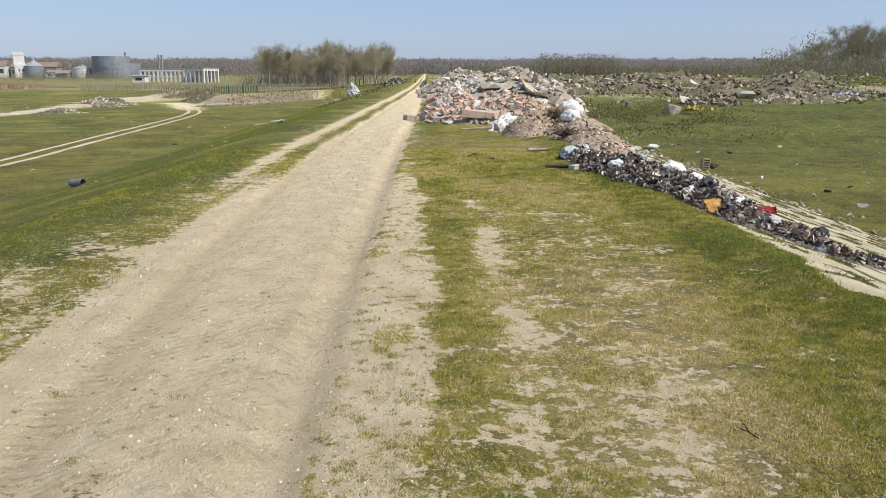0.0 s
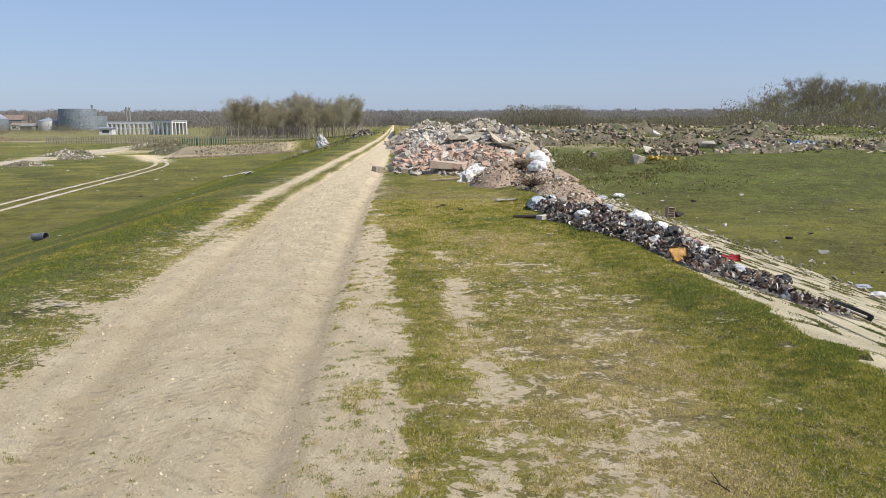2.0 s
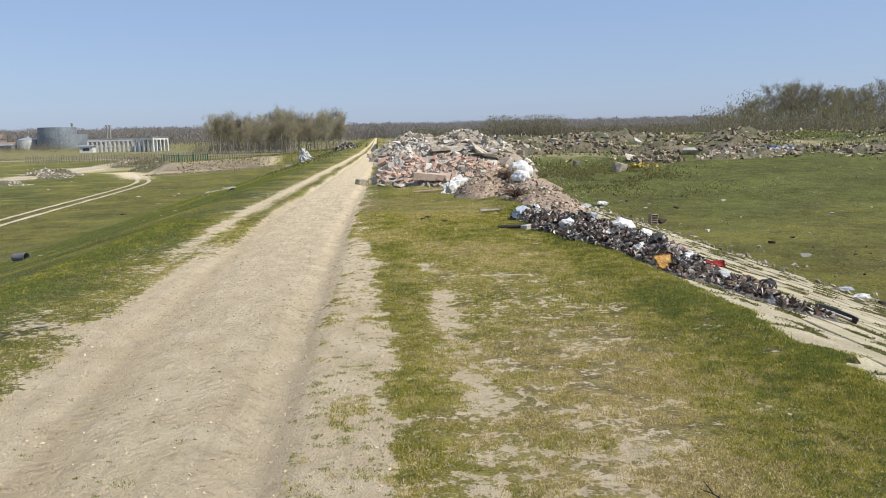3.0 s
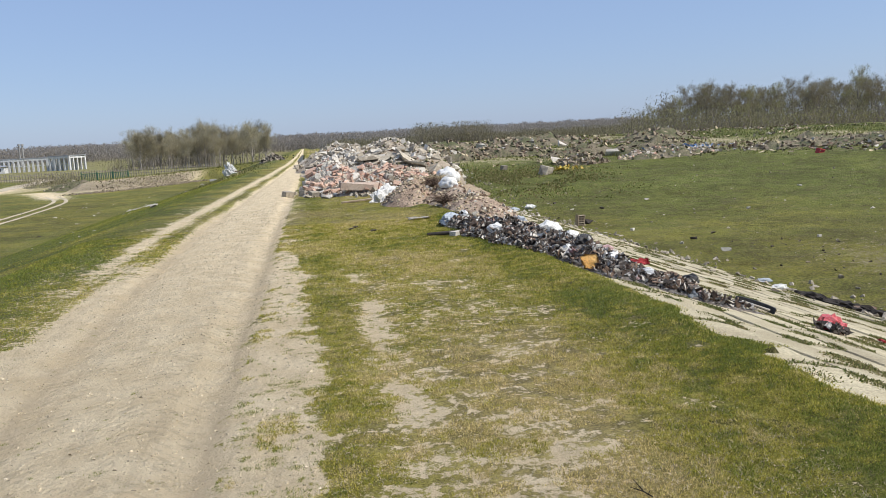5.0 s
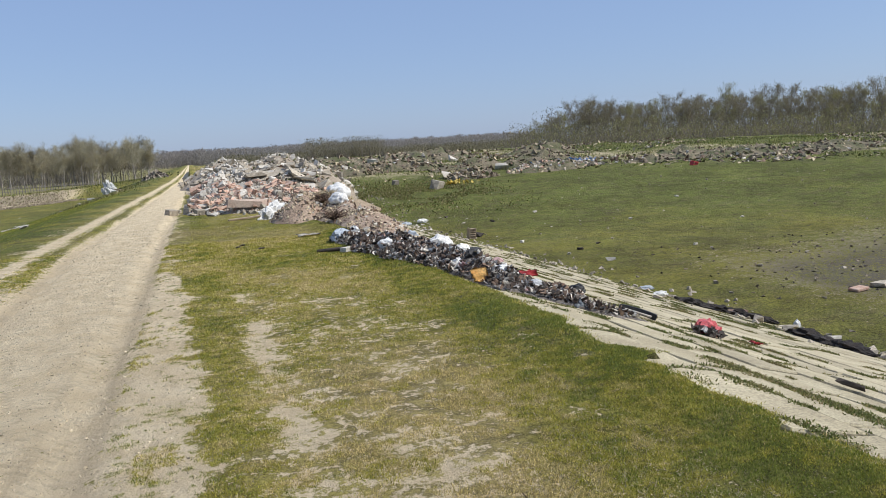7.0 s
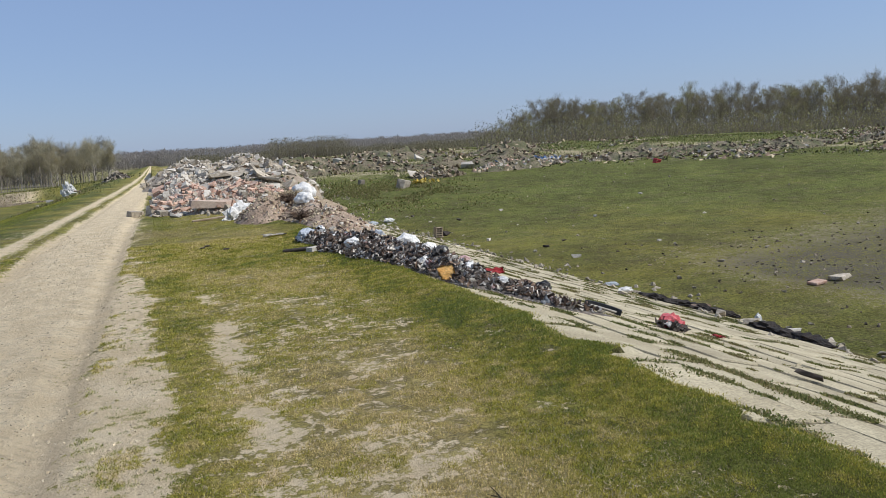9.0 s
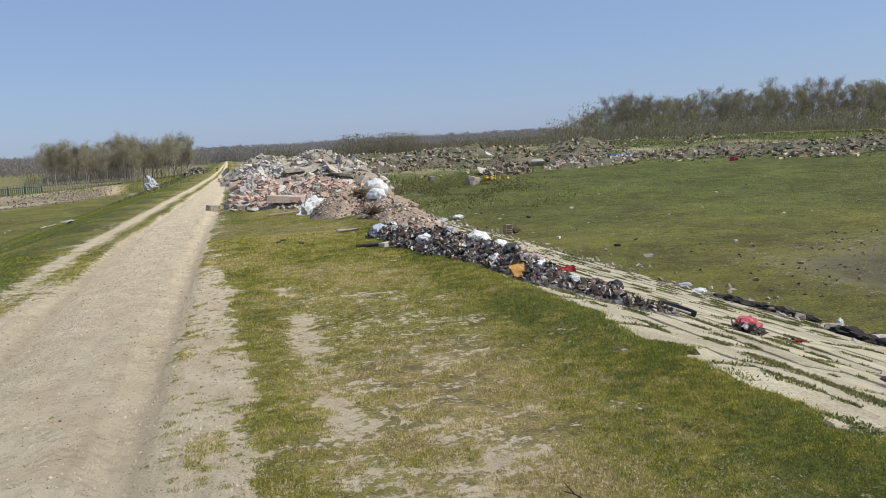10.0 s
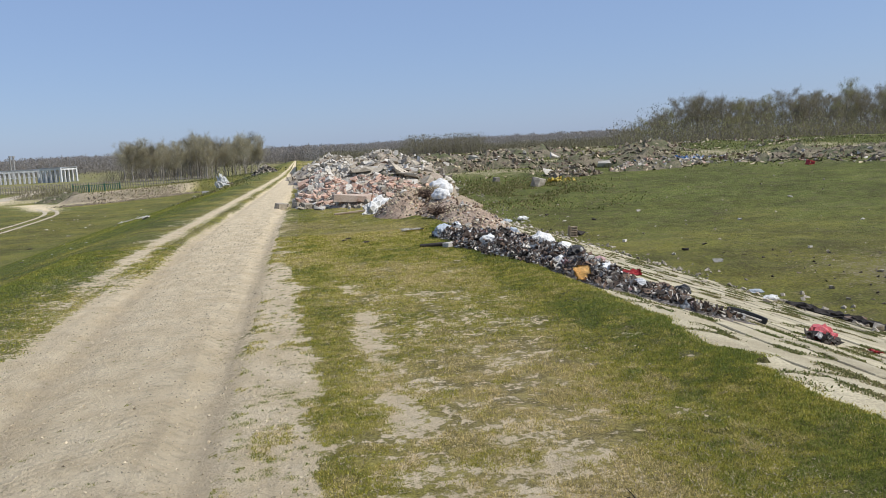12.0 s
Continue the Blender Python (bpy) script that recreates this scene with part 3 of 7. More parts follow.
def crest_lines(y):
    """Where the wheel track, the sparse verge and the closed turf begin on the crest, along the road."""
    road_left = np.interp(y, (2, 4, 6, 9, 20), (-2.25, -2.36, -2.48, -2.56, -2.62))
    turf_left = np.interp(y, (2.2, 2.9, 3.6, 4.4, 5.2, 6.6, 9.0, 11.5, 14.0, 23.0), (-0.22, -0.13, -0.04, 0.05, 0.1, 0.1, -0.06, -0.2, -0.25, -0.31))
    green = np.interp(y, (2.5, 3.7, 5.0, 7.4, 17.0), (1.2, 1.65, 2.05, 2.34, 2.6))
    return road_left, turf_left, green


def cover_of(x, y):
    """Share of the ground that is grown over."""
    n1, n2, n3 = fnoise(x, y, 0.7, 61), fnoise(x, y, 2.6, 62), fnoise(x, y, 0.22, 67, 2)
    road_left, turf_left, green = crest_lines(y)
    full, x = x, np.where(x < 0.2, x - bend(y) * (1 - ramp(x, -1.0, 0.2)) * ramp(x, -9, -6), x)
    xw = x + 0.16 * (n1 - 0.5) + 0.12 * (n3 - 0.5)
    far, close = ramp(y, 9, 15), 1 - ramp(y, 3.4, 4.6)
    c = np.full(np.shape(x), 0.93)
    # left shoulder: patches of turf in dust, closing towards the slope
    shoulder = ramp(x, -4.3, -3.2)
    c = c * (1 - shoulder) + shoulder * (0.60 + 0.16 * far + 0.75 * (n1 - 0.5) + 0.5 * (n3 - 0.5) - 0.16 * ramp(xw - road_left, -0.45, 0.0))
    c = c * (1 - 0.85 * bump(x + 0.1 * (n2 - 0.5), -2.98, 0.2) * far)
    # crest right of the road: sparse verge, a closed green band, a worn strip, dry turf
    right = ramp(x, -0.6, -0.35)
    crest = 0.70 - 0.05 * close + 0.09 * bump(x, 0.25, 0.22) - 0.05 * bump(x, 1.4, 0.5) + 0.12 * ramp(y, 8, 14) + 0.40 * (n1 - 0.5) + 0.40 * (n3 - 0.5) + 0.2 * ramp(x, green - 0.2, green + 0.3)
    crest = crest - (0.66 - 0.25 * (n1 - 0.5) - 0.3 * (n3 - 0.5)) * (1 - ramp(xw - turf_left, -0.10, 0.12)) * (1 - 0.75 * ramp(y, 12, 16))
    strip_on = ramp(0.4 * n2 + 0.6 * n1, 0.38, 0.56) * (1 - ramp(y, 10.5, 13.0)) * ramp(y, 3.4, 4.4)
    crest = crest - 0.46 * bump(xw, 0.60, 0.17) * strip_on
    crest = crest - 0.42 * close * bump(xw, 0.55, 0.42) * ramp(0.5 * n1 + 0.5 * n3, 0.40, 0.56)
    crest = crest - 0.24 * bump(x, 1.05, 0.35) * ramp(n1, 0.45, 0.62) * (1 - ramp(y, 7.5, 12))
    crest = crest - 0.20 * ramp(n2, 0.5, 0.62) * ramp(n1, 0.45, 0.6) * bump(x, 1.7, 0.4) * (1 - ramp(y, 9, 15))
    c = c * (1 - right) + right * np.maximum(crest, 0.9 * ramp(x, 2.5, 3.0))
    road = ramp(xw, road_left - 0.10, road_left + 0.08) * (1 - ramp(xw, -0.58, -0.42))
    c = c * (1 - road) + road * (0.03 + 0.25 * ramp(n1, 0.66, 0.8) * (1 - far) + 0.22 * ramp(n1, 0.45, 0.65) * bump(x, -0.55, 0.25) * far)
    strip = bump(x + 0.2 * (n2 - 0.5), -2.52, 0.22) * far
    c = np.maximum(c, strip * (0.80 + 0.5 * (n1 - 0.5)))
    x = full
    r = np.hypot(x - 4, y - 4)
    dump = ramp(r, 52, 60) * (1 - ramp(r, 105, 125)) * ramp(x, 3, 7)
    c = c - dump * (0.05 + 0.5 * ramp(fnoise(x, y, 9, 64), 0.42, 0.62))
    p, w, bank = near_line(x, y, PATH_LINE), near_line(x, y, WHITE_ROAD), near_line(x, y, BANK)
    twin = np.maximum(0.2 * bump(p, 0.75, 0.33), ramp(y, 80, 92) * bump(p, 0, 1.7))
    c = c * (1 - 0.9 * np.maximum(twin, bump(w, 0, 1.5))) - 0.8 * bump(bank, 2.2, 1.6) * ramp(-x, 14, 18)
    c = c - 0.45 * ramp(fnoise(x, y, 14, 66), 0.55, 0.66) * ramp(-x, 26, 40) * (1 - ramp(y, 120, 200))
    return np.clip(c, 0, 1)


def tone_of(x, y):
    """0: dry and yellow, 0.5: green, 1: dark and lush."""
    n = fnoise(x, y, 1.8, 71)
    road_left, turf_left, green = crest_lines(y)
    xw = x + 0.35 * (fnoise(x, y, 1.1, 73) - 0.5)
    t = 0.54 + (1.2 - 0.6 * ramp(x, 9, 12)) * (n - 0.5) - 0.12 * ramp(x, -0.8, 0.0) * (1 - ramp(xw, green - 0.2, green + 0.25))
    t = t - 0.26 * bump(xw, 1.45, 0.55) * (1 - ramp(y, 9, 16)) + 0.10 * bump(xw, 0.2, 0.25)
    t = t + 0.25 * ramp(xw, green - 0.15, green + 0.3) + 0.36 * ramp(-x, 2.7, 3.8) - 0.10 * ramp(-x, 13, 15)
    r = np.hypot(x - 4, y - 4)
    t = t + 0.22 * ramp(r, 26, 42) * ramp(x, 8, 12) + 0.4 * bump(r, 46, 6) * ramp(x, 7, 9) * (1 - ramp(x, 15, 21))
    return np.clip(t, 0, 1)


def moss_of(x, y):
    n = fnoise(x, y, 11, 75)
    m = ramp(x, 10.5, 12) * (1 - ramp(np.hypot(x, y), 30, 48)) + ramp(-x, 11.5, 13.5) * (1 - ramp(-x, 17, 30))
    return np.clip(m * (0.6 + 1.5 * (n - 0.4)), 0, 1)


def mud_of(x, y):
    return np.clip(0.6 * ramp(y, 150, 200) * ramp(-x, 8, 20) + 0.85 * bump(near_line(x, y, BANK), 2.2, 1.6) * ramp(-x, 14, 18) + ramp(x, 12.5, 16) * bump(y - 0.25 * x, 12.0, 6.0) * 1.1 + 0.45 * ramp(np.hypot(x - 4, y - 4), 50, 60) * (1 - ramp(np.hypot(x - 4, y - 4), 110, 130)) * ramp(x, 3, 7), 0, 1)


COVER = cover_of(GX, GY) - 0.55 * mud_of(GX, GY) * ((np.hypot(GX, GY) < 45) | (GX < -8))
TREAD = (bump(GX, -1.0, 0.28) + 0.7 * bump(GX, -1.75, 0.25) + 0.4 * bump(GX, -1.4, 0.5)) * (1 - ramp(GY, 25, 60))
# mask along both ruts for brown soil and painted wall shade
RUT_SOIL_SHADE = np.maximum(0.5 * bump(GX + 0.14 * (fnoise(GX, GY, 1.5, 23) - 0.5), -0.585, 0.075), 0.55 * bump(GX + 0.06 * (fnoise(GX, GY, 0.9, 24) - 0.5), rut_left(GY), 0.09))
ATTRS = {"tread": np.clip(TREAD, 0, 1), "rut_soil_shade": 0.8 * RUT_SOIL_SHADE * (1 - ramp(GY, 16, 26)), "cover": np.clip(COVER, 0, 1), "tone": tone_of(GX, GY), "moss": moss_of(GX, GY), "mud": mud_of(GX, GY)}
ny, nx = GX.shape
idx = np.arange(ny * nx).reshape(ny, nx)
quads = np.stack([idx[:-1, :-1], idx[:-1, 1:], idx[1:, 1:], idx[1:, :-1]], -1).reshape(-1, 4)
qx = GX.ravel()[quads].mean(1)
qy = GY.ravel()[quads].mean(1)
in_road = (qx > -2.5) & (qx < -0.45) & (qy > -60) & (qy < 320)


def sheet_from(name, keep):
    q = quads[keep]
    used, inv = np.unique(q.ravel(), return_inverse=True)
    q = inv.reshape(-1, 4).astype(np.int32)
    me = bpy.data.meshes.new(name)
    me.vertices.add(len(used))
    me.vertices.foreach_set("co", np.stack([GX.ravel()[used], GY.ravel()[used], GZ.ravel()[used]], 1).astype(np.float32).ravel())
    me.loops.add(q.size)
    me.loops.foreach_set("vertex_index", q.ravel())
    me.polygons.add(len(q))
    me.polygons.foreach_set("loop_start", np.arange(0, q.size, 4, dtype=np.int32))
    for key, values in ATTRS.items():
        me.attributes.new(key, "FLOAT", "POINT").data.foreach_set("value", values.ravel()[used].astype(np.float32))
    me.materials.append(M_GROUND)
    me.update(calc_edges=True)
    me.shade_smooth()
    return new(name, me)


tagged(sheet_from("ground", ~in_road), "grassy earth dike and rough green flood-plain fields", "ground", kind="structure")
tagged(sheet_from("road", in_road), "dry pale dirt track with wheel ruts on the dike crest", "dirt road", kind="structure")


def ribbon(name, line, offsets, width, label, seed, lift=0.02):
    """A worn track laid on the fields: one or two strips with wandering edges."""
    pts, step = [], 0.5
    ctrl = [Vector((*p, 0)) for p in line]
    for k in range(len(ctrl) - 1):
        p0, p1, p2, p3 = ctrl[max(k - 1, 0)], ctrl[k], ctrl[k + 1], ctrl[min(k + 2, len(ctrl) - 1)]
        n = max(2, int((p2 - p1).length / step))
        for j in range(n):
            f = j / n
            pts.append(0.5 * (2 * p1 + (p2 - p0) * f + (2 * p0 - 5 * p1 + 4 * p2 - p3) * f * f + (3 * p1 - p0 - 3 * p2 + p3) * f ** 3))
    track = empty(name, label=label, category="track", kind="structure")
    for off in offsets:
        vs, fs = [], []
        for k, p in enumerate(pts):
            d = pts[min(k + 1, len(pts) - 1)] - pts[max(k - 1, 0)]
            side = Vector((-d.y, d.x, 0)).normalized()
            wa, wb = (width / 2 * (1 + 1.1 * (float(fnoise(k * step, off * 9.0, 2.2, seed + e)) - 0.5)) for e in (0, 1))
            for s_ in (-wa, 0.0, wb):
                q_ = p + side * (off + s_)
                z_ = float(land_fine(np.array([q_.x]), np.array([q_.y]))[0]) + (lift if s_ == 0 else lift * 0.4)
                vs.append((q_.x, q_.y, z_))
            if k:
                a = 3 * k
                fs += [(a - 3, a - 2, a + 1), (a - 3, a + 1, a), (a - 2, a - 1, a + 2), (a - 2, a + 2, a + 1)]
        part("wheel_track", tri_mesh("wheel_track", vs, fs, M_TRACK, True), track)


ribbon("track", PATH_LINE[:-1], (-0.55, 0.55), 0.34, "pale twin wheel track winding across the green field", 7, 0.05)
ribbon("track", WHITE_ROAD, (0.0,), 3.0, "pale dusty track along the far field", 9, 0.10)
# ---- woods ----
def tube_path(vs, fs, pts, radii, sides):
    """A bent tapering limb added to lists of verts and triangles."""
    base = len(vs)
    pts = [Vector(p) for p in pts]
    for k, (p, r) in enumerate(zip(pts, radii)):
        d = (pts[min(k + 1, len(pts) - 1)] - pts[max(k - 1, 0)]).normalized()
        u = d.cross(Vector((0.31, 0.9, 0.12))).normalized()
        w = d.cross(u)
        for s in range(sides):
            a = 2 * math.pi * s / sides
            vs.append(tuple(p + u * (math.cos(a) * r) + w * (math.sin(a) * r)))
    for k in range(len(pts) - 1):
        for s in range(sides):
            a, b = base + k * sides + s, base + k * sides + (s + 1) % sides
            fs.append((a, b, b + sides))
            fs.append((a, b + sides, a + sides))


def tree_arrays(seed, height, spread, trunk_r, limbs, low, twigs=7, buds=1200, bud_size=0.2):
    """A bare spring tree: trunk, limbs, branches and twigs as one set of triangles, buds and young leaves as another."""
    r = random.Random(seed)
    wood_v, wood_f, tips = [], [], []
    lean = Vector((r.uniform(-0.06, 0.06), r.uniform(-0.06, 0.06), 1))
    trunk = [Vector((0, 0, -0.3))]
    for k in range(1, 7):
        trunk.append(Vector((lean.x * height * k / 6 + r.uniform(-0.12, 0.12), lean.y * height * k / 6 + r.uniform(-0.12, 0.12), height * 0.78 * k / 6)))
    tube_path(wood_v, wood_f, trunk, [trunk_r * (1.15 - 0.16 * k) for k in range(7)], 6)

    def grow(start, heading, length, radius, depth):
        pts, d = [start], heading.normalized()
        if depth == 3:
            tip, base = start + d * length, len(wood_v)
            wood_v.extend((tuple(start + Vector((radius, 0, 0))), tuple(start + Vector((-radius, radius, 0))), tuple(tip)))
            wood_f.append((base, base + 1, base + 2))
            tips.extend((start.lerp(tip, 0.5), tip))
            return
        steps = 4 if depth < 2 else 2
        for k in range(steps):
            d = (d + Vector((r.uniform(-0.22, 0.22), r.uniform(-0.22, 0.22), r.uniform(-0.02, 0.28)))).normalized()
            pts.append(pts[-1] + d * (length / steps))
        tube_path(wood_v, wood_f, pts, [radius * (1 - 0.8 * k / steps) for k in range(steps + 1)], (4, 3, 3)[depth])
        if depth >= 2:
            tips.extend(pts[1:])
        if depth < 3:
            for k in range((5, twigs, 2)[depth]):
                f = r.uniform(0.25, 1.0)
                j = min(int(f * steps), steps - 1)
                p = pts[j].lerp(pts[j + 1], f * steps - j)
                a = r.uniform(0, 2 * math.pi)
                side = Vector((math.cos(a), math.sin(a), r.uniform(-0.1, 0.5)))
                grow(p, d * 0.75 + side * (0.8 if depth else 0.9), length * r.uniform(0.36, 0.6), radius * 0.42, depth + 1)

    for k in range(limbs):
        f = low + (1 - low) * (k + r.random()) / limbs
        j = min(int(f * 6), 5)
        p = trunk[j].lerp(trunk[j + 1], f * 6 - j)
        a = k * 2.4 + r.uniform(-0.5, 0.5)
        grow(p, Vector((math.cos(a), math.sin(a), r.uniform(0.55, 1.4))), spread * r.uniform(0.7, 1.15) * (1.15 - 0.5 * f), trunk_r * 0.45 * (1.2 - 0.6 * f), 0)
    q = np.random.default_rng(seed)
    at = np.array([t[:] for t in tips])
    pick = at[q.integers(0, len(at), buds)] + q.normal(0, 0.30, (buds, 3))
    out = pick * np.array([1, 1, 0]) / (0.5 * spread)
    way = out * 0.35 + q.normal(0, 0.45, (buds, 3)) + np.array([0, 0, 0.75])
    way /= np.linalg.norm(way, axis=1, keepdims=True)
    across = np.cross(way, q.normal(0, 1, (buds, 3)))
    across /= np.linalg.norm(across, axis=1, keepdims=True)
    size = bud_size * q.uniform(0.5, 1.3, buds)[:, None]
    bv = np.stack([pick - across * size * 0.13, pick + across * size * 0.13, pick + way * size * 3.2], 1)
    return np.array(wood_v), np.array(wood_f), bv.reshape(-1, 3), np.arange(buds * 3).reshape(-1, 3)


def tree(seed, height, spread, trunk_r, limbs, low, bud_mat, twigs, buds, bud_size, label, group, bark=None):
    wv, wf, bv, bf = tree_arrays(seed, height, spread, trunk_r, limbs, low, twigs, buds, bud_size)
    ob = empty("tree", label=label, category="tree", group=group)
    part("trunk", tri_mesh("trunk", wv, wf, bark or M_BARK, True), ob, "bare grey trunk and branches")
    part("crown", tri_mesh("crown", bv, bf, bud_mat), ob, "haze of fine twigs with young spring buds")
    return ob


def plant_wood(makers, places):
    """Each maker's tree stands at the first place it is given; the others are copies."""
    for k, (x, y, s) in enumerate(places):
        ob = makers[k % len(makers)]
        m = pose(x, y, float(land(np.array([x]), np.array([y]))[0]), 0, 0, (k * 137.5) % 360) @ Matrix.Scale(s, 4)
        if k < len(makers):
            ob.matrix_basis = m
        else:
            made = copy_thing(ob, pose(0, 0, 0))
            made.matrix_basis = m


r_ = random.Random(5)
clump = [tree(11 + k, 10.5, 4.3, 0.17, 11, 0.16, M_BUD if k != 1 else M_BUD_GREY, 6, 4600, 0.19, "slender bare tree with yellow-olive spring buds in a clump", "tree clump by the dike", M_BARK_PALE) for k in range(4)]
places = []
for k in range(44):
    f = (k + 0.5) / 44
    places.append((-49.5 + 38.5 * f + r_.uniform(-1.6, 1.6), 238 + r_.uniform(-9, 14) - 8 * f, r_.uniform(0.82, 1.12) * (0.86 + 0.2 * math.sin(f * 9.0) ** 2)))
plant_wood(clump, places)

right_wood = [tree(31 + k, 14.0, 5.2, 0.24, 9, 0.22, (M_BUD_WOOD, M_BUD_WOOD, M_BUD_GREY, M_BUD_WOOD, M_OLIVE)[k], 5, 4600, 0.165, "tall bare grey-brown tree at the edge of the wood", "trees of the bare wood") for k in range(5)]
places = []
for k in range(104):
    f = (k + 0.5) / 104
    row = k % 4
    az_ = radians(23.6 + 33.0 * f + r_.uniform(-0.5, 0.5))
    d = 236 + 14 * row - 18 * f + r_.uniform(-6, 6)
    grow_in = 0.50 + 0.55 * min(1.0, f / 0.13)
    places.append((d * math.sin(az_), d * math.cos(az_), grow_in * r_.uniform(0.88, 1.1)))
plant_wood(right_wood, places)


def thicket(name, label, places, mat_wood, mat_bud, stems, seed, bud_size=0.4, buds=26):
    """Undergrowth or a far belt of trees that nobody could count: many thin stems and buds in one mesh."""
    q = np.random.default_rng(seed)
    p = np.array(places)                      # x, y, z, height, width
    n = len(p)
    rep = np.repeat(np.arange(n), stems)
    h, w = p[rep, 3] * q.uniform(0.4, 0.9, n * stems), p[rep, 4]
    foot = np.stack([p[rep, 0] + q.normal(0, 0.16, n * stems) * w, p[rep, 1] + q.normal(0, 0.16, n * stems) * w, p[rep, 2] - 0.3], 1)
    top = foot + np.stack([q.normal(0, 0.36, n * stems) * w, q.normal(0, 0.36, n * stems) * w, h], 1)
    a = q.uniform(0, math.pi, n * stems)
    half = (0.018 * h)[:, None] * np.stack([np.cos(a), np.sin(a), 0 * a], 1)
    wood = np.stack([foot - half, foot + half, top], 1).reshape(-1, 3)
    ob = empty(name)
    tagged(ob, label, "trees", kind="stuff")
    part("stems", tri_mesh("stems", wood, np.arange(len(wood)).reshape(-1, 3), mat_wood), ob)
    buds = int(1.7 * buds)
    rep = np.repeat(np.arange(n), buds)
    u = q.uniform(0.12, 1.0, n * buds)
    prof = 0.60 * np.sqrt(np.clip(1.06 - ((u - 0.5) / 0.5) ** 4, 0, 1))
    c = np.stack([p[rep, 0] + q.normal(0, 0.75, n * buds) * p[rep, 4] * prof, p[rep, 1] + q.normal(0, 0.75, n * buds) * p[rep, 4] * prof, p[rep, 2] + u * p[rep, 3]], 1)
    tri = q.normal(0, 1, (n * buds, 3, 3)) * (0.62 * bud_size * p[rep, 4] / 4.0)[:, None, None] * np.array([0.6, 0.6, 1.0])
    bv = (c[:, None, :] + tri).reshape(-1, 3)
    part("twigs", tri_mesh("twigs", bv, np.arange(len(bv)).reshape(-1, 3), mat_bud), ob)
    return ob


def belt(az0, az1, d0, d1, n, h0, h1, w, seed, z=-2.4):
    q = random.Random(seed)
    out = []
    for k in range(n):
        a = radians(az0 + (az1 - az0) * (k + q.random()) / n)
        d = q.uniform(d0, d1)
        x, y = d * math.sin(a), d * math.cos(a)
        out.append((x, y, z, q.uniform(h0, h1), w * q.uniform(0.7, 1.3)))
    return out


thicket("far_woods", "distant belt of bare grey-brown trees along the horizon", belt(-46, 24, 820, 1000, 1500, 16.0, 18.5, 9.0, 1), M_WOOD_HAZED, M_WOOD_HAZED, 2, 1, 0.48, 120)
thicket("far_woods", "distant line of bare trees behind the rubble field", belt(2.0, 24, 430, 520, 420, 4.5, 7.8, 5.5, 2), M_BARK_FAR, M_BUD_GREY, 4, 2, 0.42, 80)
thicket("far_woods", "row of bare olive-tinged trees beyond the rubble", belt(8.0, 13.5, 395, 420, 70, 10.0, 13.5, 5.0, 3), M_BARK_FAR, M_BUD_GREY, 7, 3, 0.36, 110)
under = belt(23.0, 58, 190, 262, 620, 5.5, 10.5, 5.0, 4, -1.0)
back = [(x, y, -2.2, h, w) for x, y, z, h, w in belt(25.5, 58, 262, 300, 170, 13.0, 16.5, 6.0, 14)]
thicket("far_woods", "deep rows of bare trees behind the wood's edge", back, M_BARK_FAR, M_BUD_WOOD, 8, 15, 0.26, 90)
front = [(x, y, float(land(np.array([x]), np.array([y]))[0]), 0.8 * h, w) for x, y, z, h, w in belt(23.2, 58, 188, 205, 120, 5.0, 10.5, 5.5, 24)]
thicket("undergrowth", "olive-green budding shrubs along the wood's edge", front, M_BARK_FAR, M_OLIVE, 12, 25, 0.2, 110)
thicket("undergrowth", "bare brown scrub with olive buds below the tall trees", [(x, y, float(land(np.array([x]), np.array([y]))[0]), h * (0.7 if k % 3 else 1.0), w) for k, (x, y, z, h, w) in enumerate(under)], M_BARK_FAR, M_BUD_GREY, 16, 4, 0.22, 75)
scrub = [(-56 + 45 * random.Random(k).random(), 232 + 14 * random.Random(k + 500).random(), -2.4, 2.0 + 2.4 * random.Random(k + 900).random(), 3.2) for k in range(60)]
thicket("undergrowth", "grey scrub at the foot of the tree clump", scrub, M_BARK_FAR, M_BUD_GREY, 14, 5, 0.3, 26)
# ---- works and buildings beyond the left-hand field ----
def ring_bm(r, h, sides=40, seams=0):
    """A plain tank shell with a flat top and, if asked, slightly proud hoops."""
    bm = tube_bm(r, r, h, sides=sides)
    for k in range(seams):
        tube_bm(r + 0.12, r + 0.12, 0.18, (0, 0, h * (k + 1) / (seams + 1)), sides, bm)
    return bm


def storage_tank(x, y):
    t = empty("storage_tank", pose(x, y, -2.6), label="large two-tier grey steel storage tank on the flat", category="tank")
    lower = part("lower_shell", ring_bm(16.6, 10.4, 48, 2), t, mat=M_TANK)
    part("upper_shell", ring_bm(12.8, 15.4, 48, 3), t, mat=M_TANK, m=pose(-3.2, 0, 0))
    rail = bmesh.new()
    for k in range(48):
        a = 2 * math.pi * k / 48
        box_bm(0.15, 0.15, 1.1, (16.4 * math.cos(a), 16.4 * math.sin(a), 10.9), bm=rail)
    part("railing", rail, lower, mat=M_TANK)
    return t


storage_tank(-226.0, 590.0)


def small_tank(x, y, r, h, roof, mat, label):
    t = empty("storage_tank", pose(x, y, -2.6), label=label, category="tank", group="smaller tanks of the works")
    part("shell", ring_bm(r, h, 32, 2), t, mat=mat)
    cone = part("roof", tube_bm(r * 1.02, r * 0.12, roof, (0, 0, h), 32), t, mat=M_SILVER)
    part("vent", tube_bm(r * 0.12, r * 0.1, roof * 0.5, (0, 0, h + roof * 0.9), 12), cone, mat=M_SILVER)


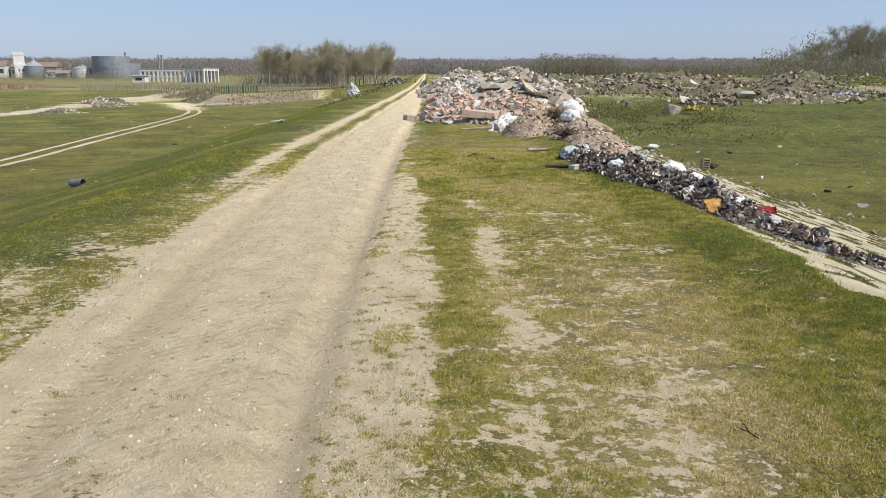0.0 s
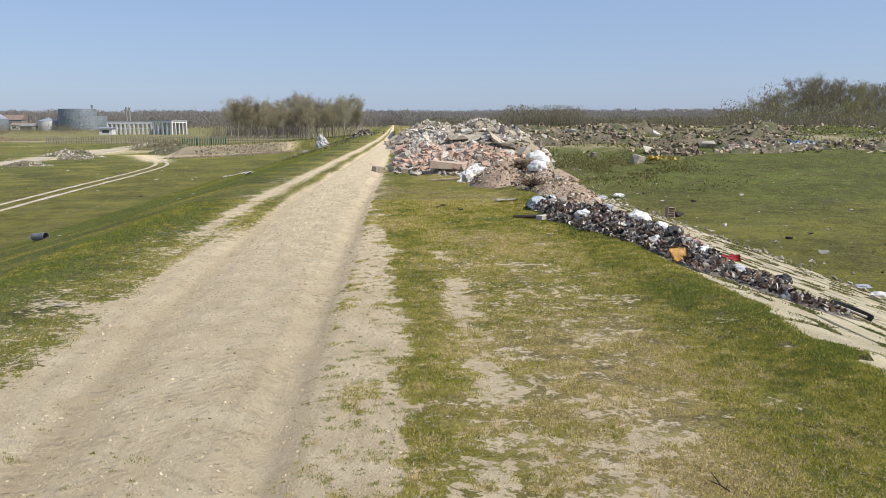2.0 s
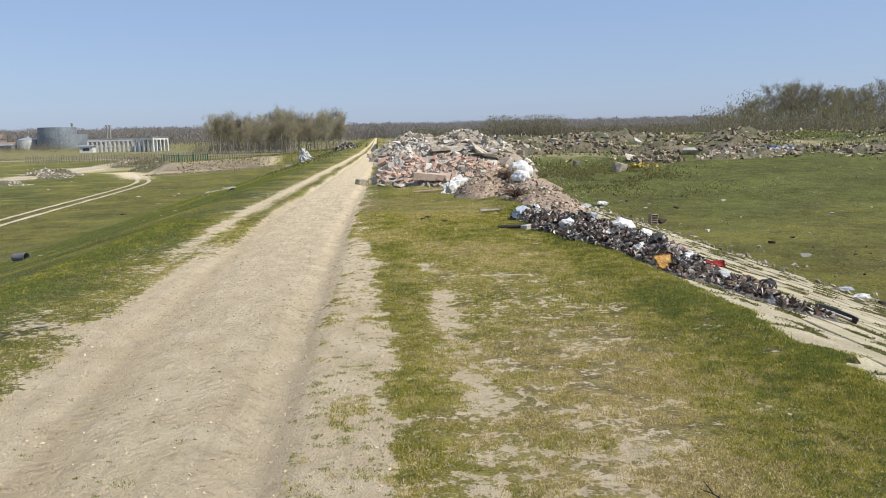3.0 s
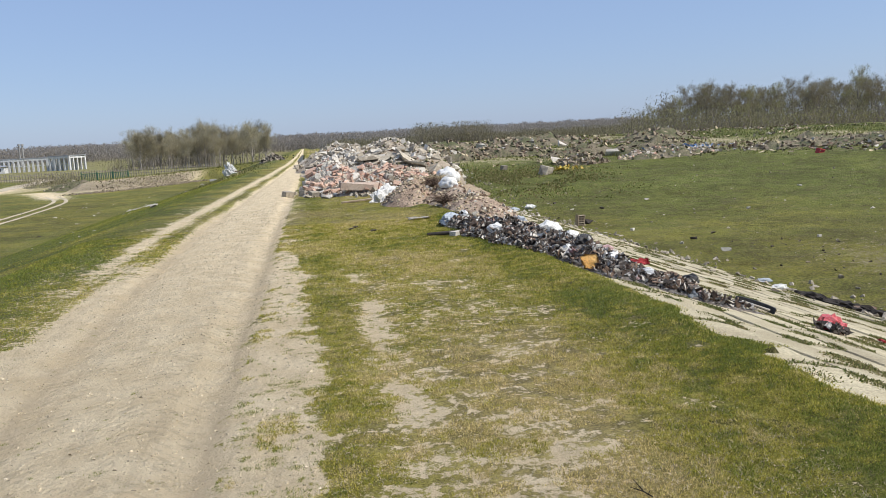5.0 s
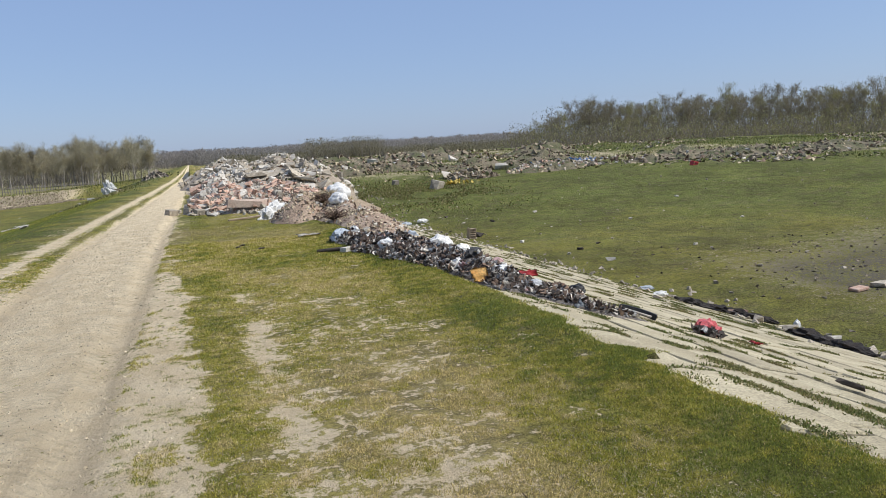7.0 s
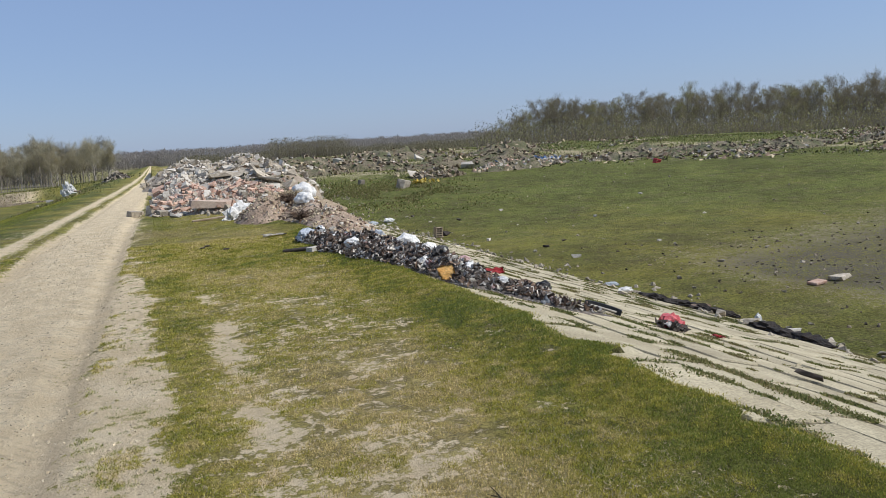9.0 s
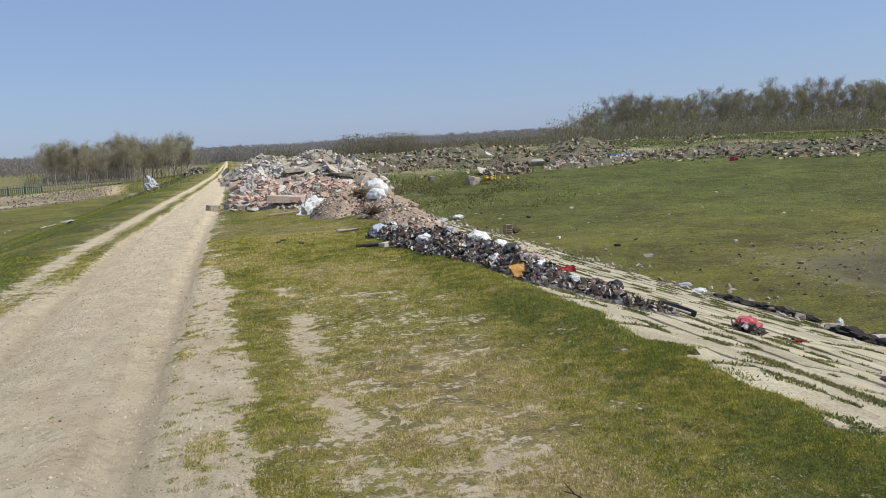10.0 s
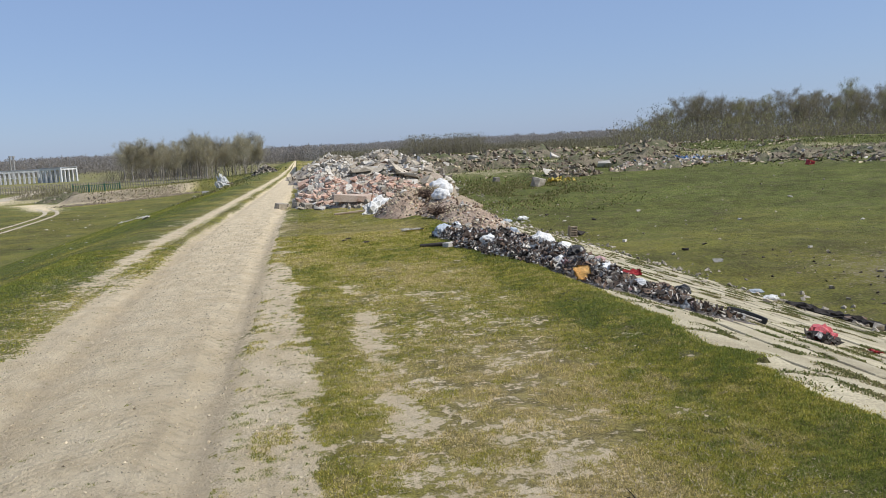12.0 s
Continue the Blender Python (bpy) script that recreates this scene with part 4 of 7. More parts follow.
small_tank(-250.0, 590.0, 7.2, 7.0, 1.9, M_WHITEWALL, "white round storage tank with a low cone roof")
small_tank(-290.0, 600.0, 6.6, 8.6, 4.0, M_TANK, "grey steel silo with a domed top")


def tower(x, y):
    t = empty("silo_tower", pose(x, y, -2.6, 0, 0, 22), label="tall pale concrete silo tower with low annexe", category="tower")
    part("shaft", box_bm(7.0, 6.5, 18.0, (0, 0, 9.0), 0.15), t, mat=M_WHITEWALL)
    part("head", box_bm(7.3, 6.8, 2.6, (0, 0, 17.4), 0.1), t, "pale head house", mat=M_WHITEWALL)
    annexe = part("annexe", box_bm(11.0, 8.0, 10.0, (2.5, -0.6, 5.0), 0.15), t, mat=M_WHITEWALL)
    for k in range(3):
        part("window", box_bm(1.0, 0.2, 1.4, (2.5 + 2.4 * (k - 1), -4.6, 5.5)), annexe, mat=M_DARK)


tower(-300.5, 600.0)


def shed(x, y, lx, ly, h, roof, turn, wall, roofmat, label, windows=4):
    t = empty("shed", pose(x, y, -2.5, 0, 0, turn), label=label, category="building", group="low buildings of the works")
    wall_ = part("wall", box_bm(lx, ly, h, (0, 0, h / 2)), t, mat=wall)
    bm = bmesh.new()
    a, b, e = lx / 2 + 0.4, ly / 2 + 0.5, h + 0.01
    v = [bm.verts.new(p) for p in ((-a, -b, e), (a, -b, e), (a, b, e), (-a, b, e), (-a, 0, e + roof), (a, 0, e + roof))]
    for f in ((0, 1, 5, 4), (2, 3, 4, 5), (0, 4, 3), (1, 2, 5), (0, 3, 2, 1)):
        bm.faces.new([v[k] for k in f])
    part("roof", bm, t, mat=roofmat)
    for k in range(windows):
        part("window", box_bm(lx / windows * 0.5, 0.15, h * 0.36, (lx * ((k + 0.5) / windows - 0.5), -ly / 2 - 0.03, h * 0.55)), wall_, mat=M_DARK)


shed(-312.0, 650.0, 34, 16, 8.0, 4.0, 8, M_DARKWALL, M_ROOF, "long brown-roofed grey building of the works", 7)
shed(-345.0, 640.0, 30, 16, 9.0, 4.0, 8, M_WHITEWALL, M_ROOF, "brown-roofed white building of the works", 6)
shed(-272.0, 600.0, 16, 9, 4.0, 1.6, 5, M_WHITEWALL, M_ROOF, "small white shed with brown roof", 3)
shed(-262.0, 585.0, 9, 7, 3.2, 1.2, -6, M_DARKWALL, M_SILVER, "small grey shed with pale roof", 2)
shed(-318.0, 590.0, 12, 8, 4.4, 1.4, 12, M_WHITEWALL, M_SILVER, "small white building with pale roof", 3)
shed(-246.0, 640.0, 24, 12, 5.0, 1.6, 0, M_DARKWALL, M_SILVER, "grey shed behind the tanks", 4)


def frame_hall(x, y, turn, lx, ly, h, bays):
    """A white concrete skeleton with roof and no walls."""
    t = empty("frame_hall", pose(x, y, -2.45, 0, 0, turn), label="white concrete frame hall, unfinished, open between its columns", category="building")
    for s in (-1, 1):
        for k in range(bays + 1):
            part("column", box_bm(0.7, 0.7, h, (lx * (k / bays - 0.5), s * ly / 2, h / 2), 0.03), t, mat=M_WHITEWALL)
        part("beam", box_bm(lx + 0.6, 0.75, 0.8, (0, s * ly / 2, h + 0.4), 0.03), t, mat=M_WHITEWALL)
        part("tie_beam", box_bm(lx, 0.25, 0.25, (0, s * ly / 2 + 0.02, h * 0.55)), t, mat=M_WHITEWALL)
    for s in (-1, 1):
        bm = box_bm(0.5, ly, 0.55, (s * lx / 2, 0, h + 0.28), 0.03)
        part("gable_beam", bm, t, mat=M_WHITEWALL)
        for k in (-1, 0, 1):
            part("column", box_bm(0.5, 0.5, h, (s * lx / 2, k * ly / 4, h / 2), 0.03), t, mat=M_WHITEWALL)
    part("roof_slab", box_bm(lx + 0.9, ly + 0.9, 0.3, (0, 0, h + 0.98), 0.03), t, mat=M_SILVER)


frame_hall(-105.5, 331.0, -4, 19.5, 9.0, 4.3, 11)
frame_hall(-90.0, 324.0, -22, 8.5, 9.0, 4.6, 4)
shed(-114.0, 322.0, 5, 4, 2.6, 0.5, 0, M_WHITEWALL, M_SILVER, "small white block beside the frame hall", 1)

mast_places = [(-226, 610, 16), (-211, 640, 16), (-270, 660, 14), (-176, 540, 14), (-300, 560, 12)]
mast = empty("chimney", label="thin dark mast standing behind the works", category="mast", group="masts of the works")
part("shaft", tube_bm(0.7, 0.45, 17.0, sides=10), mast, mat=M_DARKWALL)
part("cap", tube_bm(0.85, 0.85, 1.6, (0, 0, 17.0), 10), mast, mat=M_DARKWALL)
mast.matrix_basis = pose(*mast_places[0][:2], -2.5)
for x, y, h in mast_places[1:]:
    made = copy_thing(mast, pose(0, 0, 0))
    made.matrix_basis = pose(x, y, -2.5) @ Matrix.Diagonal((1, 1, h / 17.0, 1))

# paling fence along the far side of the field, and a green gate in it
fence = empty("fence", label="grey weathered paling fence across the field", category="fence")
fx0, fy0, fx1, fy1 = -72.0, 168.0, -18.0, 172.0
post_me = bpy.data.meshes.new("post")
b_ = box_bm(0.14, 0.14, 1.75, (0, 0, 0.85), 0.02)
b_.to_mesh(post_me), b_.free(), post_me.materials.append(M_POST)
for k in range(110):
    f = k / 109
    x, y = fx0 + (fx1 - fx0) * f, fy0 + (fy1 - fy0) * f
    part("post", post_me, fence, m=pose(x, y, float(land(np.array([x]), np.array([y]))[0]) - 0.1, r_.uniform(-4, 4), r_.uniform(-4, 4), 0))
for h in (0.55, 1.25):
    seg = math.hypot(fx1 - fx0, fy1 - fy0)
    part("rail", box_bm(seg, 0.06, 0.1, (0, 0, 0)), fence, mat=M_POST, m=pose((fx0 + fx1) / 2, (fy0 + fy1) / 2 - 0.1, -2.4 + h, 0, 0, math.degrees(math.atan2(fy1 - fy0, fx1 - fx0))))
gate = empty("metal_gate", pose(-34.8, 136.5, -2.4, 0, 0, 4), label="dark green painted metal gate panels", category="gate")
for k in range(3):
    for h in (0.15, 1.55):
        part("gate_rail", box_bm(2.3, 0.06, 0.08, (2.4 * k, 0, h)), gate, mat=M_GREENPAINT)
    for j in range(9):
        part("bar", box_bm(0.09, 0.05, 1.45, (2.4 * k - 1.1 + 0.275 * j, 0, 0.85)), gate, mat=M_GREENPAINT)
for k in range(4):
    part("gate_post", box_bm(0.14, 0.14, 1.9, (2.4 * k - 1.2, 0, 0.9)), gate, mat=M_GREENPAINT)

# reeds, low wall and scrub at the left
q_ = np.random.default_rng(3)
n = 9000
rx_, ry_ = q_.uniform(-150, -92, n), q_.uniform(196, 214, n)
rz_ = land(rx_, ry_)
hh = q_.uniform(1.0, 2.0, n) * (0.5 + 0.7 * fnoise(rx_, ry_, 12, 91)) * (1 - ramp(rx_, -108, -92) * 0.8)
ang = q_.uniform(0, math.pi, n)
w_ = np.stack([np.cos(ang) * 0.12, np.sin(ang) * 0.12, 0 * ang], 1)
foot = np.stack([rx_, ry_, rz_], 1)
tri = np.stack([foot - w_, foot + w_, foot + np.stack([q_.normal(0, 0.3, n), q_.normal(0, 0.3, n), hh], 1)], 1).reshape(-1, 3)
thing("reeds", tri_mesh("reeds", tri, np.arange(3 * n).reshape(-1, 3), M_REED), None, "bed of dry tan reeds behind the field", "reeds", kind="stuff")
bush = [(-250 + 60 * random.Random(k).random(), 470 + 60 * random.Random(k + 77).random(), -2.4, 2.0 + 3.5 * random.Random(k + 31).random(), 6.0) for k in range(60)]
bush += [(-33 - 9 * random.Random(k).random(), 124 + 8 * random.Random(k + 7).random(), -2.2, 0.8 + 1.2 * random.Random(k + 3).random(), 2.6) for k in range(40)]
bush += [(-300 + 290 * random.Random(k + 11).random(), 330 + 120 * random.Random(k + 71).random(), -2.4, 1.2 + 2.6 * random.Random(k + 37).random(), 4.5) for k in range(150)]
thicket("scrub", "bare brown and olive bushes on the flat land", bush, M_BARK_FAR, M_BUD_GREY, 12, 8, 0.28, 30)
sap = [(-62 + 30 * random.Random(k).random(), 270 + 80 * random.Random(k + 5).random(), -2.4, 6 + 5 * random.Random(k + 9).random(), 3.6) for k in range(70)]
thicket("saplings", "stand of thin bare saplings behind the fence", sap, M_BARK_FAR, M_BARK_FAR, 12, 9, 0.22, 16)

# grey gravel bank stones, weeds on the bank, rubbish along the pale road
def scatter_line(line, n, width, seed, jitter=0.0):
    q = np.random.default_rng(seed)
    seg = [math.dist(a, b) for a, b in zip(line, line[1:])]
    out = []
    for _ in range(n):
        d = q.uniform(0, sum(seg))
        for (a, b), s in zip(zip(line, line[1:]), seg):
            if d <= s:
                out.append((a[0] + (b[0] - a[0]) * d / s + q.normal(0, width), a[1] + (b[1] - a[1]) * d / s + q.normal(0, width)))
                break
            d -= s
    return np.array(out)


def on_ground(xy, dz=0.0):
    return np.stack([xy[:, 0], xy[:, 1], land_fine(xy[:, 0], xy[:, 1]) + dz], 1)


def rubbish_pile(x, y, sx, sy, h, seed, label, mixes, n=140, size=0.3, mat=None, group="rubbish piles on the flats", name="rubbish_pile"):
    """A low mound with loose bits on it."""
    q = np.random.default_rng(seed)

    def pile_shape(px, py):
        d = np.maximum(np.hypot((px - x) / (0.5 * sx), (py - y) / (0.5 * sy)) + 0.5 * (fnoise(px, py, 2.0, seed) - 0.5), 0.0)
        return h * np.clip(1.05 - d ** 1.5, 0, 1) * (0.45 + 1.1 * fnoise(px, py, 0.9, seed + 3))
    t = empty(name, label=label, category="rubbish pile", group=group)
    relief("mound", x - 0.6 * sx, x + 0.6 * sx, y - 0.6 * sy, y + 0.6 * sy, max(0.15, sx / 30), pile_shape, mat or M_WEEDY, t, "", 0.2, 0.03)
    for title, material_, share, shapes in mixes:
        k = max(3, int(n * share))
        a, d = q.uniform(0, 2 * math.pi, k), np.sqrt(q.uniform(0, 1.15, k))
        px, py = x + 0.5 * sx * d * np.cos(a), y + 0.5 * sy * d * np.sin(a)
        pz = land(px, py) + pile_shape(px, py)
        debris(title, material_, np.stack([px, py, pz], 1), size * q.uniform(0.4, 1.3, k), shapes, t)
    return t


GREY = [("rubble", M_RUBBLE, 0.7, CRUMBS), ("plaster_rubble", M_PLASTER_I, 0.3, CRUMBS)]
rubbish_pile(-40.5, 101.5, 7.5, 4.0, 0.8, 3, "grey and dark rubbish tipped beside the pale track", GREY + [("char", M_CHAR, 0.25, SCRAPS)], 200, 0.4)
rubbish_pile(-38.0, 96.0, 4.0, 2.5, 0.5, 4, "pale rubble tipped beside the track", GREY, 120, 0.35)
rubbish_pile(-36.5, 80.5, 4.5, 2.0, 0.45, 5, "low pale rubble pile beside the track", GREY, 120, 0.35)
rubbish_pile(-30.0, 111.0, 8.0, 4.0, 1.1, 6, "brown earth heap grown with weeds", [("weed_growth", M_WEED, 1.2, SCRAPS), ("rubble", M_RUBBLE, 0.3, CRUMBS)], 160, 0.4)
stones = scatter_line([(-26.5, 96), (-23, 99.5), (-15.5, 119)], 1500, 1.0, 21)
st = empty("gravel", label="grey gravel and stones spilled down the bank", category="gravel", kind="stuff")
debris("gravel", M_RUBBLE_DULL, on_ground(stones, 0.02), q_.uniform(0.08, 0.32, len(stones)), LUMPS, st)
weeds = scatter_line([(-16, 122), (-9.5, 152), (-6.5, 178), (-6, 130), (-6.5, 90)], 2600, 1.9, 22)
wd = empty("weeds", label="dark green and brown weeds along the bank", category="weeds", kind="stuff")
debris("foliage", M_WEED, on_ground(weeds[:700], 0.1), q_.uniform(0.15, 0.5, 700), SCRAPS, wd)

dark = rubbish_pile(-4.7, 116.0, 3.4, 2.6, 1.0, 9, "dark heap of earth and scrap beside the far road", [("char", M_CHAR, 1.0, SCRAPS), ("rubble", M_RUBBLE, 0.4, LUMPS)], 220, 0.5, M_ASH)
lit = np.concatenate([scatter_line([(-44, 70), (-44, 100)], 160, 6.0, 31), scatter_line([(-20, 30), (-18, 75)], 60, 6.0, 32), scatter_line([(-60, 110), (-45, 150)], 80, 9.0, 33)])
lt = empty("litter", label="scattered pale litter and stones on the field", category="litter", kind="stuff")
debris("litter", M_PLASTER_I, on_ground(lit, 0.03), q_.uniform(0.08, 0.38, len(lit)), SCRAPS, lt, 0.3)
# ---- concrete slabs on the dike's slope ----
revet = empty("revetment", label="weathered concrete slab facing with weedy joints on the dike slope", category="revetment", kind="structure")


def slab_mesh(seed, lx, ly):
    """A cast slab with worn, slightly wandering edges; x runs down the slope."""
    q = random.Random(seed)
    bm = bmesh.new()
    pts = []
    n = 4
    for a, b in (((0, 0), (1, 0)), ((1, 0), (1, 1)), ((1, 1), (0, 1)), ((0, 1), (0, 0))):
        for k in range(n):
            f = k / n
            pts.append(((a[0] + (b[0] - a[0]) * f - 0.5) * lx + q.uniform(-0.02, 0.02), (a[1] + (b[1] - a[1]) * f - 0.5) * ly + q.uniform(-0.03, 0.03)))
    low = [bm.verts.new((x, y, -0.12)) for x, y in pts]
    mid = [bm.verts.new((x, y, -0.014)) for x, y in pts]
    top = [bm.verts.new((x * 0.965, y * 0.985, q.uniform(-0.004, 0.004))) for x, y in pts]
    m = len(pts)
    for k in range(m):
        j = (k + 1) % m
        bm.faces.new((low[k], low[j], mid[j], mid[k]))
        bm.faces.new((mid[k], mid[j], top[j], top[k]))
    bm.faces.new(top)
    me = bpy.data.meshes.new("slab")
    bm.to_mesh(me), bm.free(), me.materials.append(M_CONCRETE)
    return me


ROW, LENGTH = 0.50, 1.46
slab_meshes = [slab_mesh(k, ROW * 0.93, LENGTH * 0.965) for k in range(10)]
SLAB_TOP = -0.07
q = random.Random(12)
joints, far_v, far_f = [], [], []
slope_len = math.hypot(TOE_RIGHT - CREST_RIGHT, FIELD_RIGHT)
run = (TOE_RIGHT - CREST_RIGHT) / slope_len
for row in range(15):
    off = q.uniform(0, LENGTH)
    for k in range(28):
        y = 0.6 + off + LENGTH * k
        s = SLAB_TOP + ROW * (row + 0.5)
        if y > 40 or (row > 12 and y < 13 - 2 * (row - 13)):
            continue
        x = CREST_RIGHT + s * run
        z, up, dn = (float(v) for v in land(np.array([x, x - 0.22, x + 0.22]), np.array([y, y, y])))
        tilt_slope = math.degrees(math.atan2(up - dn, 0.44))
        m = pose(x, y, z + q.uniform(-0.010, 0.008), q.uniform(-0.4, 0.4), tilt_slope + q.uniform(-0.5, 0.5), q.uniform(-0.9, 0.9))
        if row == 0:
            m = m @ pose(-0.05, 0, -0.004) @ Matrix.Diagonal((1.22, 1, 1, 1))
        joints.append((x, y))
        me = slab_meshes[(row * 7 + k * 3) % 10]
        if y < 19.5:
            part("slab", me, revet, m=m)
        else:
            base = len(far_v)
            far_v += [tuple(m @ v.co) for v in me.vertices]
            far_f += [tuple(base + i for i in p.vertices) for p in me.polygons]
tagged(part("far_slabs", mesh_of("far_slabs", far_v, far_f, M_CONCRETE), revet), kind="stuff")
# ---- rubble tipped on the crest beside the road ----
TIPS = [(0.85, 27.7, 1.0, 1.5, 0.36), (1.9, 27.3, 1.7, 1.7, 0.52), (3.2, 27.9, 1.6, 1.8, 0.58), (1.15, 30.6, 1.25, 2.2, 0.72), (2.7, 31.2, 1.8, 2.2, 0.72),
        (1.2, 35.2, 1.2, 2.6, 1.02), (4.3, 34.6, 1.9, 2.2, 0.92), (2.3, 37.2, 2.0, 2.6, 1.22), (1.7, 41.2, 1.5, 3.2, 1.38), (4.3, 41.0, 2.5, 3.0, 1.22),
        (3.0, 47.0, 3.2, 4.0, 1.45), (6.6, 46.0, 3.2, 4.0, 1.2), (2.4, 54.0, 3.0, 5.0, 1.60), (6.0, 56.0, 4.2, 6.0, 1.75), (2.8, 64.0, 3.4, 6.0, 1.5), (7.4, 66.0, 4.5, 7.0, 1.7)]


def heap_height(x, y):
    """Lorry loads of bricks and concrete tipped one against another on the crest; height above the ground."""
    x, y = np.asarray(x, float), np.asarray(y, float)
    wx, wy = x + 0.7 * (fnoise(x, y, 1.5, 101) - 0.5), y + 0.9 * (fnoise(x, y, 1.7, 103) - 0.5)
    top = np.full(np.shape(x), -5.0)
    for cx, cy, rx_, ry_, peak in TIPS:
        d = np.hypot((wx - cx) / rx_, (wy - cy) / ry_)
        top = np.maximum(top, (peak + 0.25 * np.maximum(cx - 3.3, 0)) * (1.06 - d ** 1.5) - 0.25 * np.maximum(cx - 3.3, 0))
    rough = 0.26 * (fnoise(x, y, 0.8, 104, 3) - 0.5) * ramp(top, 0.1, 0.5)
    return np.clip(top + rough - np.minimum(land(x, y), 0.0) * ramp(top, -0.8, 0.0), 0, 3) * (top > -0.6)


def cone(x, y, cx, cy, r, h):
    return h * np.clip(1.05 - (np.hypot(x - cx, y - cy) / r) ** 1.4, 0, 1)


def ridge(x, y, line, widths, heights):
    """A long heap whose width and height change from corner to corner of a bent line."""
    best = np.zeros(np.shape(x))
    for k, ((x0, y0), (x1, y1)) in enumerate(zip(line, line[1:])):
        dx, dy = x1 - x0, y1 - y0
        f = np.clip(((x - x0) * dx + (y - y0) * dy) / (dx * dx + dy * dy), 0, 1)
        w, h = widths[k] + (widths[k + 1] - widths[k]) * f, heights[k] + (heights[k + 1] - heights[k]) * f
        best = np.maximum(best, h * np.clip(1.04 - (np.hypot(x - x0 - f * dx, y - y0 - f * dy) / w) ** 1.7, 0, 1))
    return best


def mound_height(x, y):
    """Dug earth thrown on the slope's upper edge, from the heap down to the burnt rubbish."""
    x, y = np.asarray(x, float), np.asarray(y, float)
    wx, wy = x + 0.35 * (fnoise(x, y, 0.7, 105) - 0.5), y + 0.5 * (fnoise(x, y, 0.8, 106) - 0.5)
    h = np.maximum(cone(wx, wy, 2.90, 20.7, 0.95, 0.74), cone(wx, wy, 3.4, 21.5, 0.9, 0.64))
    h = np.maximum(h, cone(wx, wy, 3.95, 21.4, 1.15, 0.74))
    h = np.maximum(h, ridge(wx, wy, [(3.75, 21.0), (4.0, 19.2), (4.2, 17.6), (4.45, 16.2)], (0.9, 0.95, 0.9, 0.55), (0.66, 0.58, 0.44, 0.2)))
    return h * (0.80 + 0.40 * fnoise(x, y, 0.45, 107))


ASH_LINE = [(2.95, 15.4), (3.05, 13.8), (3.40, 12.4), (3.66, 11.0), (3.78, 9.9), (4.0, 9.1), (4.3, 8.6), (4.6, 8.2), (4.95, 8.0)]
ASH_WIDTH = (0.30, 0.46, 0.72, 0.62, 0.52, 0.50, 0.42, 0.30, 0.16)
ASH_RISE = (0.10, 0.16, 0.24, 0.20, 0.26, 0.09, 0.06, 0.05, 0.02)


def ash_height(x, y):
    x, y = np.asarray(x, float), np.asarray(y, float)
    wx, wy = x + 0.4 * (fnoise(x, y, 0.5, 108) - 0.5), y + 0.5 * (fnoise(x, y, 0.6, 109) - 0.5)
    h = np.maximum(ridge(wx, wy, ASH_LINE, ASH_WIDTH, ASH_RISE), ridge(wx, wy, [(3.7, 13.0), (4.3, 14.1), (4.8, 14.8)], (0.5, 0.45, 0.3), (0.2, 0.18, 0.1)))
    h = np.maximum(h, 0.8 * ridge(wx, wy, [(4.2, 9.6), (4.8, 10.2), (5.3, 10.3)], (0.3, 0.3, 0.2), (0.05, 0.05, 0.04)))
    return h * (0.45 + 1.1 * fnoise(x, y, 0.28, 110, 3))


def spots(n, x0, x1, y0, y1, fn, seed, low=0.05, power=1.0):
    """Points spread over a mound, with their height above the ground."""
    q = np.random.default_rng(seed)
    x, y = q.uniform(x0, x1, 12 * n), q.uniform(y0, y1, 12 * n)
    h = fn(x, y)
    ok = np.nonzero((h > low) & (q.uniform(0, 1, 12 * n) < (h / max(h.max(), 1e-6)) ** power + 0.15))[0][:n]
    x, y, h = x[ok], y[ok], h[ok]
    return np.stack([x, y, land_fine(x, y) + h], 1)


heap = empty("rubble_heap", label="long heap of broken bricks, plaster and concrete beside the road", category="rubble heap")
relief("mound", -1.6, 13, 24.0, 76, 0.16, heap_height, M_EARTH, heap, "dusty earth and mortar under the rubble", 0.12)
q = np.random.default_rng(40)


def pieces(name, n, region, fn, seed, meshes, size, parent, low=0.04, tilt=0.8, sink=0.02):
    at = spots(n, *region, fn, seed, low)
    r = np.random.default_rng(seed + 1)
    for k, p in enumerate(at):
        s = r.uniform(*size)
        part(name, meshes[k % len(meshes)], parent, m=Matrix.Translation((p[0], p[1], p[2] + s * 0.08 - sink)) @ Euler((r.normal(0, 0.5 * tilt), r.normal(0, 0.5 * tilt), r.uniform(0, 6.28))).to_matrix().to_4x4() @ Matrix.Scale(s, 4))


BLOCKY = [hull_arrays(160 + k, 1.0, 0.72, 0.6, 26, 0.16) for k in range(4)] + [hull_arrays(170 + k, 1.25, 0.6, 0.5, 18, 0.3) for k in range(4)]
chunk_me = [lump_mesh("chunk", a, M_RUBBLE_P) for a in BLOCKY + LUMPS[:3]]
white_me = [lump_mesh("plaster_lump", a, M_PLASTER) for a in BLOCKY[2:6] + LUMPS[:3]]
brick_me = [lump_mesh("brick", a, M_BRICK) for a in BRICKY]
brickwork_me = [lump_mesh("brickwork", a, M_BRICK) for a in BLOCKY[1:7] + LUMPS[2:4]]
slabfrag_me = [lump_mesh("slab_fragment", a, M_RUBBLE_P) for a in SLABBY]
paleslab_me = [lump_mesh("slab_fragment", a, M_PLASTER) for a in SLABBY]
FRONT, TOP, BACK = (-0.9, 5.0, 25.0, 31.0), (-0.8, 6.6, 30.5, 45), (-0.8, 10, 44, 74)
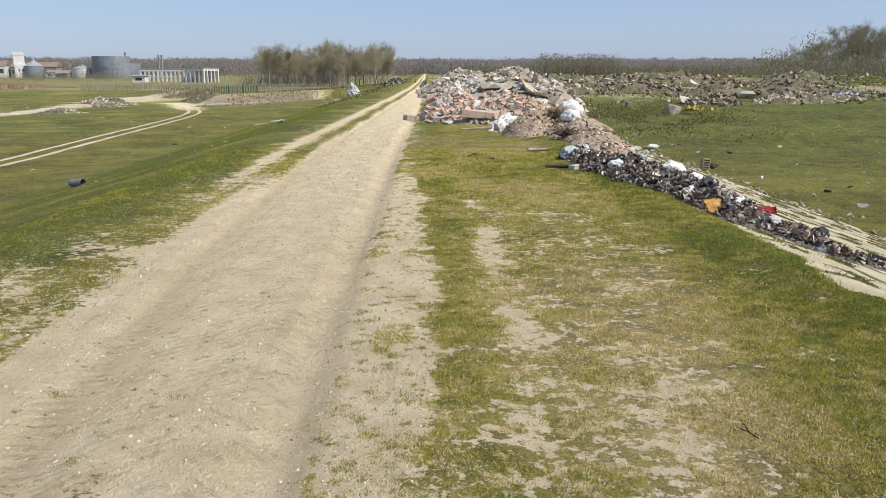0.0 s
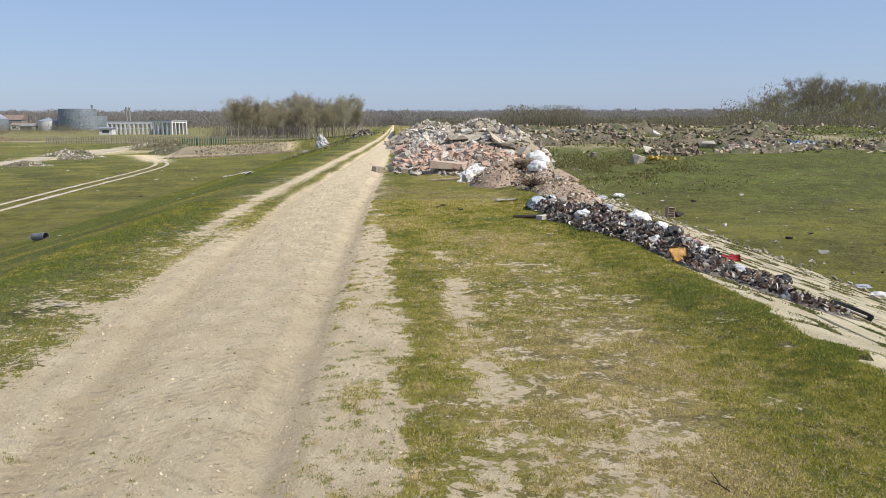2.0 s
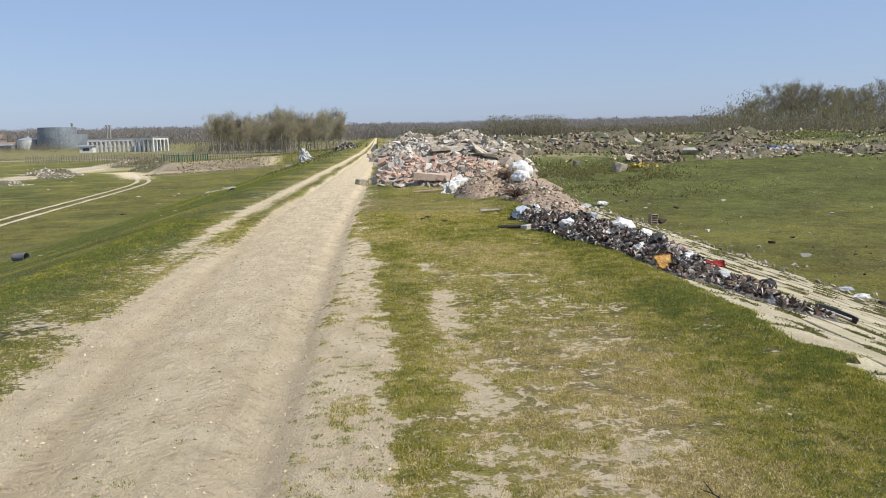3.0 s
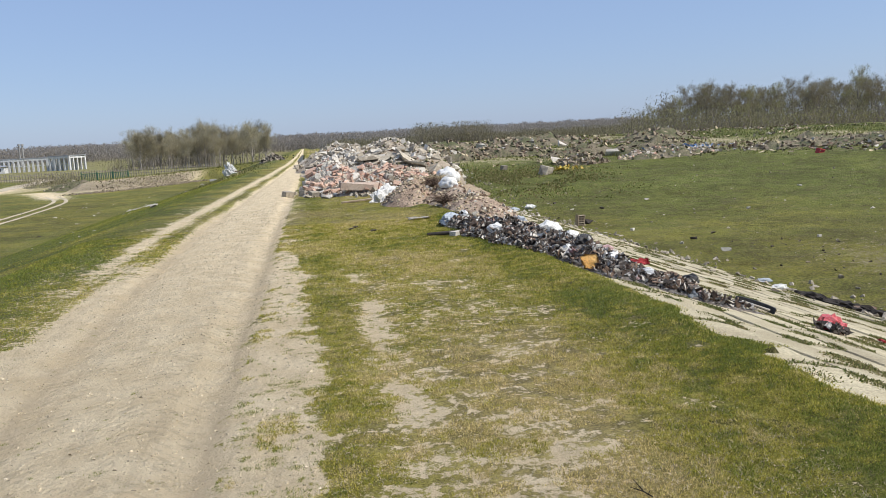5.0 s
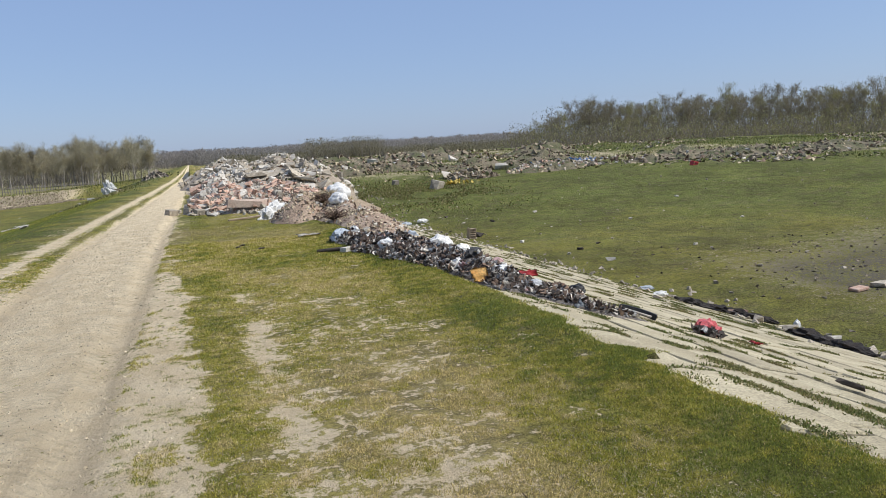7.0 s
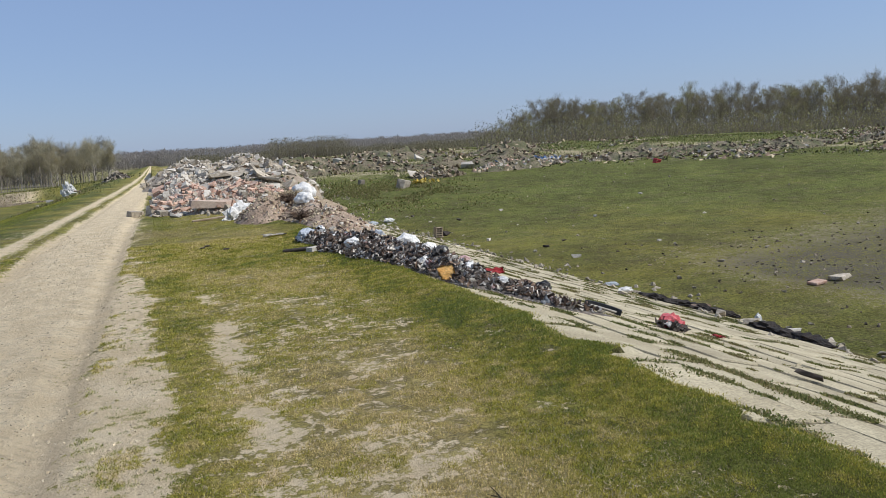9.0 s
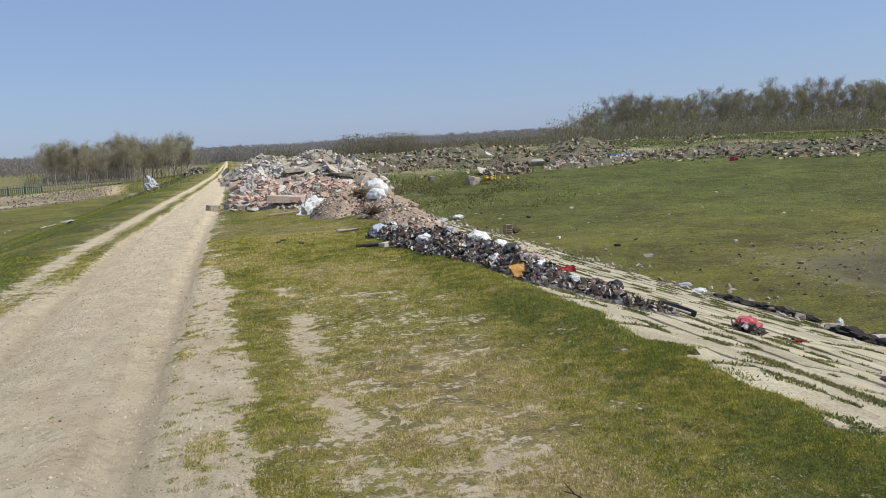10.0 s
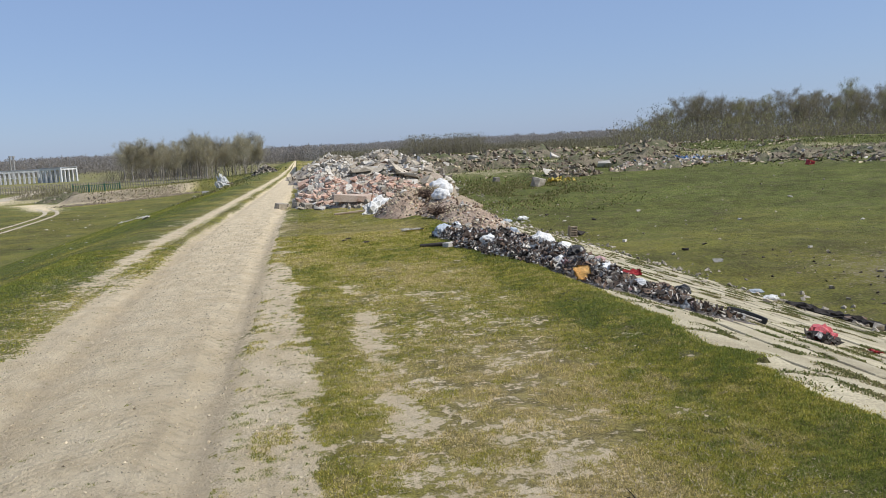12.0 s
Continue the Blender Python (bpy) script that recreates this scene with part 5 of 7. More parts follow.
pieces("brickwork", 110, (0.2, 4.3, 25.3, 30.0), heap_height, 203, brickwork_me, (0.16, 0.40), heap, sink=0.0)
pieces("chunk", 70, FRONT, heap_height, 201, chunk_me, (0.14, 0.42), heap, sink=0.0)
pieces("plaster_lump", 75, (-0.8, 3.0, 25.0, 30.0), heap_height, 202, white_me, (0.12, 0.38), heap, sink=0.0)
pieces("brick", 120, FRONT, heap_height, 204, brick_me, (0.95, 1.2), heap, sink=-0.02)
pieces("plaster_lump", 150, (-0.7, 3.2, 29.5, 39), heap_height, 206, white_me, (0.12, 0.42), heap, sink=0.0)
pieces("chunk", 110, TOP, heap_height, 205, chunk_me, (0.14, 0.42), heap, sink=0.0)
pieces("slab_fragment", 46, (2.6, 6.6, 32, 44), heap_height, 207, slabfrag_me, (0.4, 0.85), heap, tilt=0.6, sink=-0.05)
pieces("slab_fragment", 26, (-0.2, 5.0, 33, 45), heap_height, 209, paleslab_me, (0.4, 0.9), heap, tilt=0.6, sink=-0.05)
pieces("brickwork", 30, TOP, heap_height, 208, brickwork_me, (0.25, 0.6), heap)
for seed, mat_, n_, region, shapes, lo, hi in ((211, M_RUBBLE, 2600, FRONT, CRUMBS, 0.03, 0.17), (212, M_PLASTER_I, 2200, FRONT, CRUMBS, 0.03, 0.15), (223, M_BROWNBITS, 600, FRONT, SCRAPS, 0.05, 0.3), (213, M_BRICK_I, 1100, (0.0, 4.5, 25.0, 30.5), CRUMBS, 0.04, 0.2),
                                               (214, M_RUBBLE, 2600, TOP, CRUMBS, 0.05, 0.26), (215, M_PLASTER_I, 3400, (-0.8, 3.4, 29.5, 40), CRUMBS, 0.04, 0.26), (219, M_PLASTER_I, 500, TOP, CRUMBS, 0.08, 0.4), (216, M_RUBBLE, 900, BACK, CRUMBS, 0.15, 0.7), (217, M_PLASTER_I, 500, BACK, CRUMBS, 0.15, 0.7), (218, M_BROWNBITS, 700, TOP, SCRAPS, 0.1, 0.5), (224, M_RUBBLE, 1800, (2.8, 6.4, 26, 37), CRUMBS, 0.05, 0.26), (225, M_PLASTER_I, 900, (2.6, 6.0, 26, 38), CRUMBS, 0.05, 0.24), (226, M_WEED, 500, (3.6, 6.6, 27, 38), SCRAPS, 0.1, 0.4), (227, M_BROWNBITS, 500, (2.6, 6.4, 26, 38), SCRAPS, 0.08, 0.4), (220, M_WEED, 900, (2.6, 9.0, 33, 74), SCRAPS, 0.1, 0.5), (222, M_STRAW, 500, (1.0, 9.0, 36, 74), SCRAPS, 0.1, 0.5)):
    at = spots(n_, *region, heap_height, seed)
    debris("rubble", mat_, at, q.uniform(lo, hi, len(at)), shapes, heap)
# fallen bits at the foot, spilling towards the wheel track
foot = np.stack([np.abs(q.normal(0.5, 1.3, 90)), np.zeros(90), np.zeros(90)], 1)
foot[:, 1] = np.interp(foot[:, 0], (-0.2, 0.7, 1.9), (27.2, 26.0, 25.6)) + q.normal(0, 0.55, 90)
foot[:, 2] = land_fine(foot[:, 0], foot[:, 1]) + 0.03
debris("rubble", M_RUBBLE, foot[:55], q.uniform(0.05, 0.24, 55), BLOCKY, heap)
debris("rubble", M_PLASTER_I, foot[55:], q.uniform(0.06, 0.28, 35), BLOCKY, heap)
beam = part("beam", lump_mesh("beam", hull_arrays(301, 1.35, 0.26, 0.24, 22, 0.25), M_PINKSTONE), heap, "broken pinkish concrete beam", m=pose(1.75, 25.6, 0.3, 6, 4, 8))
for k, (x, y, s, rz) in enumerate(((-0.60, 27.6, 0.36, 40), (-0.36, 27.9, 0.2, 70), (-0.05, 27.0, 0.3, 130), (0.28, 26.2, 0.32, 30))):
    part("chunk", chunk_me[k], heap, m=on_land(x, y, 0.1, 10, 5, rz) @ Matrix.Scale(s, 4))

earth = empty("earth_mound", label="mound of pinkish dug earth, straw and roots at the crest edge", category="earth mound")
relief("mound", 1.6, 6.2, 14.8, 23.4, 0.055, mound_height, M_EARTH_PINK, earth, "", 0.10)
region = (1.8, 5.8, 15.2, 23.2)
for seed, mat_, n_, shapes, lo, hi in ((231, M_CLOD, 1500, CRUMBS, 0.02, 0.11), (232, M_STRAW, 1300, SCRAPS, 0.03, 0.13), (233, M_PLASTER_I, 160, CRUMBS, 0.04, 0.16), (234, M_BROWNBITS, 800, SCRAPS, 0.04, 0.2), (235, M_BRICK_I, 120, CRUMBS, 0.04, 0.13)):
    at = spots(n_, *region, mound_height, seed, 0.03, 0.3)
    debris("rubble", mat_, at, q.uniform(lo, hi, len(at)), shapes, earth)


def on_mound(x, y, fn, dz=0.0, rx=0, ry=0, rz=0):
    return pose(x, y, ground_z(x, y) + float(fn(np.array([x]), np.array([y]))[0]) + dz, rx, ry, rz)


def tangle(name, x, y, sx, sz, n, mat, seed, label, category, fn):
    """A root ball or brush: many crooked twigs growing out of one place."""
    r = random.Random(seed)
    vs, fs = [], []
    base = on_mound(x, y, fn).translation
    for k in range(n):
        a, e = r.uniform(0, 6.28), r.uniform(0.1, 1.2)
        d = Vector((math.cos(a) * math.cos(e) * sx, math.sin(a) * math.cos(e) * sx, math.sin(e) * sz)) * r.uniform(0.5, 1.1)
        mid = d * 0.5 + Vector((r.uniform(-0.06, 0.06), r.uniform(-0.06, 0.06), r.uniform(0, 0.08)))
        tube_path(vs, fs, [base + Vector((0, 0, -0.03)), base + mid, base + d], [0.009, 0.007, 0.003], 3)
    return thing(name, tri_mesh(name, vs, fs, mat), None, label, category)


tangle("root_ball", 3.28, 18.6, 0.42, 0.26, 220, M_BROWNBITS, 3, "dark brown tangle of torn roots on the earth", "roots", mound_height)
tangle("root_ball", 3.30, 20.5, 0.34, 0.26, 260, M_BROWNBITS, 4, "brown brushwood sticking out of the earth mound", "roots", mound_height)
tangle("root_ball", 3.6, 21.0, 0.4, 0.3, 200, M_STRAW, 5, "dry straw-coloured brushwood on the earth mound", "roots", mound_height)
SACK = "full white woven plastic sack lying on the earth mound"
thing("sack", blob_bm(2, 0.66, 0.48, 0.38, 0.22, 4, 0.3, 5), on_mound(3.90, 21.4, mound_height, -0.06, 0, 0, -20), SACK, "sack", "white sacks", mat=M_WHITEBAG)
thing("sack", blob_bm(3, 0.46, 0.34, 0.27, 0.25, 4, 0.4, 5), on_mound(3.68, 20.0, mound_height, -0.04, 0, 0, -30), SACK, "sack", "white sacks", mat=M_WHITEBAG)
thing("sack", blob_bm(4, 0.38, 0.34, 0.42, 0.22, 4, 0.4, 3), on_mound(3.42, 22.6, mound_height, 0.25, 0, 0, 10), SACK, "sack", "white sacks", mat=M_WHITEBAG)
thing("plastic_sheet", blob_bm(33, 1.05, 0.42, 0.40, 0.55, 4, 0.25, 5, 0.02), on_mound(2.24, 22.2, mound_height, -0.04, 0, -16, 32), "crumpled white plastic sheet at the foot of the heap", "plastic sheet", mat=M_WHITEBAG)
thing("plank", box_bm(1.5, 0.12, 0.05, (0, 0, 0), 0.008), on_land(1.75, 22.6, 0.06, 3, -3, 8), "pale broken plank lying at the foot of the heap", "plank", mat=M_WOOD)
thing("board", box_bm(0.75, 0.32, 0.08, (0, 0, 0), 0.02), on_mound(4.25, 19.4, mound_height, 0.05, 12, 20, -50), "tan board lying on the earth mound", "board", mat=M_WOOD)
thing("plank", box_bm(0.9, 0.14, 0.06, (0, 0, 0), 0.01), on_mound(4.6, 18.3, mound_height, 0.05, 4, 16, -60), "tan plank lying on the earth mound", "plank", mat=M_WOOD)
# ---- burnt household rubbish along the crest edge ----
burnt = empty("burnt_rubbish", label="low bank of burnt black rubbish and ash along the crest edge", category="rubbish heap")
relief("ash", 2.2, 5.8, 7.5, 16.2, 0.04, ash_height, M_ASH, burnt, "black ash and char", 0.10, 0.01)
region = (2.2, 5.8, 7.5, 16.2)
for seed, mat_, n_, shapes, lo, hi in ((251, M_CHAR, 1900, SCRAPS, 0.03, 0.16), (252, M_GREYBITS, 2300, SCRAPS, 0.02, 0.11), (253, M_BROWNBITS, 2000, SCRAPS, 0.03, 0.16), (254, M_PLASTER_I, 1500, SCRAPS, 0.03, 0.14), (255, M_CHAR, 300, LUMPS, 0.04, 0.11)):
    at = spots(n_, *region, ash_height, seed, 0.02, 0.2)
    at[:, 2] += q.uniform(0.0, 0.06, len(at))
    debris("litter", mat_, at, q.uniform(lo, hi, len(at)), shapes, burnt, 1.4)


def bag(x, y, sx, sy, sz, seed, mat, label, fn=None, rz=0, dz=-0.03, group="plastic bags in the rubbish"):
    fn = fn or ash_height
    return thing("plastic_bag", blob_bm(seed, sx, sy, sz, 0.3, 3, 0.3, 4, 0.03), on_mound(x, y, fn, dz, 0, 0, rz), label, "bag", group, mat=mat)


BLACK, WHITE = "crumpled black plastic bag in the burnt rubbish", "torn white plastic bag in the burnt rubbish"
for k in range(96):
    rk = random.Random(k + 60)
    j = int((k + 0.5) / 96 * 6.2)
    (x0, y0), (x1, y1) = ASH_LINE[j], ASH_LINE[j + 1]
    f, small = rk.random(), (1.0 if j < 4 else 0.62)
    x, y = x0 + (x1 - x0) * f + rk.uniform(-0.85, 0.85) * ASH_WIDTH[j], y0 + (y1 - y0) * f
    if k % 6 == 1:
        bag(x, y, rk.uniform(0.14, 0.3), rk.uniform(0.12, 0.22), rk.uniform(0.07, 0.15), k, M_WHITEBAG, WHITE, rz=k * 40)
    elif k % 6 == 2:
        bag(x, y, small * rk.uniform(0.16, 0.3), small * rk.uniform(0.14, 0.24), small * rk.uniform(0.08, 0.15), k, M_BLACKBAG, BLACK, rz=k * 40)
    else:
        thing("plastic_sheet", sheet_bm(k, small * rk.uniform(0.14, 0.36), small * rk.uniform(0.10, 0.26), 0.09 * small, 9, 0.006, 0.12), on_mound(x, y, ash_height, 0.045 * small, rk.uniform(-25, 35), rk.uniform(-28, 28), k * 50), "crumpled charred film and cloth in the burnt rubbish", "plastic sheet", "charred films in the rubbish", mat=(M_BLACKBAG, M_BROWNCLOTH, M_CHARCLOTH, M_WHITEBAG, M_BROWNCLOTH, M_BLUEGREY, M_CHARCLOTH, M_PINK)[k % 8])
thing("card_sheet", sheet_bm(6, 0.27, 0.20, 0.03, 6, 0.012), on_mound(3.42, 9.12, ash_height, 0.10, 55, 4, 14), "orange-yellow sheet of card leaning on the burnt rubbish", "card sheet", mat=M_ORANGE)
thing("red_cloth", sheet_bm(8, 0.56, 0.24, 0.10, 14, 0.010), on_mound(4.55, 10.6, ash_height, 0.10, 16, -4, -14), "crumpled bright red plastic sheet in the rubbish", "plastic sheet", mat=M_RED)
bag(4.78, 10.5, 0.2, 0.15, 0.12, 81, M_RED, "crumpled bright red plastic bag in the rubbish")
bag(4.7, 10.55, 0.3, 0.2, 0.1, 82, M_WHITEBAG, WHITE)
bag(4.3, 13.6, 0.55, 0.34, 0.26, 84, M_WHITEBAG, WHITE, rz=20)
bag(4.7, 14.5, 0.3, 0.2, 0.1, 85, M_PINK, "pale pink crumpled cloth in the rubbish", rz=-20)
bag(5.9, 16.4, 0.5, 0.36, 0.2, 86, M_BLACKBAG, "shiny black plastic bag lying on the slope", rz=10, dz=0)
bag(5.5, 15.9, 0.42, 0.3, 0.22, 87, M_WHITEBAG, "torn white plastic bag lying on the slope", dz=0)
bag(5.3, 15.4, 0.28, 0.2, 0.1, 88, M_PINK, "pale pink crumpled cloth on the slope", dz=0)
bag(6.2, 15.6, 0.28, 0.2, 0.1, 93, M_PINK, "pale pink crumpled cloth on the slope", dz=0)
bag(4.5, 16.3, 0.5, 0.4, 0.3, 89, M_BLUEGREY, "blue-grey crumpled plastic film by the earth mound", rz=40)
bag(2.75, 14.9, 0.6, 0.3, 0.2, 90, M_BLUEGREY, "blue-grey crumpled plastic film by the earth mound", rz=60)
bag(5.4, 10.4, 0.25, 0.2, 0.13, 91, M_BLACKBAG, BLACK, rz=5, dz=0)
bag(5.35, 10.9, 0.2, 0.15, 0.1, 92, M_BROWNBITS, "rusty brown crumpled packaging in the rubbish", dz=0)
thing("broken_pipe", tube_bm(0.03, 0.035, 0.5, (0, 0, -0.25), 12), on_land(2.3, 13.4, 0.04, 86, 0, 62), "dark burnt stick lying on the grass", "stick", mat=M_CHAR)
thing("brick", lump_mesh("brick", BRICKY[1], M_PLASTER), on_land(2.55, 13.2, 0.05, 0, 0, 40), "pale broken brick lying on the grass", "brick")
thing("board", sheet_bm(12, 0.5, 0.18, 0.04, 5, 0.02), on_land(2.35, 16.4, 0.05, 6, 0, 10), "grey-white scrap of sheet lying on the grass", "scrap", mat=M_PLASTER)
for x, y in ((1.24, 14.8), (0.95, 15.7), (0.85, 15.5)):
    thing("clod", lump_mesh("clod", LUMPS[3], M_CHAR), on_land(x, y, 0.01, 0, 0, 50 + 90 * x) @ Matrix.Scale(0.13, 4), "small dark clod lying on the grass", "clod", "dark clods on the grass")
# ---- things on the slabs and at the toe ----
thing("plastic_bag", blob_bm(21, 0.34, 0.24, 0.17, 0.5, 3, 0.25, 6, 0.05), on_land(5.72, 7.75, 0.0, 0, 16, 20), "torn red rubbish bag spilling on the slabs", "bag", "plastic bags in the rubbish", mat=M_PINKRED)
spill = np.stack([q.normal(5.58, 0.09, 60), q.normal(7.55, 0.08, 60)], 1)
sp = empty("spilled_rubbish", label="dark and pale rubbish spilling from the red bag", category="rubbish")
debris("litter", M_CHAR, on_ground(spill[:35], 0.06), q.uniform(0.06, 0.2, 35), SCRAPS, sp)
debris("litter", M_GREYBITS, on_ground(spill[35:], 0.08), q.uniform(0.05, 0.14, 25), SCRAPS, sp)
thing("scrap", sheet_bm(31, 0.14, 0.1, 0.04, 4, 0.01), on_land(6.2, 7.5, 0.03, 0, 16, 0), "small red plastic scrap on the slabs", "scrap", mat=M_RED)


def tyre_strip(x, y, rz):
    t = empty("car_bumper", on_land(x, y, 0.04, 0, 16, rz) @ Matrix.Diagonal((0.42, 0.9, 0.6, 1)), label="burnt black car bumper with pale edge lying on the slabs", category="bumper")
    bm = bmesh.new()
    vs = []
    for k in range(13):
        a = math.pi * (k / 12 - 0.5)
        cx, cy = 0.56 * math.sin(a), 0.09 * math.cos(a)
        for dx, dz in ((0.0, -0.05), (0.03, 0.06), (-0.05, 0.08), (-0.07, -0.04)):
            vs.append(bm.verts.new((cx, cy + dx, dz)))
    for k in range(12):
        for s in range(4):
            a, b = k * 4 + s, k * 4 + (s + 1) % 4
            bm.faces.new((vs[a], vs[b], vs[b + 4], vs[a + 4]))
    shell = part("shell", bm, t, mat=M_RUBBER)
    part("edge_strip", box_bm(0.8, 0.03, 0.035, (0.02, -0.04, 0.02), 0.006), shell, "pale inner strip", mat=M_PLASTER)
    return t


tyre_strip(5.25, 8.5, -42)


def timber(p0, p1, r, seed, label):
    """A rotten beam, ridged and ragged."""
    x0, y0 = p0
    x1, y1 = p1
    bm = bmesh.new()
    n, sides = 60, 14
    rings = []
    for k in range(n + 1):
        f = k / n
        x, y = x0 + (x1 - x0) * f, y0 + (y1 - y0) * f
        z = ground_z(x, y) + r * 0.55
        ux, uy = -(y1 - y0), (x1 - x0)
        ul = math.hypot(ux, uy)
        ends = min(1.0, 0.35 + 4 * min(f, 1 - f))
        ring = []
        for s in range(sides):
            a = 2 * math.pi * s / sides
            rr = r * ends * (0.72 + 0.75 * noise.noise(Vector((seed, s * 1.7, f * 7))) + 0.6 * noise.noise(Vector((seed + 9, s * 2.9, f * 16))))
            ring.append(bm.verts.new((x + ux / ul * math.cos(a) * rr * 1.7, y + uy / ul * math.cos(a) * rr * 1.7, z + math.sin(a) * rr * 0.75 + 0.04 * noise.noise(Vector((f * 4, seed, 0))))))
        rings.append(ring)
    for a, b in zip(rings, rings[1:]):
        for s in range(sides):
            bm.faces.new((a[s], a[(s + 1) % sides], b[(s + 1) % sides], b[s]))
    bm.faces.new(rings[0][::-1]), bm.faces.new(rings[-1])
    return thing("timber", bm, None, label, "timber", "rotten timbers at the slope's toe", mat=M_TIMBER)


timber((9.75, 14.35), (10.55, 12.15), 0.10, 4, "long rotten dark timber lying at the foot of the slabs")
timber((9.55, 10.75), (9.35, 8.75), 0.095, 7, "rotten dark timber lying at the foot of the slabs")
for k, (x, y, s, m_) in enumerate(((10.3, 13.0, 0.35, M_BRICK), (10.2, 12.3, 0.3, M_RUBBLE_P), (10.5, 13.5, 0.25, M_PLASTER), (10.0, 11.2, 0.3, M_RUBBLE_P), (10.15, 10.4, 0.3, M_PLASTER), (10.3, 9.8, 0.25, M_RUBBLE_P))):
    thing("stone", lump_mesh("stone", LUMPS[k], m_), on_land(x, y, 0.04, 0, 0, k * 50) @ Matrix.Scale(s, 4), "broken piece of masonry beside the rotten timber", "stone", "stones at the slope's toe")
bag(9.95, 15.2, 0.34, 0.2, 0.1, 96, M_WHITEBAG, "white plastic litter at the foot of the slabs", dz=0.0)
bag(10.6, 16.8, 0.36, 0.22, 0.1, 97, M_BLUEGREY, "pale blue plastic litter at the foot of the slabs", dz=0.0)
bag(11.3, 12.5, 0.14, 0.12, 0.14, 98, M_WHITEBAG, "white plastic litter standing in the grass", dz=0.0)
thing("slab", box_bm(0.42, 0.28, 0.07, (0, 0, 0.03), 0.015), on_land(15.1, 14.7, 0.02, 2, -3, 8), "reddish flat concrete paver lying on bare mud", "paver", mat=M_BRICK)
thing("slab", lump_mesh("slab", SLABBY[2], M_RUBBLE_P), on_land(16.0, 14.9, 0.05, 0, 0, 20) @ Matrix.Scale(0.55, 4), "grey broken slab lying on bare mud", "slab")
thing("charred_log", lump_mesh("charred_log", hull_arrays(310, 0.25, 0.06, 0.06, 26, 0.6), M_CHAR), on_land(5.15, 5.1, 0.05, 0, 16, -38), "charred black log lying on the slabs", "log")


def hollow_block(x, y, rz):
    t = empty("hollow_block", on_land(x, y, 0.0, 0, 4, rz), label="pale hollow clay block standing on end", category="block")
    for sx in (-1, 1):
        part("side", box_bm(0.035, 0.22, 0.46, (sx * 0.16, 0, 0.23), 0.006), t, mat=M_BLOCK)
    for k in range(5):
        part("web", box_bm(0.29, 0.22, 0.025, (0, 0, 0.03 + 0.1 * k)), t, mat=M_BLOCK)
    part("back", box_bm(0.29, 0.03, 0.42, (0, 0.08, 0.23)), t, mat=M_BLOCK)
    return t


hollow_block(11.5, 32.0, 15)
thing("crate", lump_mesh("crate", LUMPS[5], M_CHAR), on_land(12.0, 32.3, 0.12, 0, 0, 20) @ Matrix.Scale(0.42, 4), "small dark lump beside the hollow block", "lump")
bag(11.4, 39.2, 0.55, 0.35, 0.2, 99, M_WHITEBAG, "white litter lying on the slope", dz=0)
bag(9.3, 34.6, 0.5, 0.35, 0.14, 100, M_BLUEGREY, "blue-grey plastic film on the slope", dz=0)

FIELD_BITS = [(13.0, 22.7, 0.5, M_PLASTER), (12.6, 24.9, 0.3, M_PLASTER), (13.4, 25.6, 0.42, M_CHAR), (14.6, 26.4, 0.3, M_CHAR), (17.2, 24.0, 0.28, M_PLASTER), (11.9, 21.4, 0.3, M_CHAR), (14.5, 37.0, 0.45, M_CHAR), (13.0, 40.0, 0.35, M_CHAR),
              (17.5, 38.5, 0.4, M_PLASTER), (20.0, 33.0, 0.35, M_PLASTER), (15.8, 19.0, 0.35, M_RUBBLE_P), (18.5, 20.0, 0.3, M_RUBBLE_P), (12.8, 29.5, 0.4, M_PLASTER), (24.0, 30.0, 0.35, M_PLASTER), (26.0, 38.0, 0.4, M_PLASTER), (13.2, 17.5, 0.35, M_RUBBLE_P)]
for k, (x, y, s, m_) in enumerate(FIELD_BITS):
    thing("field_stone", lump_mesh("field_stone", LUMPS[k % 8], m_), on_land(x, y, 0.03, 0, 0, k * 50) @ Matrix.Scale(0.62 * s, 4), "charred lump lying on the mossy field" if m_ == M_CHAR else "pale lump of rubble lying on the mossy field", "stone", "lumps on the mossy field")
n = 420
xy = np.stack([q.uniform(11, 45, n), q.uniform(8, 52, n)], 1)
lt = empty("litter", label="small pale litter and stones scattered over the mossy field", category="litter", kind="stuff")
debris("litter", M_PLASTER_I, on_ground(xy[:190], 0.02), q.uniform(0.03, 0.13, 190), SCRAPS, lt, 0.4)
debris("litter", M_CHAR, on_ground(xy[190:250], 0.02), q.uniform(0.04, 0.2, 60), SCRAPS, lt, 0.4)
debris("gravel", M_RUBBLE, on_ground(xy[250:], 0.02), q.uniform(0.03, 0.15, n - 250), LUMPS, lt)
xy = np.stack([q.normal(10.6, 0.8, 500), q.uniform(6, 60, 500)], 1)
debris("gravel", M_RUBBLE, on_ground(xy, 0.0), q.uniform(0.03, 0.2, 500), LUMPS, lt)
debris("litter", M_PLASTER_I, on_ground(np.stack([q.normal(9.5, 1.6, 260), q.uniform(26, 60, 260)], 1), 0.02), q.uniform(0.04, 0.3, 260), SCRAPS, lt, 0.5)

xy = np.stack([q.uniform(12, 26, 700), q.uniform(9, 24, 700)], 1)
xy = xy[q.uniform(0, 1, 700) < 0.25 + mud_of(xy[:, 0], xy[:, 1])]
debris("clod", M_CHAR, on_ground(xy[::2], 0.0), q.uniform(0.03, 0.13, len(xy[::2])), LUMPS, lt)
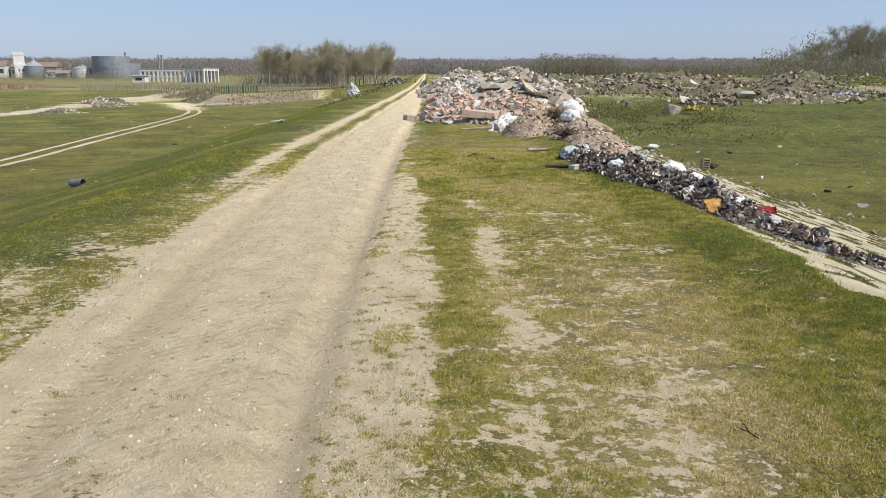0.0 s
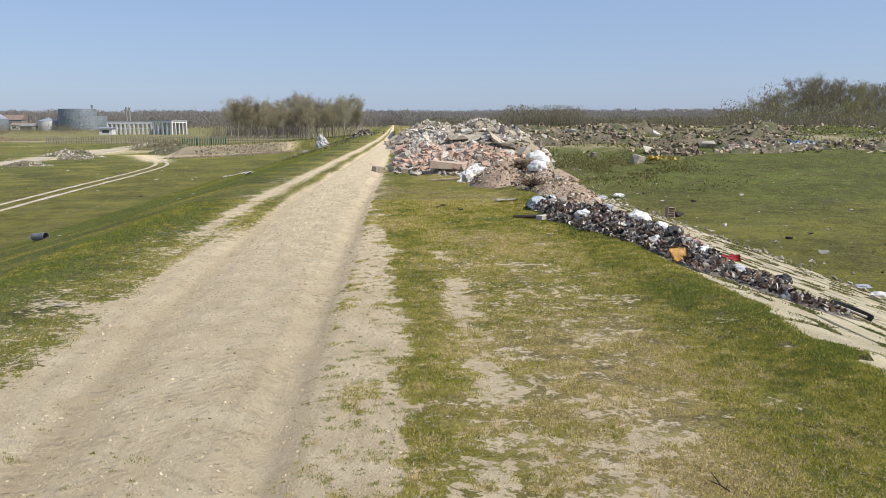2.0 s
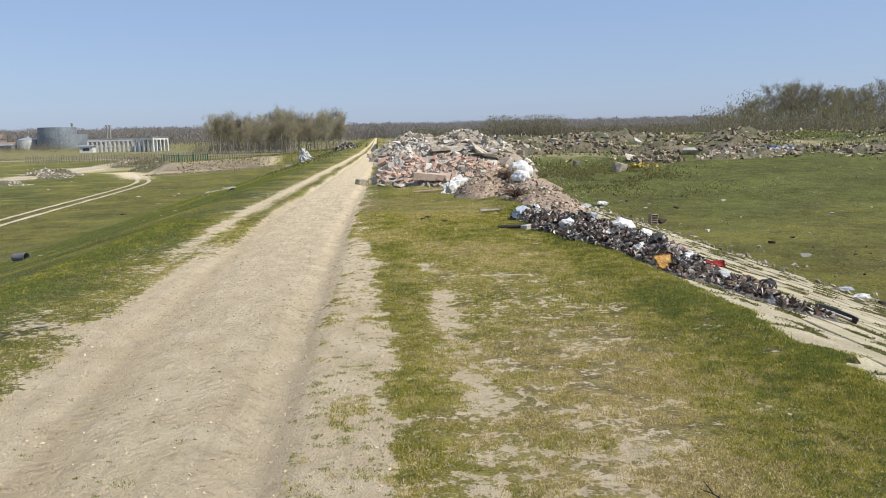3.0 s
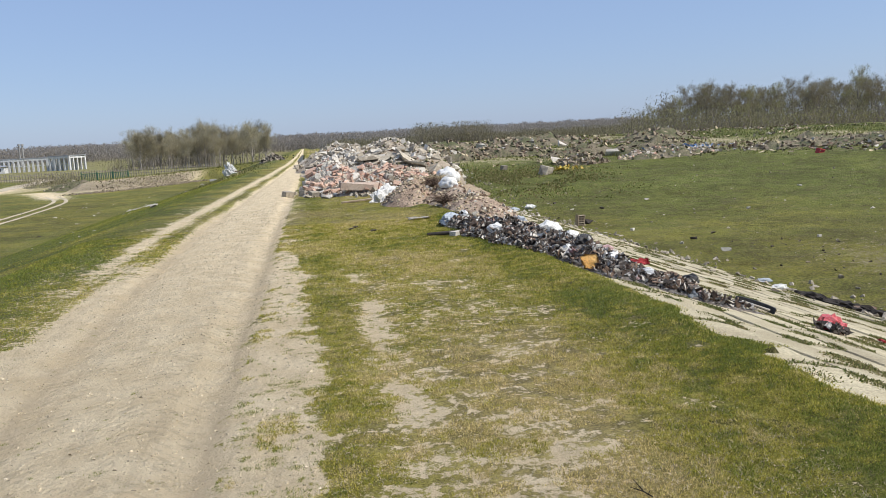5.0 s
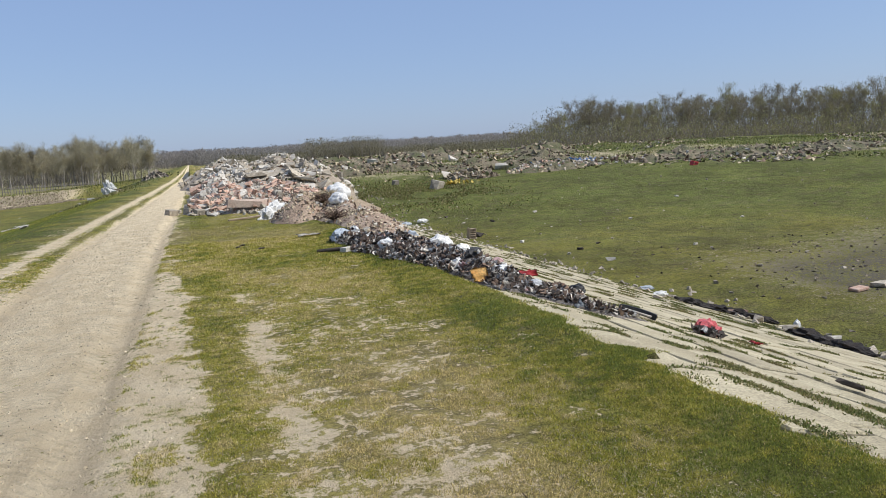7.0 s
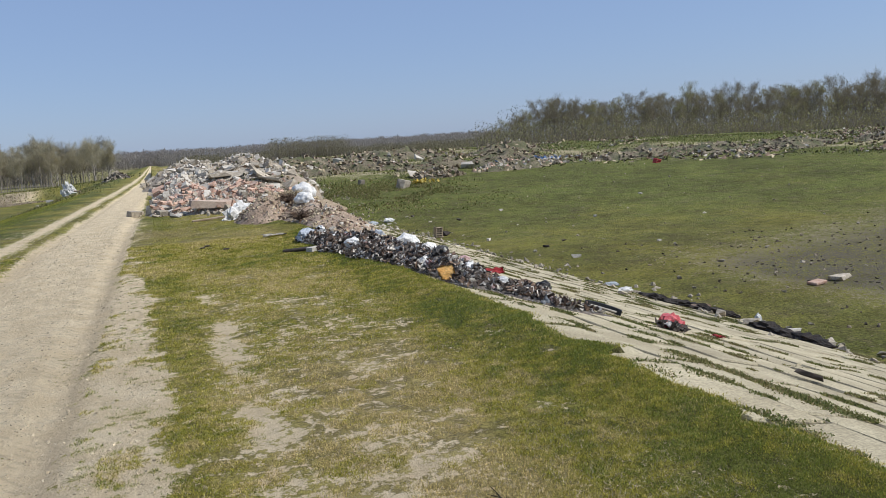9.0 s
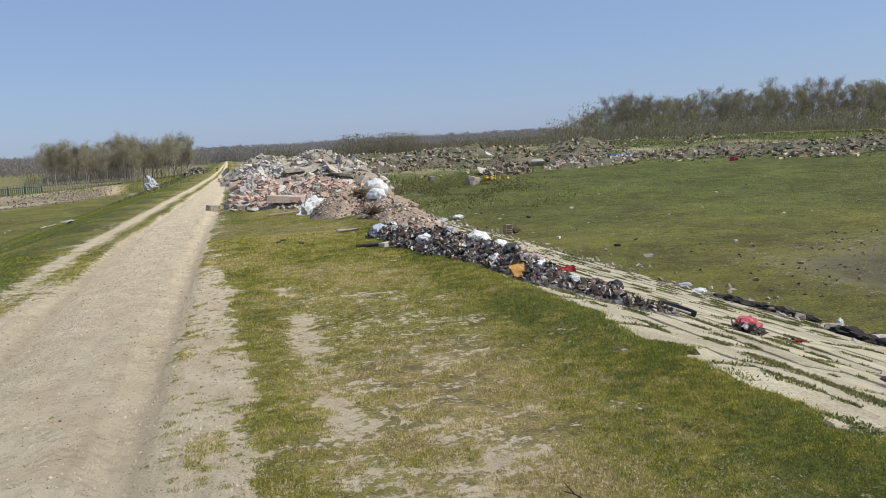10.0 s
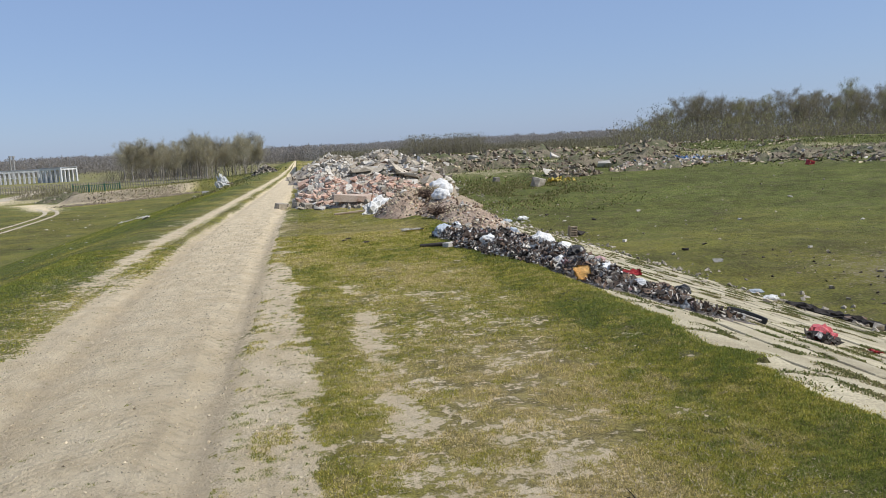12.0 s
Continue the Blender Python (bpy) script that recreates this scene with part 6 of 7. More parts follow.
debris("clod", M_RUBBLE_DULL, on_ground(xy[1::2], 0.0), q.uniform(0.03, 0.14, len(xy[1::2])), LUMPS, lt)

# ---- left side of the dike ----
thing("foam_block", blob_bm(44, 1.1, 0.8, 1.15, 0.7, 4, 0.4, 5, 0.05), on_land(-8.0, 88.0, 0.0, 0, 0, 20), "big ragged lump of dirty white foam on the bank", "foam", mat=M_FOAM)
thing("timber_scrap", box_bm(1.1, 0.22, 0.16, (0, 0, 0), 0.03), on_land(-6.9, 87.0, 0.1, 4, 8, -12), "tan offcut of wood beside the foam", "wood", mat=M_WOOD)
for k, (x, y, s) in enumerate(((-8.7, 78.0, 0.8), (-9.8, 78.5, 0.4), (-7.0, 75.0, 0.5), (-6.6, 36.0, 0.35))):
    thing("field_stone", lump_mesh("field_stone", LUMPS[k], M_PLASTER), on_land(x, y, 0.05, 0, 0, k * 60) @ Matrix.Scale(s, 4), "white lump lying on the dike's grassy side", "stone", "white lumps on the dike's side")
f_ = np.sort(np.concatenate([q.uniform(0, 0.45, 34), q.uniform(0.6, 1, 26)]))
strip = np.stack([-13.2 + 4.9 * f_ + q.normal(0, 0.08, 60), 61.5 - 15.5 * f_ + q.normal(0, 0.25, 60)], 1)
ws = empty("litter", label="streak of white litter lying in the grass", category="litter", kind="stuff")
debris("litter", M_PLASTER_I, on_ground(strip, 0.03), q.uniform(0.1, 0.34, 60), SCRAPS, ws, 0.3)


def pipe_piece(x, y, rz):
    t = empty("pipe_piece", on_land(x, y, 0.09, 0, 0, rz), label="cut grey plastic pipe lying on the grassy slope", category="pipe")
    bm = bmesh.new()
    bmesh.ops.create_cone(bm, cap_ends=False, segments=20, radius1=0.10, radius2=0.13, depth=0.42)
    bmesh.ops.rotate(bm, cent=(0, 0, 0), matrix=Euler((0, radians(88), 0)).to_matrix(), verts=bm.verts)
    bmesh.ops.solidify(bm, geom=bm.faces[:], thickness=0.012)
    tube = part("pipe", bm, t, mat=M_GREYPLASTIC)
    part("flap", sheet_bm(51, 0.26, 0.2, 0.05, 4, 0.012), tube, "pale torn flap", m=pose(-0.25, 0, -0.01, 8, -18, 0), mat=M_BLUEGREY)


pipe_piece(-9.8, 22.0, -18)
thing("stone", lump_mesh("stone", SCRAPS[2], M_PLASTER), on_land(-3.04, 7.2, 0.015, 0, 0, 20) @ Matrix.Scale(0.17, 4), "small flat white stone on the road's shoulder", "stone")
thing("stone", lump_mesh("stone", SCRAPS[3], M_PLASTER), on_land(-2.92, 7.15, 0.01, 0, 0, 60) @ Matrix.Scale(0.07, 4), "small white chip on the road's shoulder", "stone")
for k, (x, y, s, m_) in enumerate(((-14.3, 45.0, 0.5, M_CHAR), (-6.5, 25.6, 0.16, M_PLASTER), (-6.7, 24.6, 0.16, M_PLASTER), (-9.0, 27.5, 0.2, M_CHAR), (-6.9, 23.6, 0.14, M_BLUEGREY), (-8.2, 19.5, 0.12, M_PLASTER), (-16.5, 33.0, 0.3, M_PLASTER))):
    thing("scrap", lump_mesh("scrap", SCRAPS[k % 6], m_), on_land(x, y, 0.03, 0, 0, k * 70) @ Matrix.Scale(s, 4), "small scrap of litter lying on the green slope", "scrap", "scraps on the left slope")
# ---- the overgrown dump beyond the right-hand field ----
def dump_spots(n, seed, r0, r1, a0, a1, cell=8.0, low=0.46):
    q = np.random.default_rng(seed)
    a, d = np.radians(q.uniform(a0, a1, 8 * n)), np.sqrt(q.uniform(r0 ** 2, r1 ** 2, 8 * n))
    x, y = 4 + d * np.sin(a), 4 + d * np.cos(a)
    ok = np.nonzero((fnoise(x, y, cell, 64) > low + 0.16 * (1 - ramp(d, 54, 72))) & ((x > 9 + 0.05 * (y - 40))))[0][:n]
    return np.stack([x[ok], y[ok], land(x[ok], y[ok])], 1)


dump = empty("rubble_field", label="overgrown rubble, concrete lumps and rubbish across the old dump", category="rubble", kind="stuff")
for seed, mat_, n_, shapes, lo, hi in ((401, M_RUBBLE_DULL, 1900, CRUMBS, 0.12, 0.6), (407, M_RUBBLE, 900, LUMPS, 0.1, 0.55), (402, M_PLASTER_I, 600, LUMPS, 0.1, 0.5), (408, M_GREYBITS, 900, SCRAPS, 0.1, 0.5), (403, M_BROWNBITS, 3000, SCRAPS, 0.2, 0.9), (404, M_WEED, 9500, SCRAPS, 0.12, 0.5), (405, M_BRICK_I, 250, CRUMBS, 0.12, 0.4), (406, M_STRAW, 3000, SCRAPS, 0.2, 0.8)):
    at = dump_spots(n_, seed, 54, 112, 3, 62, 8.0, 0.5 if mat_ not in (M_WEED, M_STRAW) else 0.38)
    s = q.uniform(lo, hi, len(at)) ** 1.3
    at[:, 2] += 0.1 * s
    debris("rubble", mat_, at, s, shapes, dump)

MIX = [("rubble", M_RUBBLE_DULL, 0.55, CRUMBS), ("plaster_rubble", M_PLASTER_I, 0.09, CRUMBS), ("litter", M_BROWNBITS, 0.4, SCRAPS)]
PINK = [("rubble", M_RUBBLE, 0.5, CRUMBS), ("plaster_rubble", M_PLASTER_I, 0.35, CRUMBS), ("brick_rubble", M_BRICK_I, 0.4, CRUMBS)]
DARKMIX = [("char", M_CHAR, 0.5, SCRAPS), ("litter", M_BROWNBITS, 0.8, SCRAPS)]
G = "rubble piles on the old dump"
for k, (x, y, sx, sy, h, mixes, label, size) in enumerate((
        (27.5, 56.5, 7.5, 3.5, 1.0, PINK, "pile of pinkish rubble and broken slabs on the dump", 0.6),
        (20.3, 55.8, 4.0, 2.5, 0.9, MIX, "pile of pale broken concrete at the edge of the field", 0.75),
        (23.5, 64.0, 8.0, 4.0, 1.5, DARKMIX, "dark brown brush and scrap heap on the dump", 0.7),
        (18.0, 68.0, 9.0, 4.0, 1.4, MIX, "grey rubble mound with lumps of concrete", 0.8),
        (29.0, 63.0, 8.0, 4.0, 1.5, DARKMIX, "dark brown brush and scrap heap on the dump", 0.7),
        (38.0, 55.5, 9.0, 4.0, 1.3, MIX, "grey rubbish mound at the field's edge", 0.6),
        (43.0, 53.0, 9.0, 4.0, 1.2, MIX, "grey rubbish mound at the field's edge", 0.6),
        (49.0, 50.5, 10.0, 4.0, 1.2, MIX, "grey rubbish mound at the field's edge", 0.6),
        (57.0, 47.0, 10.0, 4.0, 1.2, MIX, "grey rubbish mound at the field's edge", 0.6),
        (64.0, 43.0, 10.0, 5.0, 1.3, MIX, "grey rubbish mound at the field's edge", 0.6),
        (12.5, 66.0, 7.0, 5.0, 1.3, MIX, "grey rubble mound with lumps of concrete", 0.8),
        (34.0, 72.0, 10.0, 5.0, 1.6, MIX, "grey rubble mound with lumps of concrete", 0.8),
        (14.0, 80.0, 12.0, 6.0, 1.6, MIX, "grey rubble mound with lumps of concrete", 0.9),
        (24.0, 82.0, 12.0, 6.0, 1.5, MIX, "grey rubble mound with lumps of concrete", 0.9))):
    rubbish_pile(x, y, sx, sy, 0.6 * h, 300 + k, label, mixes + [("weed_growth", M_WEED, 0.5, SCRAPS), ("straw", M_STRAW, 0.8, SCRAPS)], 130, 0.7 * size, M_WEEDY, G)


def block(x, y, s, rx, ry, rz, m_, label, shape=None):
    v, f = shape if shape is not None else LUMPS[int(abs(x * 7)) % 8]
    thing("concrete_block", lump_mesh("concrete_block", (v, f), m_), pose(x, y, float(land(np.array([x]), np.array([y]))[0]) + 0.2 * s, rx, ry, rz) @ Matrix.Scale(s, 4), label, "concrete block", "concrete blocks on the dump")


CUBE = hull_arrays(330, 0.8, 0.7, 0.85, 24, 0.2)
block(16.1, 51.3, 0.95, 8, 12, 30, M_RUBBLE_P, "big square block of grey concrete at the field's edge", CUBE)
block(18.6, 56.5, 0.95, 60, 10, 40, M_PLASTER, "pale slab of concrete standing on edge", SLABBY[0])
block(21.2, 56.0, 1.1, 30, 10, 80, M_RUBBLE_P, "broken grey concrete slab in the rubble", SLABBY[1])
block(13.2, 69.5, 1.3, 50, 20, 20, M_RUBBLE_P, "grey slab of concrete standing on edge", SLABBY[3])
block(14.2, 68.5, 1.4, -50, 20, -30, M_RUBBLE_P, "broken grey concrete slab in the rubble", SLABBY[4])
block(14.2, 55.3, 0.55, 4, 4, 10, M_RUBBLE_P, "flat grey block of concrete in the grass", CUBE)
block(24.6, 60.5, 1.1, 25, -10, 10, M_PLASTER, "pale triangular lump of plaster on the dump", LUMPS[4])
block(29.5, 57.0, 1.2, 10, 20, 40, M_RUBBLE_P, "broken grey concrete slab in the rubble", SLABBY[5])
block(17.5, 76.0, 1.6, 20, 20, 40, M_PLASTER, "pale lump of concrete on the dump", LUMPS[1])
block(26.0, 77.0, 1.5, 20, -20, 80, M_PLASTER, "pale lump of concrete on the dump", LUMPS[2])
at = np.stack([q.normal(17.6, 0.7, 60), q.normal(52.6, 0.4, 60)], 1)
yl = empty("foam_scraps", label="yellow insulation foam scraps in the grass", category="foam")
ym = debris("litter", M_YELLOW, np.stack([at[:, 0], at[:, 1], land(at[:, 0], at[:, 1]) + 0.12], 1), q.uniform(0.15, 0.5, 60), SCRAPS, yl)
at = np.concatenate([np.stack([q.normal(31.0, 1.3, 90), q.normal(60.5, 0.8, 90)], 1)])
bl = empty("plastic_litter", label="blue and white plastic litter on the dump", category="litter")
debris("litter", M_BLUE, np.stack([at[:45, 0], at[:45, 1], land(at[:45, 0], at[:45, 1]) + 0.35], 1), q.uniform(0.2, 0.7, 45), SCRAPS, bl)
debris("litter", M_PLASTER_I, np.stack([at[45:, 0] + 0.6, at[45:, 1], land(at[45:, 0], at[45:, 1]) + 0.3], 1), q.uniform(0.2, 0.6, 45), SCRAPS, bl)
crate = empty("crate", pose(35.2, 49.3, float(land(np.array([35.2]), np.array([49.3]))[0]) - 0.1, 14, 9, 20) @ Matrix.Scale(0.75, 4), label="red plastic crate lying at the field's edge", category="crate")
for sx in (-1, 1):
    part("side", box_bm(0.03, 0.42, 0.5, (sx * 0.36, 0, 0.25), 0.005), crate, mat=M_RED)
    part("side", box_bm(0.72, 0.03, 0.2, (0, sx * 0.2, 0.11), 0.005), crate, mat=M_RED)
    part("rim", box_bm(0.75, 0.04, 0.08, (0, sx * 0.2, 0.46), 0.005), crate, mat=M_RED)
part("floor", box_bm(0.72, 0.42, 0.03, (0, 0, 0.02)), crate, mat=M_RED)
# ---- grass: single blades close by, tufts in the joints, weeds ----
def blades(name, label, x, y, z, height, width, tone, seed, lean=0.6, mat=None):
    q = np.random.default_rng(seed)
    n = len(x)
    a, b = q.uniform(0, 2 * math.pi, n), q.uniform(0, 2 * math.pi, n)
    half = np.stack([np.cos(a), np.sin(a), 0 * a], 1) * (width / 2)[:, None]
    curl = np.clip(np.abs(q.normal(0.75 * lean, 0.45, n)), 0.05, 1.42)
    tip = np.stack([np.cos(b) * np.sin(curl), np.sin(b) * np.sin(curl), np.cos(curl) + 0.05], 1) * height[:, None]
    foot = np.stack([x, y, z - 0.004], 1)
    v = np.stack([foot - half, foot + half, foot + tip], 1).reshape(-1, 3)
    ob = new(name, tri_mesh(name, v, np.arange(3 * n).reshape(-1, 3), mat or M_GRASS, False, np.repeat(tone, 3)))
    return tagged(ob, label, "grass", kind="stuff")


def lawn(n, x0, x1, y0, y1, seed, near_power=1.0):
    """Blade feet inside what the camera's path can show, denser close by and where the turf is closed."""
    q = np.random.default_rng(seed)
    u = q.uniform(0, 1, n)
    y = y0 * (y1 / y0) ** u
    x = q.uniform(x0, x1, n)
    ok = (x > -0.62 * y - 0.5) & (x < 1.25 * y + 0.5)
    x, y = x[ok], y[ok]
    c = cover_of(x, y) + 1.3 * (fnoise(x, y, 0.14, 301, 3) - 0.5) + 0.6 * (fnoise(x, y, 0.5, 302, 2) - 0.5)
    ok = q.uniform(0, 1, len(x)) < ramp(c, 0.36, 0.66)
    x, y = x[ok], y[ok]
    ok = ~((x > np.minimum(turf_edge_at(y) + 0.02, 3.75)) & (x < 11.2) & (y > 1.5) & (y < 42))
    return x[ok], y[ok]


q5 = np.random.default_rng(5)


def turf(n, x0, x1, y0, y1, seed, label, size=1.0):
    x, y = lawn(n, x0, x1, y0, y1, seed)
    tone = np.clip(tone_of(x, y) + 0.9 * (fnoise(x, y, 0.35, 303, 3) - 0.5) + 1.2 * (fnoise(x, y, 0.09, 304, 2) - 0.5), 0, 1)
    s = size * (0.85 + 0.10 * np.clip(y - 2.5, 0, 20))
    h = (0.011 + 0.014 * q5.uniform(0, 1, len(x)) ** 1.5) * s ** 0.8
    blades("grass", label, x, y, land_fine(x, y) + 0.055 * ramp(x, 2.4, 3.05), h, 0.0068 * s * q5.uniform(0.6, 1.4, len(x)), tone, seed + 5, 1.4)


turf(600000, -0.5, 3.3, 2.1, 5.6, 1, "short patchy yellow-green grass on the dike crest")
turf(380000, -0.5, 3.3, 5.6, 17.0, 6, "short patchy yellow-green grass further along the dike crest")
turf(170000, -4.6, -2.3, 3.2, 17.0, 2, "short patchy grass on the road's shoulder")

# dead straw lying between the blades
x, y = lawn(150000, -3.8, 3.2, 2.2, 15.0, 11)
x, y = x[:45000], y[:45000]
blades("straw", "dead straw lying flat in the short grass", x, y, land_fine(x, y) + 0.006, 0.012 + 0.022 * q5.uniform(0, 1, len(x)), 0.003 + 0.002 * q5.uniform(0, 1, len(x)), 0 * x, 12, 1.6, M_STRAW)

# coarser tufts of the slopes and field edges
def coarse(n, x0, x1, y0, y1, seed, height, width, label, keep=None):
    q = np.random.default_rng(seed)
    y = y0 * (y1 / y0) ** q.uniform(0, 1, n)
    x = q.uniform(x0, x1, n)
    ok = (x > -0.64 * y - 1) & (x < 1.3 * y + 1) & (q.uniform(0, 1, n) < ramp(cover_of(x, y) + 0.8 * (fnoise(x, y, 0.5, 311, 3) - 0.5), 0.4, 0.9))
    if keep is not None:
        ok &= keep(x, y)
    x, y = x[ok], y[ok]
    s = 1 + 0.035 * y
    tone = np.clip(tone_of(x, y) + 0.4 * (fnoise(x, y, 1.0, 313, 2) - 0.5), 0, 1)
    return blades("grass", label, x, y, land_fine(x, y), height * s * q.uniform(0.5, 1.3, len(x)), width * s * q.uniform(0.7, 1.4, len(x)), tone, seed + 1, 1.1)


coarse(150000, -13.5, -3.9, 5, 60, 21, 0.011, 0.012, "dark green grass on the dike's side")
coarse(60000, 0.0, 3.4, 14, 60, 23, 0.012, 0.011, "short green grass on the dike crest", lambda x, y: heap_height(x, y) < 0.02)
coarse(150000, 10.8, 60, 8, 64, 25, 0.011, 0.014, "thin mossy grass on the field below the dike", lambda x, y: q5.uniform(0, 1, len(x)) < 1 - 0.8 * mud_of(x, y))

q6 = np.random.default_rng(61)
at = dump_spots(42000, 62, 50, 115, 3, 62, 5.0, 0.36)
blades("weeds", "rank dry and green weeds over the old dump", at[:, 0], at[:, 1], at[:, 2], q6.uniform(0.08, 0.34, len(at)), q6.uniform(0.04, 0.1, len(at)), np.clip(0.75 * fnoise(at[:, 0], at[:, 1], 4.0, 63) + q6.normal(0.38, 0.2, len(at)), 0, 1), 64, 0.8, M_MAT)

n = 60000
wx_, wy_ = q6.uniform(8.5, 21, n), q6.uniform(40, 57, n)
ok = q6.uniform(0, 1, n) < bump(np.hypot(wx_ - 4, wy_ - 4), 47, 4.5) * (1 - ramp(wx_, 14, 21)) * ramp(fnoise(wx_, wy_, 1.6, 65, 3), 0.36, 0.55)
wx_, wy_ = wx_[ok], wy_[ok]
blades("weeds", "dark green rank weeds on the bank below the dump", wx_, wy_, land(wx_, wy_), q6.uniform(0.04, 0.15, len(wx_)), q6.uniform(0.06, 0.14, len(wx_)), np.clip(q6.normal(0.55, 0.3, len(wx_)), 0, 1), 66, 0.9, M_MAT)

# tufts growing in the slab joints
tx, ty = [], []
qj = np.random.default_rng(77)
for row in range(15):
    s = SLAB_TOP + ROW * row
    xj = CREST_RIGHT + s * run
    yy = 2.0 * (38 / 2.0) ** qj.uniform(0, 1, 30000)
    dens = 0.75 * fnoise(np.full(len(yy), row * 31.0), yy, 0.42, 401, 2) + 0.25 * fnoise(np.full(len(yy), row * 31.0), yy, 4.0, 402, 2)
    keep = qj.uniform(0, 1, len(yy)) < ramp(dens, 0.52, 0.58)
    yy, dens = yy[keep], dens[keep]
    xj = xj + 0.05 * (fnoise(np.full(len(yy), row * 17.0), yy, 0.6, 406, 2) - 0.5)
    tx.append(xj + qj.normal(0, 1, len(yy)) * (0.022 + 0.06 * ramp(dens, 0.54, 0.68)))
    ty.append(yy)
for jx, jy in joints:
    k = int(qj.integers(0, 260)) * int(qj.integers(0, 2)) if jy < 16 else 10
    f = qj.uniform(-0.5, 0.5, k)
    tx.append(jx + f * ROW * run)
    ty.append(np.full(k, jy - LENGTH / 2) + qj.normal(0, 0.035, k))
x, y = np.concatenate(tx), np.concatenate(ty)
ok = x > 3.25
x, y = x[ok], y[ok]
z = land(x, y)
s = 0.8 + 0.06 * y
blades("weeds", "low green and brown weeds growing in the slab joints", x, y, z + 0.004, (0.012 + 0.018 * qj.uniform(0, 1, len(x)) ** 2) * s ** 0.6, 0.015 * s, np.clip(fnoise(x, y, 0.5, 404, 2) + qj.normal(0.1, 0.3, len(x)), 0, 1), 78, 1.3, M_MAT)
bw = scatter_line([(-25.5, 98), (-19.5, 114), (-12.5, 142), (-9.5, 165)], 6000, 1.3, 27)
blades("weeds", "rank dark weeds along the gravel bank", bw[:, 0], bw[:, 1], land(bw[:, 0], bw[:, 1]), qj.uniform(0.08, 0.26, len(bw)) * ramp(bw[:, 1], 90, 112), qj.uniform(0.06, 0.14, len(bw)), np.clip(qj.normal(0.6, 0.3, len(bw)), 0, 1), 83, 0.7, M_MAT)
# rank weeds on the dike's far side
y = qj.uniform(58, 150, 9000)
x = -6.6 + qj.normal(0, 1.3, len(y)) - 0.01 * (y - 58)
dens = fnoise(x, y, 5.0, 411, 3)
ok = qj.uniform(0, 1, len(y)) < ramp(dens, 0.38, 0.55)
x, y = x[ok], y[ok]
blades("weeds", "rank brown and green weeds on the dike's side", x, y, land(x, y), qj.uniform(0.05, 0.22, len(x)), qj.uniform(0.06, 0.13, len(x)), np.clip(qj.normal(0.6, 0.35, len(x)), 0, 1), 82, 0.7, M_MAT)
# ragged turf hanging over the upper slabs
x, y = qj.uniform(2.6, 4.2, 240000), 1.9 * (40 / 1.9) ** qj.uniform(0, 1, 240000)
edge_ = turf_edge_at(y) + 0.03 + qj.normal(0, 0.04, len(y))
keep = (x < edge_) & (qj.uniform(0, 1, len(y)) < ramp(x, 2.6, 3.2))
x, y = x[keep], y[keep]
s = 1 + 0.05 * y
blades("grass", "dense green turf overhanging the upper slab edge", x, y, land_fine(x, y) + 0.055 * ramp(x, 2.4, 3.05), (0.009 + 0.011 * qj.uniform(0, 1, len(x))) * s ** 0.5, 0.006 * s, np.clip(0.58 + 1.0 * (fnoise(x, y, 0.4, 415, 3) - 0.5) + 0.9 * (fnoise(x, y, 0.1, 416, 2) - 0.5) + qj.normal(0, 0.3, len(x)), 0, 1), 79, 1.2)

# single tufts on the track and low dark plants beside it
TUFTS = [(-1.3, 3.8, 0.07), (-1.95, 3.85, 0.05), (-1.75, 3.45, 0.06), (-2.2, 3.35, 0.05), (-1.55, 3.15, 0.06), (-0.1, 3.75, 0.10), (-0.28, 2.95, 0.09), (-0.12, 2.9, 0.08), (-0.52, 6.9, 0.1), (-0.15, 5.6, 0.16), (0.02, 5.0, 0.10), (-0.4, 5.0, 0.1), (-1.15, 4.3, 0.04), (-2.75, 6.2, 0.2), (-2.9, 5.6, 0.2), (-2.7, 6.8, 0.2), (0.75, 4.05, 0.09), (1.05, 4.1, 0.2), (0.5, 4.7, 0.08)]
qt = random.Random(404)
for _ in range(420):
    ty_ = 2.3 * (14 / 2.3) ** qt.random()
    lo_, hi_ = -0.52, float(crest_lines(ty_)[1]) + 0.12
    TUFTS.append((lo_ + (hi_ - lo_) * qt.random() ** 0.75, ty_, 0.012 + 0.05 * qt.random() ** 3))
for _ in range(230):
    ty_ = 2.6 * (14 / 2.6) ** qt.random()
    TUFTS.append((float(crest_lines(ty_)[0]) - 0.1 - 0.9 * qt.random() ** 1.3, ty_, 0.015 + 0.07 * qt.random() ** 3))
for _ in range(70):
    TUFTS.append((qt.uniform(-2.1, -1.2), 2.5 * (6 / 2.5) ** qt.random(), 0.010 + 0.02 * qt.random() ** 2))
xs, ys = [], []
